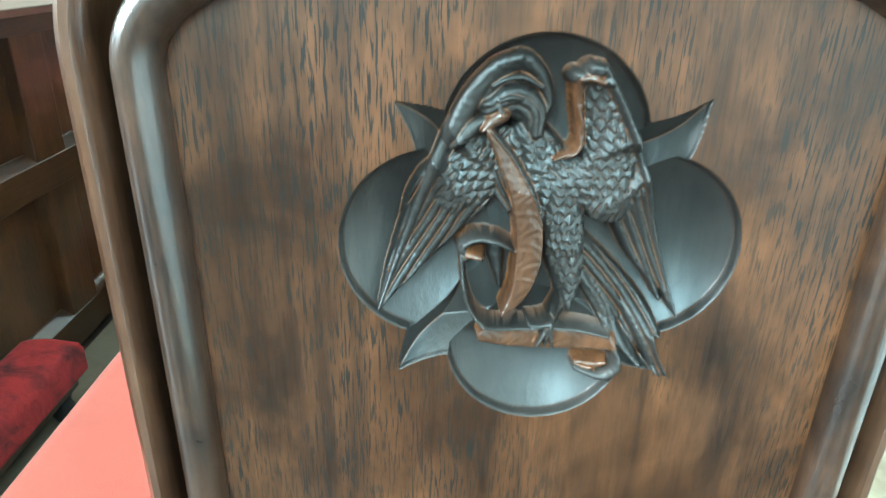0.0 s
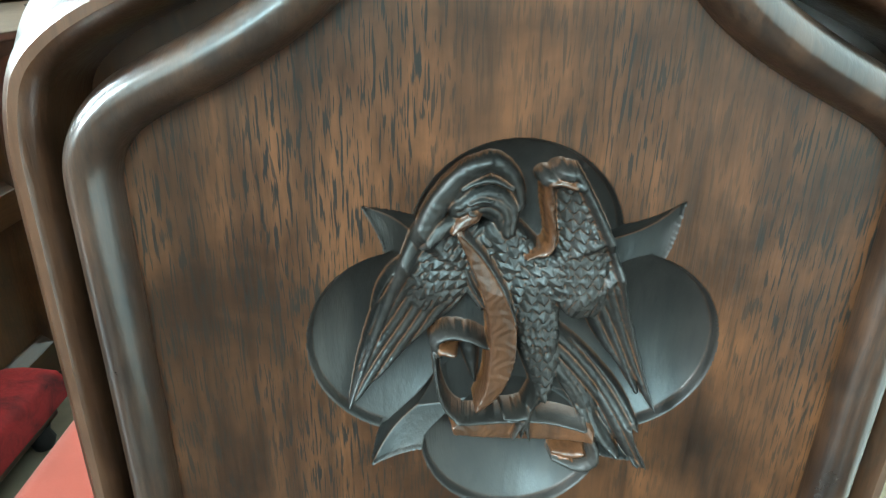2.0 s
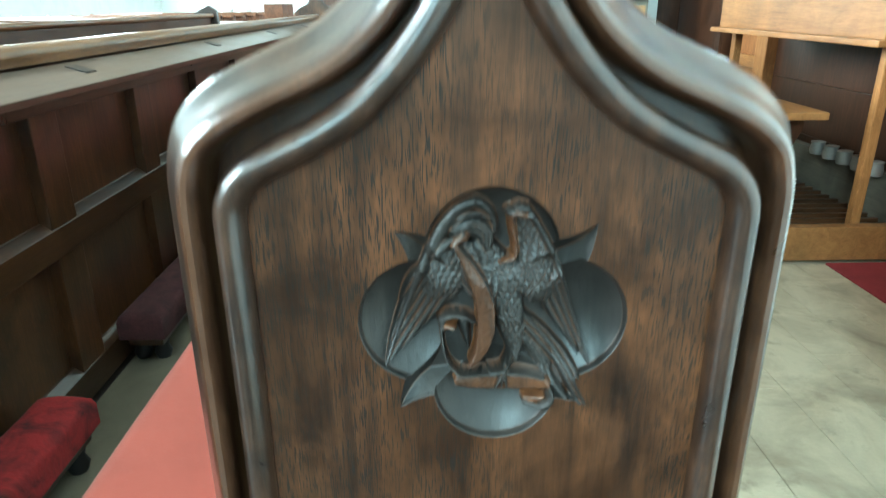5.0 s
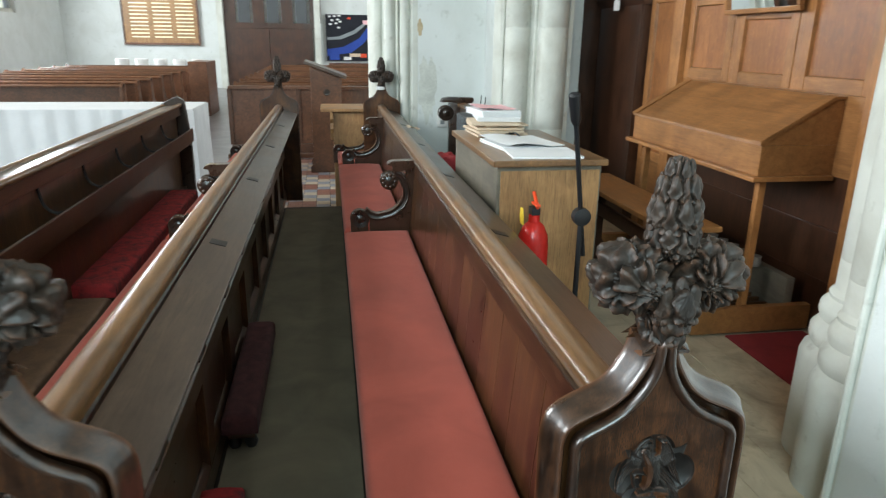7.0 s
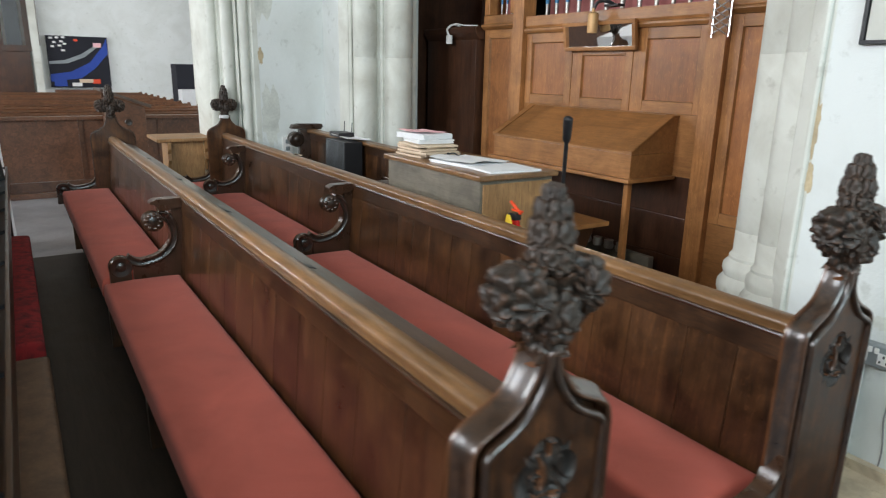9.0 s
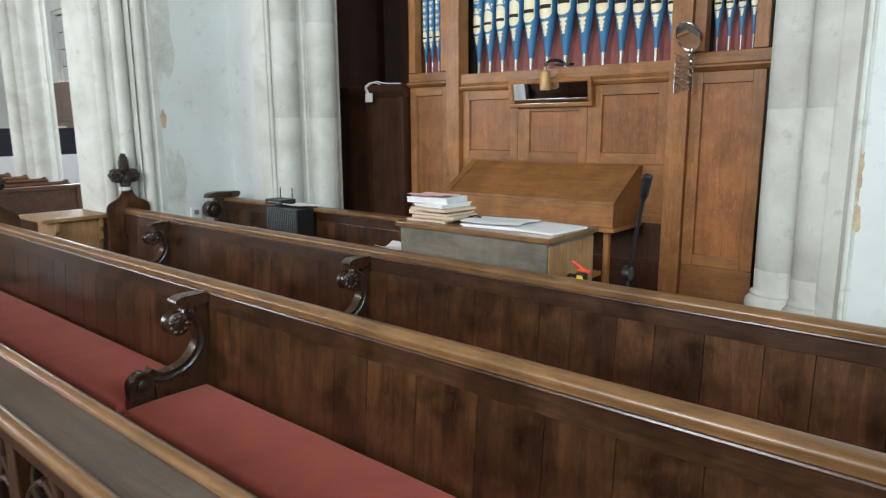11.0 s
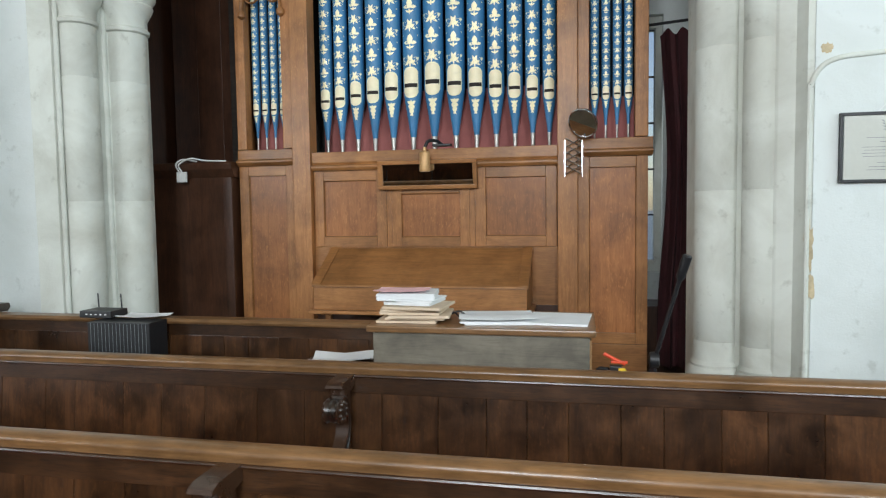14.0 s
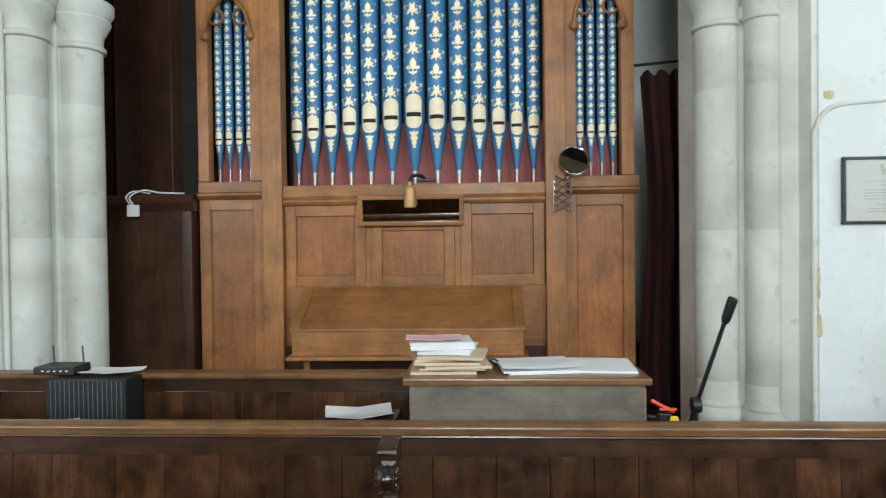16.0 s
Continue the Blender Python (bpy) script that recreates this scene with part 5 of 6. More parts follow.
        prism(bm, [(1.70, 1.0205), (X + 0.007, 1.0205), (X + 0.007, 1.245), (X - 0.05, 1.245)], "y", y0, y1)
        part("cheek", bm, ORGAN_Y, con, "", 0.002)
    bm = bmesh.new()
    prism(bm, [(1.685, 1.022), (1.69, 1.036), (X - 0.045, 1.262), (X + 0.006, 1.262), (X + 0.006, 1.246), (X - 0.045, 1.246), (1.70, 1.022)], "y", 2.385, 3.855)
    part("lid", bm, ORGAN_Y, con, "sloping oak lid with a worn dull top", 0.003)
    for y0, y1 in ((2.385, 2.45), (3.79, 3.855)):
        bm = bmesh.new()
        prism(bm, [(1.684, 1.0365), (1.684, 1.0415), (X - 0.046, 1.268), (X - 0.046, 1.2625)], "y", y0, y1)
        part("lid_clamp", bm, ORGAN_Y, con, "", 0.001)
    block("lid_clamp", ORGAN_Z, con, (1.705, 1.72, 3.70, 3.80, 0.89, 1.0), 0.002)
    block("lip", ORGAN_Y, con, (1.66, X, 2.365, 3.875, 0.84, 0.8648), 0.005)
    for y in (2.47, 3.77):
        block("leg", ORGAN_Z, con, (1.76, 1.80, y - 0.02, y + 0.02, 0.0, 0.84), 0.005)
    # pedals, behind the bench
    block("pedal_frame", ORGAN_Y, root, (1.42, X, 2.35, 2.40, 0.02, 0.16), 0.004)
    block("pedal_frame", ORGAN_Y, root, (1.42, X, 3.80, 3.85, 0.02, 0.16), 0.004)
    block("pedal_frame", DESK_GREY, root, (1.98, 2.03, 2.40, 3.80, 0.02, 0.30), 0.004)
    for i in range(18):
        y = 2.46 + i * 0.074
        block("pedal", PEW_X, root, (1.44, 1.98, y - 0.011, y + 0.011, 0.09, 0.115), 0.003)
    for i in range(5):
        bm = bmesh.new()
        lathe(bm, [(0.03, 0), (0.036, 0.02), (0.03, 0.05), (0.034, 0.06)], (1.93, 2.62 + 0.11 * i, 0.30), "z", 14)
        part("toe_piston", bm, TIN, root, "", 0, True)
    return root


organ()

bm = bmesh.new()
box(bm, 2.06, 3.3, 4.63, 5.5, 0.0, 1.84)
cab = thing("side_cabinet", "dark red-brown oak cupboard with a moulded top", "cabinet")
part("body", bm, CABINET, cab, "", 0.006)
bm = bmesh.new()
prism(bm, [(2.06, 1.80), (2.02, 1.86), (2.01, 1.90), (2.02, 1.915), (3.3, 1.915), (3.3, 1.80)], "y", 4.61, 5.5)
part("cornice", bm, CABINET, cab, "", 0.003)
block("corner_strip", CABINET, cab, (2.045, 2.06, 4.63, 4.70, 0.0, 1.80), 0.003)
bm = bmesh.new()
box(bm, 2.70, 2.745, 4.76, 4.98, 1.916, 4.2)
tagged(part("timber_plank", bm, DARK_FLOOR, None, "", 0.004), "upright brown plank standing before the swell box", "plank")
swell = thing("swell_box", "tall dark timber swell box on the cupboard", "organ box")
for i in range(4):
    y = 4.62 + 0.2325 * i
    block("board", CABINET, swell, (2.75, 2.80, y + 0.001, y + 0.2315, 1.916, 4.2), 0.003)
block("back", CABINET, swell, (2.801, 3.4, 4.625, 5.545, 1.916, 4.2), 0.004)


# ---- things about the organ ----
def desk_cupboard():
    root = thing("music_desk", "worn oak cupboard with a flat top, used for music", "cupboard")
    block("body", DESK_GREY, root, (0.245, 0.70, 2.02, 2.95, 0.0, 1.008), 0.004)
    block("end_panel", DESK_OAK, root, (0.26, 0.69, 2.012, 2.02, 0.02, 0.99), 0.002, "light oak end panel")
    bm = bmesh.new()
    box(bm, 0.225, 0.72, 1.995, 2.975, 1.0085, 1.036)
    part("top", bm, RAIL_WORN, root, "worn brown top with rubbed edges", 0.006)


desk_cupboard()


def low_screen():
    root = thing("back_screen", "low dark oak screen of upright boards with a rail", "screen")
    rng = random.Random(3)
    y = 2.99
    while y < 5.46:
        b = min(y + rng.uniform(0.14, 0.2), 5.50)
        block("board", PEW_Z, root, (0.765, 0.79, y + 0.0008, b - 0.0008, 0.0, 0.86), 0.0015)
        y = b
    block("frieze", PEW_Y, root, (0.758, 0.792, 2.99, 5.50, 0.861, 0.925), 0.003)
    bm = bmesh.new()
    prism(bm, [(0.735, 0.926), (0.73, 0.94), (0.74, 0.955), (0.80, 0.96), (0.825, 0.95), (0.825, 0.926)], "y", 2.985, 5.50)
    part("top_rail", bm, RAIL_WORN, root, "", 0.003)
    bm = bmesh.new()
    box(bm, 0.66, 0.84, 5.50, 5.56, 0.0, 0.955)
    lathe(bm, [(0.010, 5.475), (0.030, 5.48), (0.034, 5.49), (0.060, 5.488), (0.072, 5.496), (0.066, 5.53), (0.072, 5.564), (0.060, 5.572), (0.034, 5.57), (0.010, 5.585)], (0.63, 0, 0.865), "y", 22)
    prism(bm, [(0.58, 0.965), (0.87, 0.955), (0.89, 0.98), (0.88, 1.005), (0.66, 1.01), (0.60, 1.0)], "y", 5.485, 5.575)
    part("end_scroll", bm, CARVED, root, "carved scrolled end", 0.004, True)



low_screen()


def rods(name, paths, r, mat, parent=None, label="", n=8):
    bm = bmesh.new()
    for q in paths:
        tube(bm, q, r, n)
    return part(name, bm, mat, parent, label, 0, True)


def sheet_stack(name, mat, x, y, z, w, d, h, turn, label, parent=None, skew=0.004):
    """A pad or pile of paper, its edges a little uneven."""
    bm = bmesh.new()
    n = max(1, int(h / 0.006))
    rng = random.Random(int(x * 997 + y * 131 + z * 17))
    for i in range(n):
        m = Matrix.Translation((x + rng.uniform(-skew, skew), y + rng.uniform(-skew, skew), 0)) @ Matrix.Rotation(radians(turn + rng.uniform(-1.5, 1.5)), 4, "Z")
        z0, z1 = z + h * i / n, z + h * (i + 0.93) / n
        v = box(bm, -w / 2, w / 2, -d / 2, d / 2, z0, z1)
        for q in v:
            q.co = m @ q.co
    ob = part(name, bm, mat, parent, "" if not parent else label)
    return ob if parent else tagged(ob, label, "papers")


def curled_sheet(name, mat, x, y, z, w, d, turn, lift, label, seed):
    """A loose sheet lying with a wavy curl."""
    bm = bmesh.new()
    n = 12
    m = Matrix.Translation((x, y, z)) @ Matrix.Rotation(radians(turn), 4, "Z")
    rows = []
    for i in range(n + 1):
        rows.append([bm.verts.new(m @ Vector((w * (i / n - 0.5), d * (j / n - 0.5), lift * (0.5 + 0.5 * math.sin(5 * i / n + seed)) * (0.4 + 0.6 * abs(2 * j / n - 1)) + 0.001))) for j in range(n + 1)])
    for a, b in zip(rows, rows[1:]):
        for j in range(n):
            bm.faces.new((a[j], a[j + 1], b[j + 1], b[j]))
    ex = bmesh.ops.extrude_face_region(bm, geom=bm.faces[:])
    bmesh.ops.translate(bm, vec=(0, 0, 0.0012), verts=[g for g in ex["geom"] if isinstance(g, bmesh.types.BMVert)])
    return tagged(part(name, bm, mat, None, "", 0, True), label, "papers")


# books and papers on the cupboard
Z = 1.037
for i in range(6):
    tagged(sheet_stack("music_book", BUFF, 0.42 + 0.018 * math.sin(i * 2.1), 2.79 + 0.028 * math.cos(i * 1.7), Z + 0.0125 * i, 0.24, 0.27, 0.0115, 4 + 11 * math.sin(i * 3.3), "worn buff music book in a pile on the cupboard"), "", "book", "piled music books")
sheet_stack("hymn_book", PAPER, 0.43, 2.80, Z + 0.076, 0.22, 0.22, 0.022, -6, "white paperback lying on a pile of music")
sheet_stack("ring_binder", PAPER, 0.42, 2.83, Z + 0.0985, 0.21, 0.26, 0.030, 8, "thick white book lying on a pile of music")
curled_sheet("pink_leaflet", PINK, 0.42, 2.86, Z + 0.1295, 0.18, 0.24, 5, 0.010, "pink leaflet on top of a pile of books", 1.0)
sheet_stack("music_folio", PAPER, 0.47, 2.42, Z, 0.30, 0.30, 0.012, 8, "loose white music folio lying on the cupboard", None, 0.02)
curled_sheet("open_score", PAPER, 0.46, 2.43, Z + 0.013, 0.28, 0.34, 10, 0.016, "printed music sheet lying open", 0.4)
sheet_stack("open_folder", PAPER, 0.47, 2.15, Z, 0.30, 0.27, 0.010, -3, "open white folder on the cupboard", None, 0.006)
rods("spectacles", [curve([(0.50, 2.58, Z + 0.012), (0.48, 2.61, Z + 0.03), (0.46, 2.66, Z + 0.012)], 5), curve([(0.44, 2.60, Z + 0.012), (0.46, 2.63, Z + 0.028), (0.43, 2.67, Z + 0.01)], 5)], 0.004, BLACK)
tagged(bpy.data.objects["spectacles"], "pair of black spectacles beside the music", "spectacles")
bm = bmesh.new()
box(bm, 0.40, 0.68, 3.04, 3.40, 0.0065, 0.80)
tagged(part("music_box", bm, CABINET, None, "", 0.006), "dark wooden music box standing behind the cupboard", "box")
curled_sheet("service_sheet", PAPER, 0.545, 3.21, 0.803, 0.21, 0.30, 12, 0.03, "crumpled white sheet lying on a dark box", 2.0)
bm = bmesh.new()
cushion(bm, 0.25, 0.38, 3.48, 3.72, 0.0065, 0.79)
for v in bm.verts:
    k = 0.018 * noise.noise(v.co * 14) + 0.012 * noise.noise(v.co * 31)
    v.co += Vector((k, -k, k))
tagged(part("cloth_bag", bm, RED_CLOTH, None, "", 0, True), "crumpled red cloth bag standing behind the pew", "bag")
curled_sheet("crumpled_leaflet", BUFF, 0.185, 4.36, 0.868, 0.08, 0.12, 8, 0.02, "crumpled cream leaflet on a book board", 0.7)

# receiver, its crate and a paper on the low screen
crate = thing("wire_crate", "black wire-fronted crate standing against the low screen", "crate")
block("body", BLACK, crate, (0.575, 0.728, 4.30, 4.68, 0.0065, 0.955), 0.004)
for i in range(16):
    rods("wire", [[(0.572, 4.32 + 0.0225 * i, 0.02), (0.572, 4.32 + 0.0225 * i, 0.95)]], 0.0010, SOCKET_GREY, crate, "", 5)
rcv = thing("radio_receiver", "black radio microphone receiver with two aerials", "receiver")
block("case", BLACK, rcv, (0.66, 0.80, 4.60, 4.80, 0.962, 1.0), 0.004)
for y in (4.63, 4.78):
    rods("aerial", [[(0.79, y, 1.0), (0.80, y + 0.012, 1.08)]], 0.004, BLACK, rcv)
for i in range(5):
    block("lamp", WHITE_PLASTIC, rcv, (0.658, 0.66, 4.63 + 0.03 * i, 4.64 + 0.03 * i, 0.978, 0.984), 0)
curled_sheet("notice_sheet", PAPER, 0.74, 4.45, 0.963, 0.16, 0.26, 4, 0.012, "white sheet of paper beside the receiver", 1.5)

# microphone on a stand
mic = thing("microphone_stand", "black microphone on a boom stand by the cupboard", "microphone")
rods("pole", [[(0.513, 1.74, 0.03), (0.513, 1.74, 0.87)]], 0.011, BLACK, mic)
bm = bmesh.new()
lathe(bm, [(0.02, -0.022), (0.034, -0.018), (0.036, 0.0), (0.034, 0.018), (0.02, 0.022)], (0.513, 1.74, 0.862), "y", 18)
part("clamp", bm, BLACK, mic, "", 0, True)
rods("boom", [[(0.55, 1.782, 0.69), (0.513, 1.74, 0.857), (0.43, 1.646, 1.23)]], 0.0095, BLACK, mic)
bm = bmesh.new()
tube(bm, [(0.43, 1.646, 1.225), (0.427, 1.643, 1.24), (0.415, 1.629, 1.295), (0.407, 1.62, 1.328), (0.406, 1.618, 1.334)], 0.021, 12, [0.6, 0.9, 1.0, 1.0, 0.7])
part("head", bm, BLACK, mic, "black foam microphone head", 0, True)
for a in (0.4, 2.5, 4.6):
    rods("foot", [[(0.513, 1.74, 0.11), (0.513 + 0.2 * math.cos(a), 1.74 + 0.2 * math.sin(a), 0.012)]], 0.009, BLACK, mic)

# fire extinguisher
ext = thing("fire_extinguisher", "red fire extinguisher with a yellow tag beside the cupboard", "fire extinguisher")
bm = bmesh.new()
lathe(bm, [(0.05, 0.0), (0.062, 0.008), (0.064, 0.05), (0.064, 0.70), (0.060, 0.745), (0.042, 0.785), (0.024, 0.80), (0.022, 0.83)], (0.38, 1.91, 0.0), "z", 24)
part("cylinder", bm, RED_PAINT, ext, "", 0, True)
block("valve", BLACK, ext, (0.362, 0.398, 1.885, 1.935, 0.831, 0.862), 0.004)
block("lever", ORANGE, ext, (0.37, 0.39, 1.86, 1.93, 0.872, 0.882), 0.003)
bm = bmesh.new()
tube(bm, [(0.38, 1.87, 0.868), (0.385, 1.91, 0.885), (0.39, 1.96, 0.91)], 0.008, 8)
part("handle", bm, ORANGE, ext, "", 0, True)
bm = bmesh.new()
prism(bm, [(1.86, 0.80), (1.90, 0.80), (1.91, 0.83), (1.90, 0.865), (1.875, 0.865), (1.86, 0.83)], "x", 0.318, 0.322)
part("tag", bm, YELLOW, ext, "yellow inspection tag")
rods("hose", [curve([(0.38, 1.94, 0.845), (0.40, 1.99, 0.82), (0.42, 1.985, 0.60), (0.41, 1.98, 0.40)], 5)], 0.009, BLACK, ext)

# organ bench
bench = thing("organ_bench", "plain oak organ bench with solid ends and a worn seat", "bench")
bm = bmesh.new()
box(bm, 1.24, 1.55, 2.39, 3.86, 0.575, 0.605)
part("seat", bm, ORGAN_Y, bench, "", 0.006)
for y in (2.50, 3.70):
    bm = bmesh.new()
    prism(bm, [(1.28, 0.0), (1.28, 0.10), (1.32, 0.16), (1.32, 0.42), (1.27, 0.52), (1.27, 0.574), (1.52, 0.574), (1.52, 0.52), (1.47, 0.42), (1.47, 0.16), (1.51, 0.10), (1.51, 0.0)], "y", y, y + 0.045)
    part("end", bm, CABINET, bench, "", 0.004)
block("stretcher", CABINET, bench, (1.385, 1.41, 2.545, 3.70, 0.36, 0.45), 0.003)

# mirror, lamp and shaving mirror on the organ
mir = thing("organ_mirror", "long mirror in an oak frame above the key desk", "mirror", at=(2.088, 3.12, 1.69))
mir.rotation_euler = (0, radians(-9), 0)
block("glass", MIRROR, mir, (-0.012, -0.006, -0.33, 0.335, 0.015, 0.175), 0)
for d in ((-0.03, 0.0, -0.355, 0.36, 0.172, 0.20), (-0.03, 0.0, -0.355, 0.36, -0.005, 0.022), (-0.03, 0.0, -0.355, -0.325, 0.0225, 0.1715), (-0.03, 0.0, 0.33, 0.36, 0.0225, 0.1715)):
    block("frame_bar", ORGAN_Y, mir, d, 0.005)
lamp = thing("organ_lamp", "small brass reading lamp with a cylinder shade", "lamp")
bm = bmesh.new()
lathe(bm, [(0.036, 1.80), (0.038, 1.81), (0.038, 1.925), (0.034, 1.935), (0.012, 1.945), (0.012, 1.97)], (1.99, 3.12, 0), "z", 20)
part("shade", bm, BRASS, lamp, "", 0, True)
rods("bracket", [curve([(1.99, 3.12, 1.965), (2.01, 3.10, 2.01), (2.05, 3.05, 2.015), (2.10, 3.02, 1.99)], 5)], 0.012, BLACK, lamp)
block("mount", BLACK, lamp, (2.05, 2.12, 2.95, 3.08, 1.98, 1.995), 0.002)
shave = thing("shaving_mirror", "round chrome mirror on a folding bracket", "mirror")
bm = bmesh.new()
lathe(bm, [(0.0, -0.006), (0.094, -0.006), (0.094, -0.002), (0.0, -0.002)], (0, 0, 0), "z", 32)
glass = part("glass", bm, MIRROR, shave)
bm = bmesh.new()
s = [(0.006 * math.cos(a), 0.009 * math.sin(a)) for a in np.linspace(0, 2 * math.pi, 9)[:-1]]
sweep(bm, [(0.096 * math.cos(a), 0.096 * math.sin(a), 0) for a in np.linspace(0, 2 * math.pi, 33)[:-1]], s, True, Vector((0, 0, 1)))
rim = part("rim", bm, CHROME, shave, "", 0, True)
bm = bmesh.new()
lathe(bm, [(0.0, 0.0), (0.09, 0.0), (0.07, 0.02), (0.0, 0.026)], (0, 0, 0), "z", 24)
back = part("back", bm, CHROME, shave, "", 0, True)
m = look((1.93, 2.045, 2.085), (0.9, 2.55, 1.45))
for o in (glass, rim, back):
    o.matrix_local = m
for y in (2.05, 2.165):
    block("bracket_bar", CHROME, shave, (2.045, 2.062, y - 0.004, y + 0.004, 1.745, 1.99), 0.002)
for i in range(5):
    z = 1.77 + 0.045 * i
    rods("bracket_link", [[(2.04, 2.055, z + 0.05), (2.03, 2.16, z - 0.01)]], 0.0045, CHROME, shave)
    rods("bracket_link", [[(2.035, 2.055, z - 0.01), (2.025, 2.16, z + 0.05)]], 0.0045, CHROME, shave)
rods("bracket_arm", [[(2.035, 2.06, 1.97), (1.95, 2.045, 2.00)]], 0.006, CHROME, shave)

# wall switch with its cables on the cupboard
sw = thing("cable_switch", "white switch box hanging on looped white cables", "switch")
block("box", WHITE_PLASTIC, sw, (1.985, 2.007, 4.97, 5.05, 1.765, 1.845), 0.004)
rods("cable", [curve([(1.995, 5.01, 1.845), (1.99, 5.03, 1.90), (2.02, 4.95, 1.945), (2.06, 4.85, 1.93), (2.10, 4.70, 1.925)], 6), curve([(1.995, 5.03, 1.845), (2.0, 5.06, 1.90), (2.03, 5.02, 1.94), (2.06, 4.92, 1.925)], 6)], 0.006, WHITE_PLASTIC, sw)

# curtain on its rod beside the organ
cur = thing("curtain", "dark maroon curtain hanging on an iron rod", "curtain")
bm = bmesh.new()
nu, nv = 90, 24
rows = []
for j in range(nv + 1):
    z = 0.40 + (2.76 - 0.40) * j / nv
    row = []
    for i in range(nu + 1):
        u = i / nu
        flare = 1 + 0.06 * math.sin(z * 2.1)
        a = 0.05 * math.sin(2 * math.pi * 6.5 * u + 0.5 * math.sin(z * 1.7)) + 0.018 * math.sin(2 * math.pi * 15 * u + z)
        droop = 0.05 * (0.5 + 0.5 * math.cos(2 * math.pi * 6.5 * u)) * (1 if j == nv else 0)
        row.append(bm.verts.new((2.36 + a * (0.55 + 0.45 * (1 - j / nv)) - 0.10 * u, 1.50 - 0.62 * u * flare + 0.03 * math.sin(z * 2.6) * (1 - u), z - droop)))
    rows.append(row)
for a, b in zip(rows, rows[1:]):
    for i in range(nu):
        bm.faces.new((a[i], a[i + 1], b[i + 1], b[i]))
ex = bmesh.ops.extrude_face_region(bm, geom=bm.faces[:])
bmesh.ops.translate(bm, vec=(0.004, 0, 0), verts=[g for g in ex["geom"] if isinstance(g, bmesh.types.BMVert)])
part("cloth", bm, CURTAIN, cur, "", 0, True)
rods("rod", [[(2.42, 1.66, 2.80), (2.22, 0.62, 2.83)]], 0.010, BLACK, cur)
bm = bmesh.new()
box(bm, 2.9, 3.3, 1.05, 1.6, 0.0, 0.75)
tagged(part("dark_cabinet", bm, CABINET, None, "", 0.006), "dark cupboard standing behind the curtain", "cabinet")

# right wall: bead of a blind arch, certificate, socket and its pipe
bead = curve([(1.098, 0.955, 0.0), (1.098, 0.955, 1.0), (1.098, 0.955, 2.02), (1.098, 0.948, 2.12), (1.098, 0.91, 2.20), (1.098, 0.84, 2.245), (1.098, 0.70, 2.262), (1.098, 0.30, 2.275), (1.098, -1.2, 2.28)], 6)
rods("trim", [bead], 0.013, STONE)
tagged(bpy.data.objects["trim"], "thin plaster bead round a shallow arched panel", "moulding", "", "structure")
pic = thing("certificate", "framed certificate with a crest hanging on the wall", "picture")
block("sheet", CARD, pic, (1.085, 1.090, 0.375, 0.80, 1.655, 1.965), 0)
for d in ((1.078, 1.098, 0.36, 0.82, 1.64, 1.655), (1.078, 1.098, 0.36, 0.82, 1.965, 1.98), (1.078, 1.098, 0.36, 0.375, 1.655, 1.965), (1.078, 1.098, 0.805, 0.82, 1.655, 1.965)):
    block("frame_bar", BLACK, pic, d, 0.002)
for i, (w, z) in enumerate(((0.22, 1.855), (0.10, 1.835), (0.26, 1.810), (0.24, 1.795), (0.26, 1.780), (0.25, 1.765), (0.12, 1.735), (0.20, 1.715), (0.22, 1.70))):
    block("line_of_writing", INK, pic, (1.0835, 1.085, 0.59 - w / 2, 0.59 + w / 2, z, z + 0.0022), 0)
bm = bmesh.new()
prism(bm, [(0.572, 1.905), (0.59, 1.875), (0.608, 1.905), (0.608, 1.925), (0.572, 1.925)], "x", 1.0835, 1.085)
for s in (-1, 1):
    for k in range(4):
        prism(bm, [(0.59 + s * (0.022 + 0.004 * k), 1.888 + 0.014 * k), (0.59 + s * (0.040 + 0.003 * k), 1.896 + 0.015 * k), (0.59 + s * (0.024 + 0.004 * k), 1.898 + 0.014 * k)], "x", 1.0835, 1.085)
prism(bm, [(0.578, 1.929), (0.602, 1.929), (0.606, 1.943), (0.59, 1.955), (0.574, 1.943)], "x", 1.0835, 1.085)
part("crest", bm, INK, pic)
rods("cord", [[(1.09, 0.65, 1.98), (1.09, 0.59, 2.05)], [(1.09, 0.53, 1.98), (1.09, 0.59, 2.05)]], 0.0015, WHITE_PLASTIC, pic)
sock = thing("socket", "grey metal double wall socket on a white pipe", "socket")
block("box", SOCKET_GREY, sock, (1.055, 1.099, 0.475, 0.635, 0.455, 0.545), 0.006)
for y in (0.515, 0.595):
    block("face", WHITE_PLASTIC, sock, (1.052, 1.055, y - 0.022, y + 0.022, 0.472, 0.518), 0.001)
    for dy, dz in ((0, 0.034), (-0.012, 0.012), (0.012, 0.012)):
        block("slot", BLACK, sock, (1.0505, 1.0522, y + dy - 0.003, y + dy + 0.003, 0.472 + dz - 0.005, 0.472 + dz + 0.005), 0)
for y in (0.543, 0.567):
    block("rocker", WHITE_PLASTIC, sock, (1.049, 1.055, y - 0.008, y + 0.008, 0.512, 0.535), 0.002)
rods("pipe", [[(1.082, 0.60, 0.0), (1.082, 0.60, 0.455)]], 0.016, PLASTER, sock)
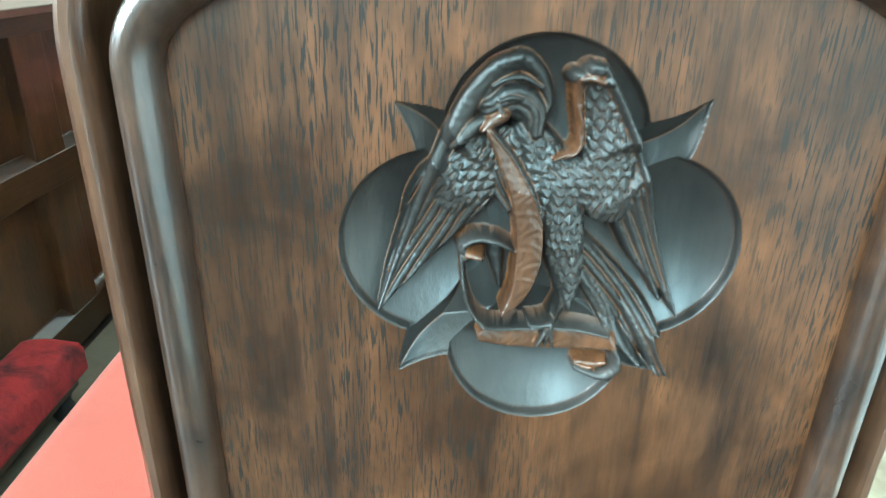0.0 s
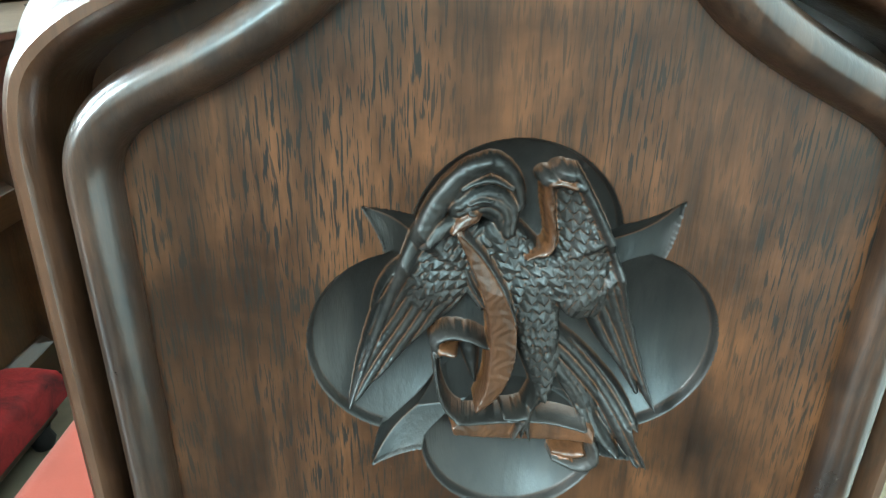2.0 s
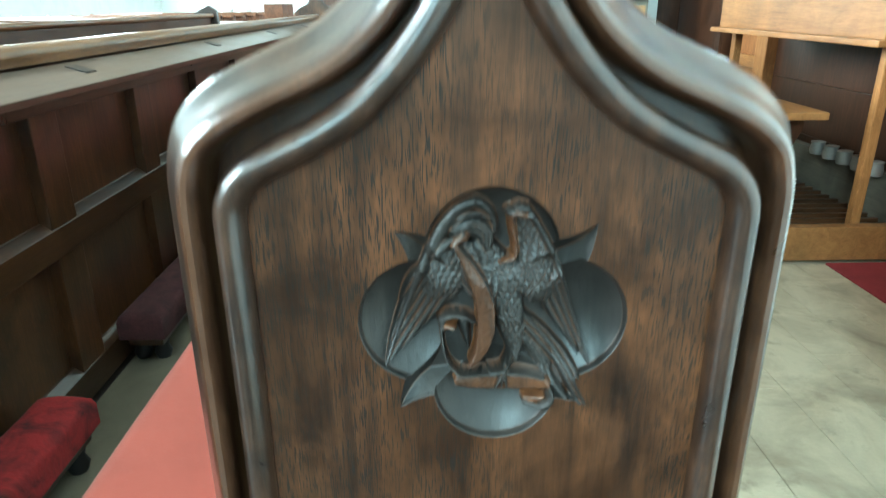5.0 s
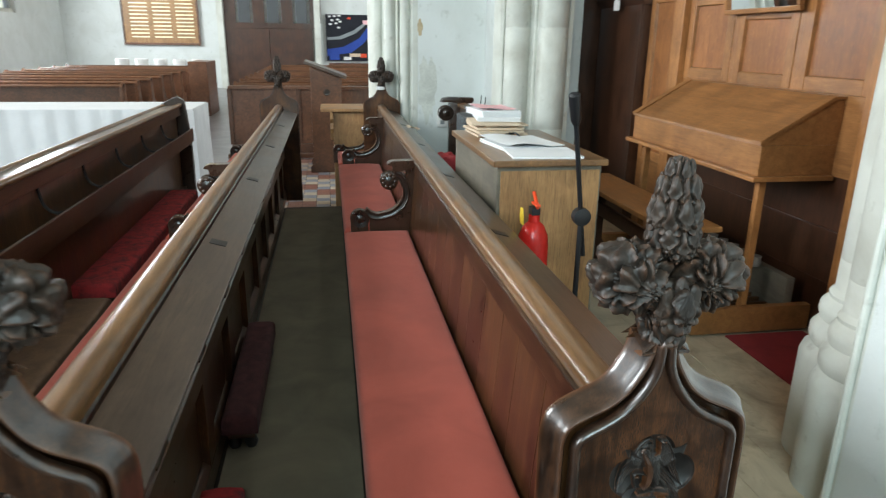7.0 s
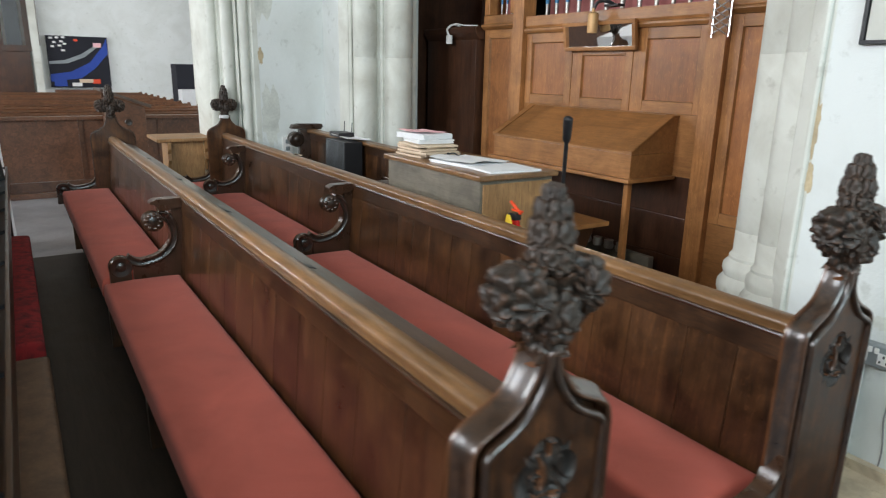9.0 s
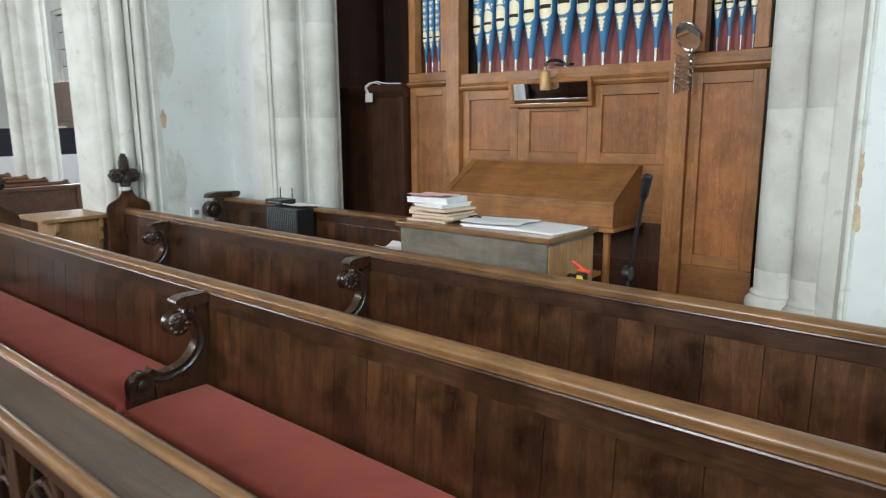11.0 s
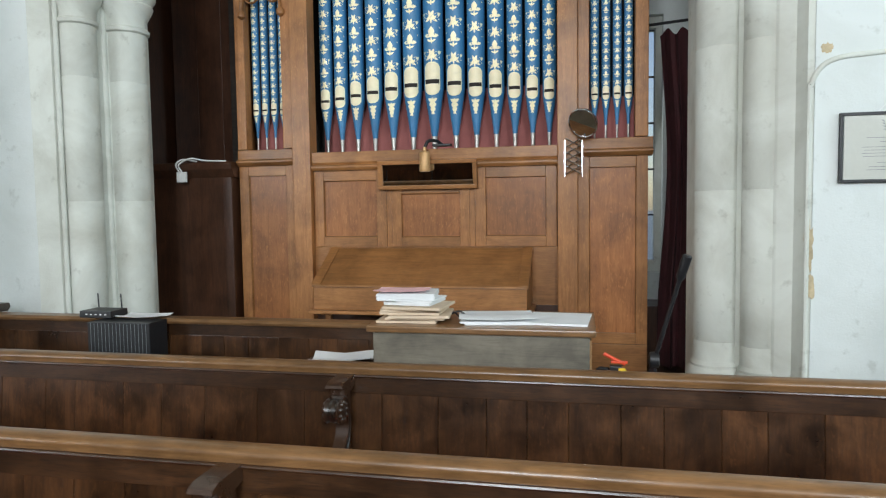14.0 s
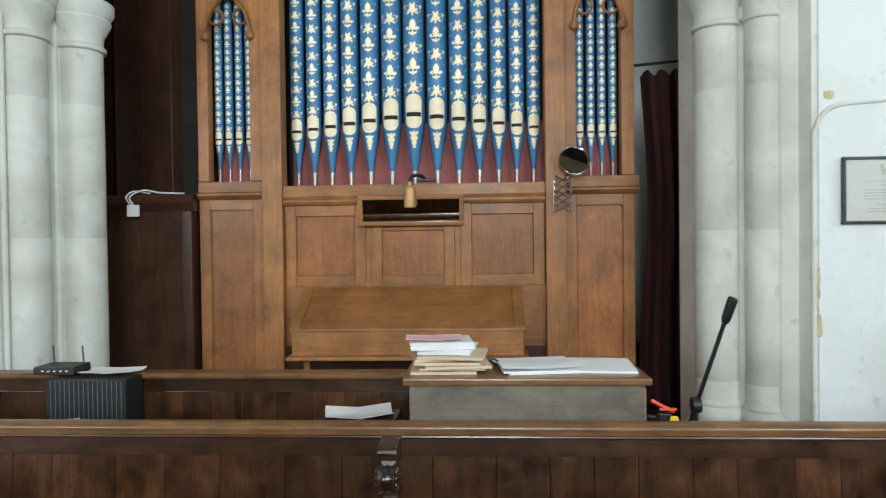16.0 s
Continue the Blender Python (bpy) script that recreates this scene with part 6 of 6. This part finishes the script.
rods("crack", [curve([(1.0995, 0.49, 0.455), (1.0995, 0.485, 0.36), (1.0995, 0.49, 0.25), (1.0995, 0.475, 0.12), (1.0995, 0.48, 0.0)], 5)], 0.003, INK, sock, "dark cable running down a crack")
slab("baseboard", PALE_FLOOR, (1.06, 1.099, -4.4, 0.94, -0.004, 0.05), "narrow worn timber skirting", "skirting", 0.004)
sock2 = thing("socket", "white double wall socket behind the screen", "socket")
block("box", WHITE_PLASTIC, sock2, (0.60, 0.70, 5.815, 5.839, 0.70, 0.86), 0.004)
for z in (0.745, 0.815):
    block("face", SOCKET_GREY, sock2, (0.63, 0.67, 5.812, 5.815, z - 0.02, z + 0.02), 0)

bm = bmesh.new()
lathe(bm, [(0.036, 1.050), (0.044, 1.054), (0.046, 1.066), (0.043, 1.078), (0.036, 1.082)], (0.058, 5.832, 0), "z", 20)
part("cord_tie", bm, CLOTH, bpy.data.objects["choir_pew"], "white cord tied round the finial's neck", 0, True)

# floors
rng = random.Random(11)
boards = slab("floor_organ", BLACK_VOID, (0.26, 2.4, 0.20, 5.50, -0.0035, 0.0), "pale worn floorboards beside the organ", "floor")
x = 0.27
while x < 2.38:
    w = rng.uniform(0.15, 0.2)
    y = 0.2
    while y < 5.4:
        l = min(rng.uniform(1.2, 2.4), 5.5 - y)
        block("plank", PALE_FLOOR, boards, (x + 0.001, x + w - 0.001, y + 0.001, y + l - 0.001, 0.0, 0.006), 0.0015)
        y += l
    x += w
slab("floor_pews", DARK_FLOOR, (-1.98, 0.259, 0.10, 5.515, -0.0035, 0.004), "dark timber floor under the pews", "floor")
slab("carpet", CARPET, (1.62, 2.08, 1.66, 2.34, 0.0065, 0.014), "square of red carpet beside the organ", "carpet", 0.002)
slab("matting_pews", MATTING, (-0.86, -0.36, 0.30, 5.45, 0.0045, 0.010), "strip of drab beige matting between pews", "matting", 0.002)


def kneeler(x0, x1, y0, y1, h, mat, label):
    root = thing("kneeler", label, "kneeler", "kneelers")
    bm = bmesh.new()
    cushion(bm, x0, x1, y0, y1, h - 0.075, h)
    part("pad", bm, mat, root, "", 0, True)
    block("rail", PEW_Y, root, (x0 + 0.015, x1 - 0.015, y0 + 0.02, y1 - 0.02, h - 0.105, h - 0.0752), 0.003)
    for x in (x0 + 0.035, x1 - 0.035):
        for y in (y0 + 0.06, y1 - 0.06):
            bm = bmesh.new()
            lathe(bm, [(0.02, 0.0105), (0.026, 0.03), (0.018, 0.05), (0.022, h - 0.1055)], (x, y, 0), "z", 12)
            part("leg", bm, BLACK, root, "", 0, True)


kneeler(-0.865, -0.735, 0.62, 1.22, 0.17, KNEELER, "worn crimson tapestry kneeler on short dark legs")
kneeler(-0.865, -0.735, 1.62, 2.50, 0.17, KNEELER_DARK, "dull maroon tapestry kneeler on short dark legs")
kneeler(-1.84, -1.60, 2.96, 5.35, 0.23, KNEELER, "long worn crimson kneeler below the desk")
kneeler(-1.84, -1.59, 0.62, 2.85, 0.20, KNEELER_BROWN, "long brown leather kneeler below the desk")

# hassock box under the pew
bm = bmesh.new()
box(bm, -0.33, -0.20, 0.42, 0.95, 0.0045, 0.16)
tagged(part("storage_box", bm, WHITE_PLASTIC, None, "", 0.01), "white plastic box pushed under the pew seat", "box")


# ---- the nave ----
def nave_pew(x0, x1, y, z, label, ends=True):
    root = thing("nave_pew", label, "pew", "nave pews")
    bm = bmesh.new()
    prism(bm, [(y, z), (y + 0.03, z), (y + 0.05, z + 0.93), (y + 0.02, z + 0.93)], "x", x0 + 0.05, x1 - 0.05)
    part("back", bm, NAVE_OAK, root, "", 0.003)
    bm = bmesh.new()
    prism(bm, [(y - 0.01, z + 0.93), (y - 0.015, z + 0.955), (y + 0.03, z + 0.98), (y + 0.09, z + 0.97), (y + 0.09, z + 0.93)], "x", x0, x1)
    part("top_rail", bm, NAVE_OAK, root, "", 0.004)
    bm = bmesh.new()
    prism(bm, [(y + 0.08, z + 0.40), (y + 0.42, z + 0.41), (y + 0.42, z + 0.44), (y + 0.08, z + 0.43)], "x", x0 + 0.05, x1 - 0.05)
    part("seat", bm, NAVE_OAK, root, "", 0.003)
    for x in (x0, x1 - 0.05):
        bm = bmesh.new()
        prism(bm, [(y - 0.03, z), (y + 0.44, z), (y + 0.44, z + 0.45), (y + 0.40, z + 0.52), (y + 0.22, z + 0.56), (y + 0.14, z + 0.68), (y + 0.12, z + 0.97), (y + 0.04, z + 1.0), (y - 0.03, z + 0.95)], "x", x, x + 0.05)
        part("end_board", bm, NAVE_OAK, root, "", 0.006)


for i in range(11):
    nave_pew(-1.80, 1.05, 9.62 + 0.72 * i, -0.099, "brown oak nave pew in a block of rows")
slab("pew_platform", NAVE_OAK, (-1.90, 1.10, 9.25, 17.6, -0.1695, -0.10), "low boarded platform under the nave pews", "platform", 0.004)
block_front = thing("oak_screen", "panelled dark oak front of a block of pews", "pew front")
block("panel_board", NAVE_OAK, block_front, (-1.80, 1.03, 9.36, 9.39, -0.0995, 0.81), 0.002)
block("head_rail", NAVE_OAK, block_front, (-1.84, 1.07, 9.30, 9.45, 0.81, 0.855), 0.006)
block("plinth", NAVE_OAK, block_front, (-1.84, 1.07, 9.32, 9.42, -0.0995, 0.03), 0.006)
for x in (-1.86, -0.9, 0.06, 1.02):
    block("stile", NAVE_OAK, block_front, (x, x + 0.06, 9.335, 9.36, 0.03, 0.81), 0.004)
for i in range(10):
    nave_pew(-6.9, -3.5, 10.3 + 0.83 * i, -0.169, "brown oak nave pew with a worn end")

col = thing("nave_column", "whitewashed clustered stone column of the nave", "column", "", "structure")
for dx, dy, r in ((0, 0, 0.25), (0.2, 0, 0.13), (-0.2, 0, 0.13), (0, 0.2, 0.13), (0, -0.2, 0.13)):
    bm = bmesh.new()
    lathe(bm, [(r * 1.25, -0.17), (r * 1.25, 0.1), (r, 0.2), (r, 6.4)], (1.52 + dx, 12.0 + dy, 0), "z", 24)
    part("shaft", bm, STONE, col, "", 0, True)

# west end
door = thing("door_1", "dark panelled oak west doors with glazed upper lights", "door", "", "structure")
block("leaf", CABINET, door, (-2.95, -1.90, 16.93, 16.98, 0.316, 1.75), 0.004)
block("leaf", CABINET, door, (-1.89, -0.84, 16.93, 16.98, 0.316, 1.75), 0.004)
block("transom", CABINET, door, (-2.98, -0.80, 16.90, 16.985, 1.75, 1.88), 0.004)
for i in range(7):
    x = -2.95 + 0.34 * i
    block("upper_panel", OLD_GLASS if i % 2 else CABINET, door, (x, x + 0.28, 16.94, 16.98, 1.88, 3.6), 0.003)
for a in (-3.10, -0.80):
    block("jamb", STONE, door, (a, a + 0.15, 16.80, 16.999, 0.316, 3.7), 0.01)
board = thing("honours_board", "brown oak board with gilt columns of names", "notice board")
block("backing", DESK_OAK, board, (-5.25, -3.58, 16.95, 16.995, 1.38, 2.95), 0.004)
for x0 in (-5.10, -4.58, -4.06):
    for i in range(16):
        block("line_of_writing", GOLD, board, (x0, x0 + 0.40, 16.946, 16.95, 1.50 + 0.085 * i, 1.53 + 0.085 * i), 0)
for d in ((-5.29, -3.54, 16.93, 16.997, 1.33, 1.38), (-5.29, -3.54, 16.93, 16.997, 2.95, 3.0), (-5.29, -5.25, 16.93, 16.997, 1.38, 2.95), (-3.58, -3.54, 16.93, 16.997, 1.38, 2.95)):
    block("frame_bar", NAVE_OAK, board, d, 0.003)
quilt = thing("banner", "black and blue quilted banner with white and orange patches", "banner")
block("cloth", BLACK_CLOTH, quilt, (-0.52, 0.70, 16.93, 17.016, 1.0, 2.11), 0.004)
bm = bmesh.new()
prism(bm, [(-0.51, 1.28), (-0.1, 1.34), (0.3, 1.55), (0.60, 1.92), (0.68, 2.08), (0.69, 1.75), (0.4, 1.42), (0.1, 1.2), (-0.51, 1.12)], "y", 16.924, 16.93)
part("swirl", bm, BLUE_CLOTH, quilt, "deep blue swirl")
bm = bmesh.new()
prism(bm, [(-0.51, 1.50), (-0.15, 1.52), (0.2, 1.66), (0.5, 1.90), (0.48, 1.95), (0.15, 1.73), (-0.2, 1.59), (-0.51, 1.56)], "y", 16.922, 16.93)
part("swirl", bm, SOCKET_GREY, quilt, "pale grey stroke")
for i, (x, z) in enumerate(((-0.46, 2.04), (-0.34, 2.05), (-0.22, 2.06), (-0.40, 1.95), (-0.26, 1.97), (-0.44, 1.86), (-0.30, 1.88), (-0.20, 1.92), (-0.24, 1.78))):
    block("patch", WHITE_PLASTIC, quilt, (x, x + 0.07, 16.924, 16.93, z, z + 0.04), 0.001)
for mat, x0, x1, z0, z1 in ((ORANGE, 0.02, 0.10, 2.0, 2.05), (PINK, 0.40, 0.56, 1.88, 1.98), (ORANGE, 0.32, 0.48, 1.08, 1.18), (BUFF, 0.05, 0.34, 1.10, 1.18), (BLUE_CLOTH, -0.45, -0.2, 1.02, 1.25), (WHITE_PLASTIC, -0.1, 0.1, 1.02, 1.1)):
    block("patch", mat, quilt, (x0, x1, 16.921, 16.93, z0, z1), 0.006)
# added dark boards that bring down the brightness of the far nave corner
panelling = thing("dark_filler_boards", "dark boards added on the aisle wall to darken the far corner", "panelling")
y = 15.6
while y < 23.6:
    block("board", NAVE_OAK, panelling, (4.955, 4.999, y, y + 0.48, 1.72, 2.75), 0.004)
    block("lower_board", NAVE_OAK, panelling, (4.955, 4.999, y, y + 0.48, 0.95, 1.715) if y < 19.5 else (4.975, 4.999, y, y + 0.48, 1.60, 1.715), 0.004)
    y += 0.485
# these three hang on the far west wall: drawn to size here and set back along the nave
for o in (door, board, quilt):
    o.scale = (1.394, 1.394, 1.394)
    o.location = (0.257, 0.298, -0.609)
for i in range(5):
    bm = bmesh.new()
    lathe(bm, [(0.165, 0.54), (0.17, 0.56), (0.18, 0.92), (0.14, 0.93)], (-6.0 + 0.5 * i, 19.4, 0), "z", 14)
    tagged(part("white_drum", bm, WHITE_PLASTIC, None, "", 0, True), "white drum standing on a far table", "container", "white drums")
bm = bmesh.new()
box(bm, -6.4, -3.6, 19.15, 19.7, -0.169, 0.5395)
tagged(part("side_table", bm, NAVE_OAK, None, "", 0.01), "dark table at the back of the nave", "table")
bm = bmesh.new()
box(bm, -0.4, 1.1, 23.2, 23.8, -0.169, 0.72)
tagged(part("side_table", bm, NAVE_OAK, None, "", 0.01), "dark table under the banner", "table")
bm = bmesh.new()
box(bm, -3.45, -3.05, 15.0, 16.2, -0.169, 1.0)
tagged(part("dark_screen", bm, NAVE_OAK, None, "", 0.01), "dark panelled screen beside the doors", "screen")
bm = bmesh.new()
box(bm, 1.75, 4.2, 16.3, 16.9, -0.169, 1.55)
tagged(part("tall_cupboard", bm, BLACK_CLOTH, None, "", 0.01), "dark cupboard against the far wall", "cupboard")
bm = bmesh.new()
box(bm, 1.75, 4.2, 15.9, 16.29, -0.169, 0.98)
tagged(part("white_counter", bm, CLOTH, None, "", 0.02), "white-covered counter before a dark cupboard", "counter")


def covered_table():
    """A long table under a white cloth that falls to the floor in folds."""
    root = thing("covered_table", "long table under a white cloth with loose papers", "table")
    bm = bmesh.new()
    box(bm, -4.4, -1.74, 6.22, 7.02, 0.80, 0.838)
    part("top", bm, CLOTH, root, "", 0.012)
    for xs, ys in ((np.linspace(-4.4, -1.73, 120), None), (None, np.linspace(6.21, 7.03, 40))):
        bm = bmesh.new()
        prev = None
        for q in (xs if xs is not None else ys):
            f = 0.018 * math.sin(q * 31) + 0.012 * math.sin(q * 13 + 1)
            lo = (q, 6.20 + f, -0.169) if xs is not None else (-1.725 + f, q, -0.169)
            hi = (q, 6.212, 0.83) if xs is not None else (-1.735, q, 0.83)
            row = [bm.verts.new(lo), bm.verts.new(hi)]
            if prev:
                bm.faces.new((prev[0], row[0], row[1], prev[1]))
            prev = row
        ex = bmesh.ops.extrude_face_region(bm, geom=bm.faces[:])
        bmesh.ops.translate(bm, vec=(0, 0.003, 0) if xs is not None else (0.003, 0, 0), verts=[g for g in ex["geom"] if isinstance(g, bmesh.types.BMVert)])
        part("drop", bm, CLOTH, root, "", 0, True)


covered_table()
stool = thing("side_table", "light oak side table with shaped brackets by the pew end", "table")
block("top", DESK_OAK, stool, (-0.52, -0.02, 5.98, 6.52, 0.83, 0.86), 0.006)
block("body", DESK_OAK, stool, (-0.40, -0.10, 6.04, 6.46, -0.169, 0.829), 0.004)
for x in (-0.43, -0.10):
    bm = bmesh.new()
    prism(bm, [(5.99, 0.829), (6.04, 0.829), (6.04, 0.55), (6.03, 0.62), (6.0, 0.66), (6.02, 0.72), (5.99, 0.76)], "x", x, x + 0.03)
    part("bracket", bm, DESK_OAK, stool, "", 0.003)
pd = thing("prayer_desk", "dark oak prayer desk with shaped sides and a sloping book top", "desk")
bm = bmesh.new()
prism(bm, [(-0.735, 1.215), (-0.72, 1.245), (-0.20, 1.058), (-0.215, 1.022)], "y", 8.02, 8.76)
part("top", bm, BOOK_BOARD, pd, "sloping top of dull grey-brown oak", 0.005)
for y in (8.08, 8.66):
    bm = bmesh.new()
    prism(bm, [(-0.70, -0.169), (-0.25, -0.169), (-0.25, -0.09), (-0.29, -0.05), (-0.30, 0.28), (-0.27, 0.34), (-0.30, 0.40), (-0.27, 0.50), (-0.27, 1.03), (-0.66, 1.175), (-0.66, -0.05), (-0.70, -0.09)], "y", y, y + 0.045)
    part("side", bm, NAVE_OAK, pd, "", 0.006)
    bm = bmesh.new()
    lathe(bm, [(0.012, y - 0.004), (0.034, y - 0.007), (0.044, y - 0.001), (0.044, y + 0.046), (0.012, y + 0.049)], (-0.46, 0, 0.86), "y", 10)
    part("roundel", bm, CARVED, pd, "", 0, True)
block("front", NAVE_OAK, pd, (-0.655, -0.625, 8.125, 8.66, -0.12, 1.12), 0.004)
block("shelf", NAVE_OAK, pd, (-0.625, -0.30, 8.125, 8.66, 0.62, 0.645), 0.004)
bm = bmesh.new()
cushion(bm, -0.62, -0.28, 8.62, 8.95, 0.20, 0.30)
tagged(part("hassock", bm, MAGENTA, None, "", 0, True), "bright magenta hassock by the prayer desk", "hassock")
bpy.data.objects["hassock"].location.z = -0.369


# ---- windows ----
def window(name, axis, at, u0, u1, z0, z1, lights, label):
    root = thing(name, label, "window", "", "structure")

    def put(nm, a, b, c, d, t0, t1, mat):
        bm = bmesh.new()
        box(bm, *((at + t0, at + t1, a, b) if axis == "y" else (a, b, at + t0, at + t1)), c, d)
        return part(nm, bm, mat, root, "", 0.004 if mat is STONE else 0)
    w = (u1 - u0) / lights
    for i in range(lights + 1):
        u = u0 + w * i
        put("mullion", max(u0, u - 0.06), min(u1, u + 0.06), z0, z1, -0.06, 0.06, STONE)
    for z in (z0, z1 - 0.1):
        put("sill" if z == z0 else "head", u0, u1, z, z + 0.1, -0.075, 0.075, STONE)
    for i in range(lights):
        a, b = u0 + w * i + 0.06, u0 + w * (i + 1) - 0.06
        n = 5
        for k in range(n):
            c, d = z0 + 0.1 + (z1 - z0 - 0.2) * k / n, z0 + 0.1 + (z1 - z0 - 0.2) * (k + 1) / n
            g = put("pane", a, b, c + 0.008, d - 0.008, -0.004, 0.004, GLASS)
            g.visible_shadow = False
            put("bar", a, b, d - 0.008, d + 0.008, -0.010, 0.010, BLACK)


window("window_1", "x", -4.65, -2.9, -0.3, 2.2, 5.5, 3, "tall stone east window with three lights")
window("window_2", "y", -6.65, -2.35, -0.85, 2.3, 4.9, 2, "tall stone window with two lights")
window("window_3", "y", -6.65, 1.85, 3.35, 2.3, 4.9, 2, "tall stone window with two lights")
window("window_4", "y", -9.15, 8.3, 10.7, 2.1, 4.7, 3, "wide nave window with three lights")
window("window_5", "y", -9.15, 12.3, 14.7, 2.1, 4.7, 3, "wide nave window with three lights")
window("window_6", "y", 5.15, 8.1, 10.3, 2.2, 4.6, 3, "wide nave window with three lights")
window("window_7", "y", 5.15, 12.1, 14.3, 2.2, 4.6, 3, "wide nave window with three lights")
window("window_9", "y", -9.15, 18.3, 20.7, 2.1, 4.7, 3, "wide nave window with three lights")
window("window_10", "y", 5.15, 18.1, 20.3, 2.2, 4.6, 3, "wide nave window with three lights")
window("window_8", "y", 3.75, 1.36, 1.63, 0.95, 3.2, 1, "narrow window in the organ chamber")
ground = slab("ground", FLAGS, (-300, 300, -300, 300, -1.0, -0.6), "grass and gravel ground outside the church", "ground")


# ---- small tiles of the aisle ----
aisle = slab("floor_tiles", BLACK_VOID, (-1.20, -0.02, 5.56, 9.2, -0.1699, -0.1665), "worn patterned tile aisle in grey, buff and red", "floor")
TILE_MATS = (plain("grey_blue_tile", (0.20, 0.22, 0.26), 0.35), plain("buff_tile", (0.46, 0.38, 0.28), 0.4), plain("red_tile", (0.22, 0.09, 0.06), 0.4))
tile_meshes = []
for m in TILE_MATS:
    bm = bmesh.new()
    box(bm, -0.0715, 0.0715, -0.0715, 0.0715, -0.001, 0.003)
    finish(bm, 0.002, False, 1)
    tile_meshes.append(mesh_of("tile", bm, m))
for i in range(8):
    for j in range(24):
        o = new("tile", tile_meshes[(i + j) % 2 if (i // 2 + j // 2) % 3 else 2])
        o.parent = aisle
        o.location = (-1.12 + 0.147 * i, 5.65 + 0.147 * j, -0.1655)


# ---- flaked and stained patches on the walls ----
BARE = plain("bare_tan_plaster", (0.52, 0.42, 0.27), 0.9, 0, 70, 0.25, 0.5, 9.0)
DAMP = plain("damp_grey_render", (0.60, 0.62, 0.57), 0.85, 0, 50, 0.2, 0.4, 5.0)


def patch(mat, axis, at, cu, cz, ru, rz, seed, label):
    """An uneven flake a millimetre or so proud of the wall."""
    bm = bmesh.new()
    rng = random.Random(seed)
    pts = []
    for i in range(26):
        a = 2 * math.pi * i / 26
        k = 0.62 + 0.38 * rng.random()
        pts.append((cu + ru * k * math.cos(a), cz + rz * k * math.sin(a)))
    prism(bm, pts, axis, at, at + 0.0018)
    ob = part("plaster_patch", bm, mat)
    return tagged(ob, label, "plaster", "", "structure")


patch(BARE, "x", 1.0985, 1.0 - 0.055, 1.33, 0.028, 0.15, 1, "flake of bare tan plaster on the wall edge")
patch(BARE, "x", 1.0985, 0.93, 1.12, 0.02, 0.08, 2, "flake of bare tan plaster on the wall edge")
patch(BARE, "x", 1.0985, 0.88, 2.30, 0.035, 0.03, 3, "flake of bare tan plaster on the wall")
patch(DAMP, "y", 5.8385, 0.47, 2.45, 0.12, 0.65, 4, "grey damp patch beside the stone jamb")
patch(DAMP, "y", 5.8385, 0.50, 1.05, 0.11, 0.35, 5, "grey damp patch beside the stone jamb")
patch(BARE, "y", 5.8380, 0.43, 1.62, 0.03, 0.09, 6, "flake of bare plaster beside the stone jamb")
patch(DAMP, "x", 1.0985, 0.56, 0.62, 0.06, 0.035, 7, "grey smudge on the wall above the socket")
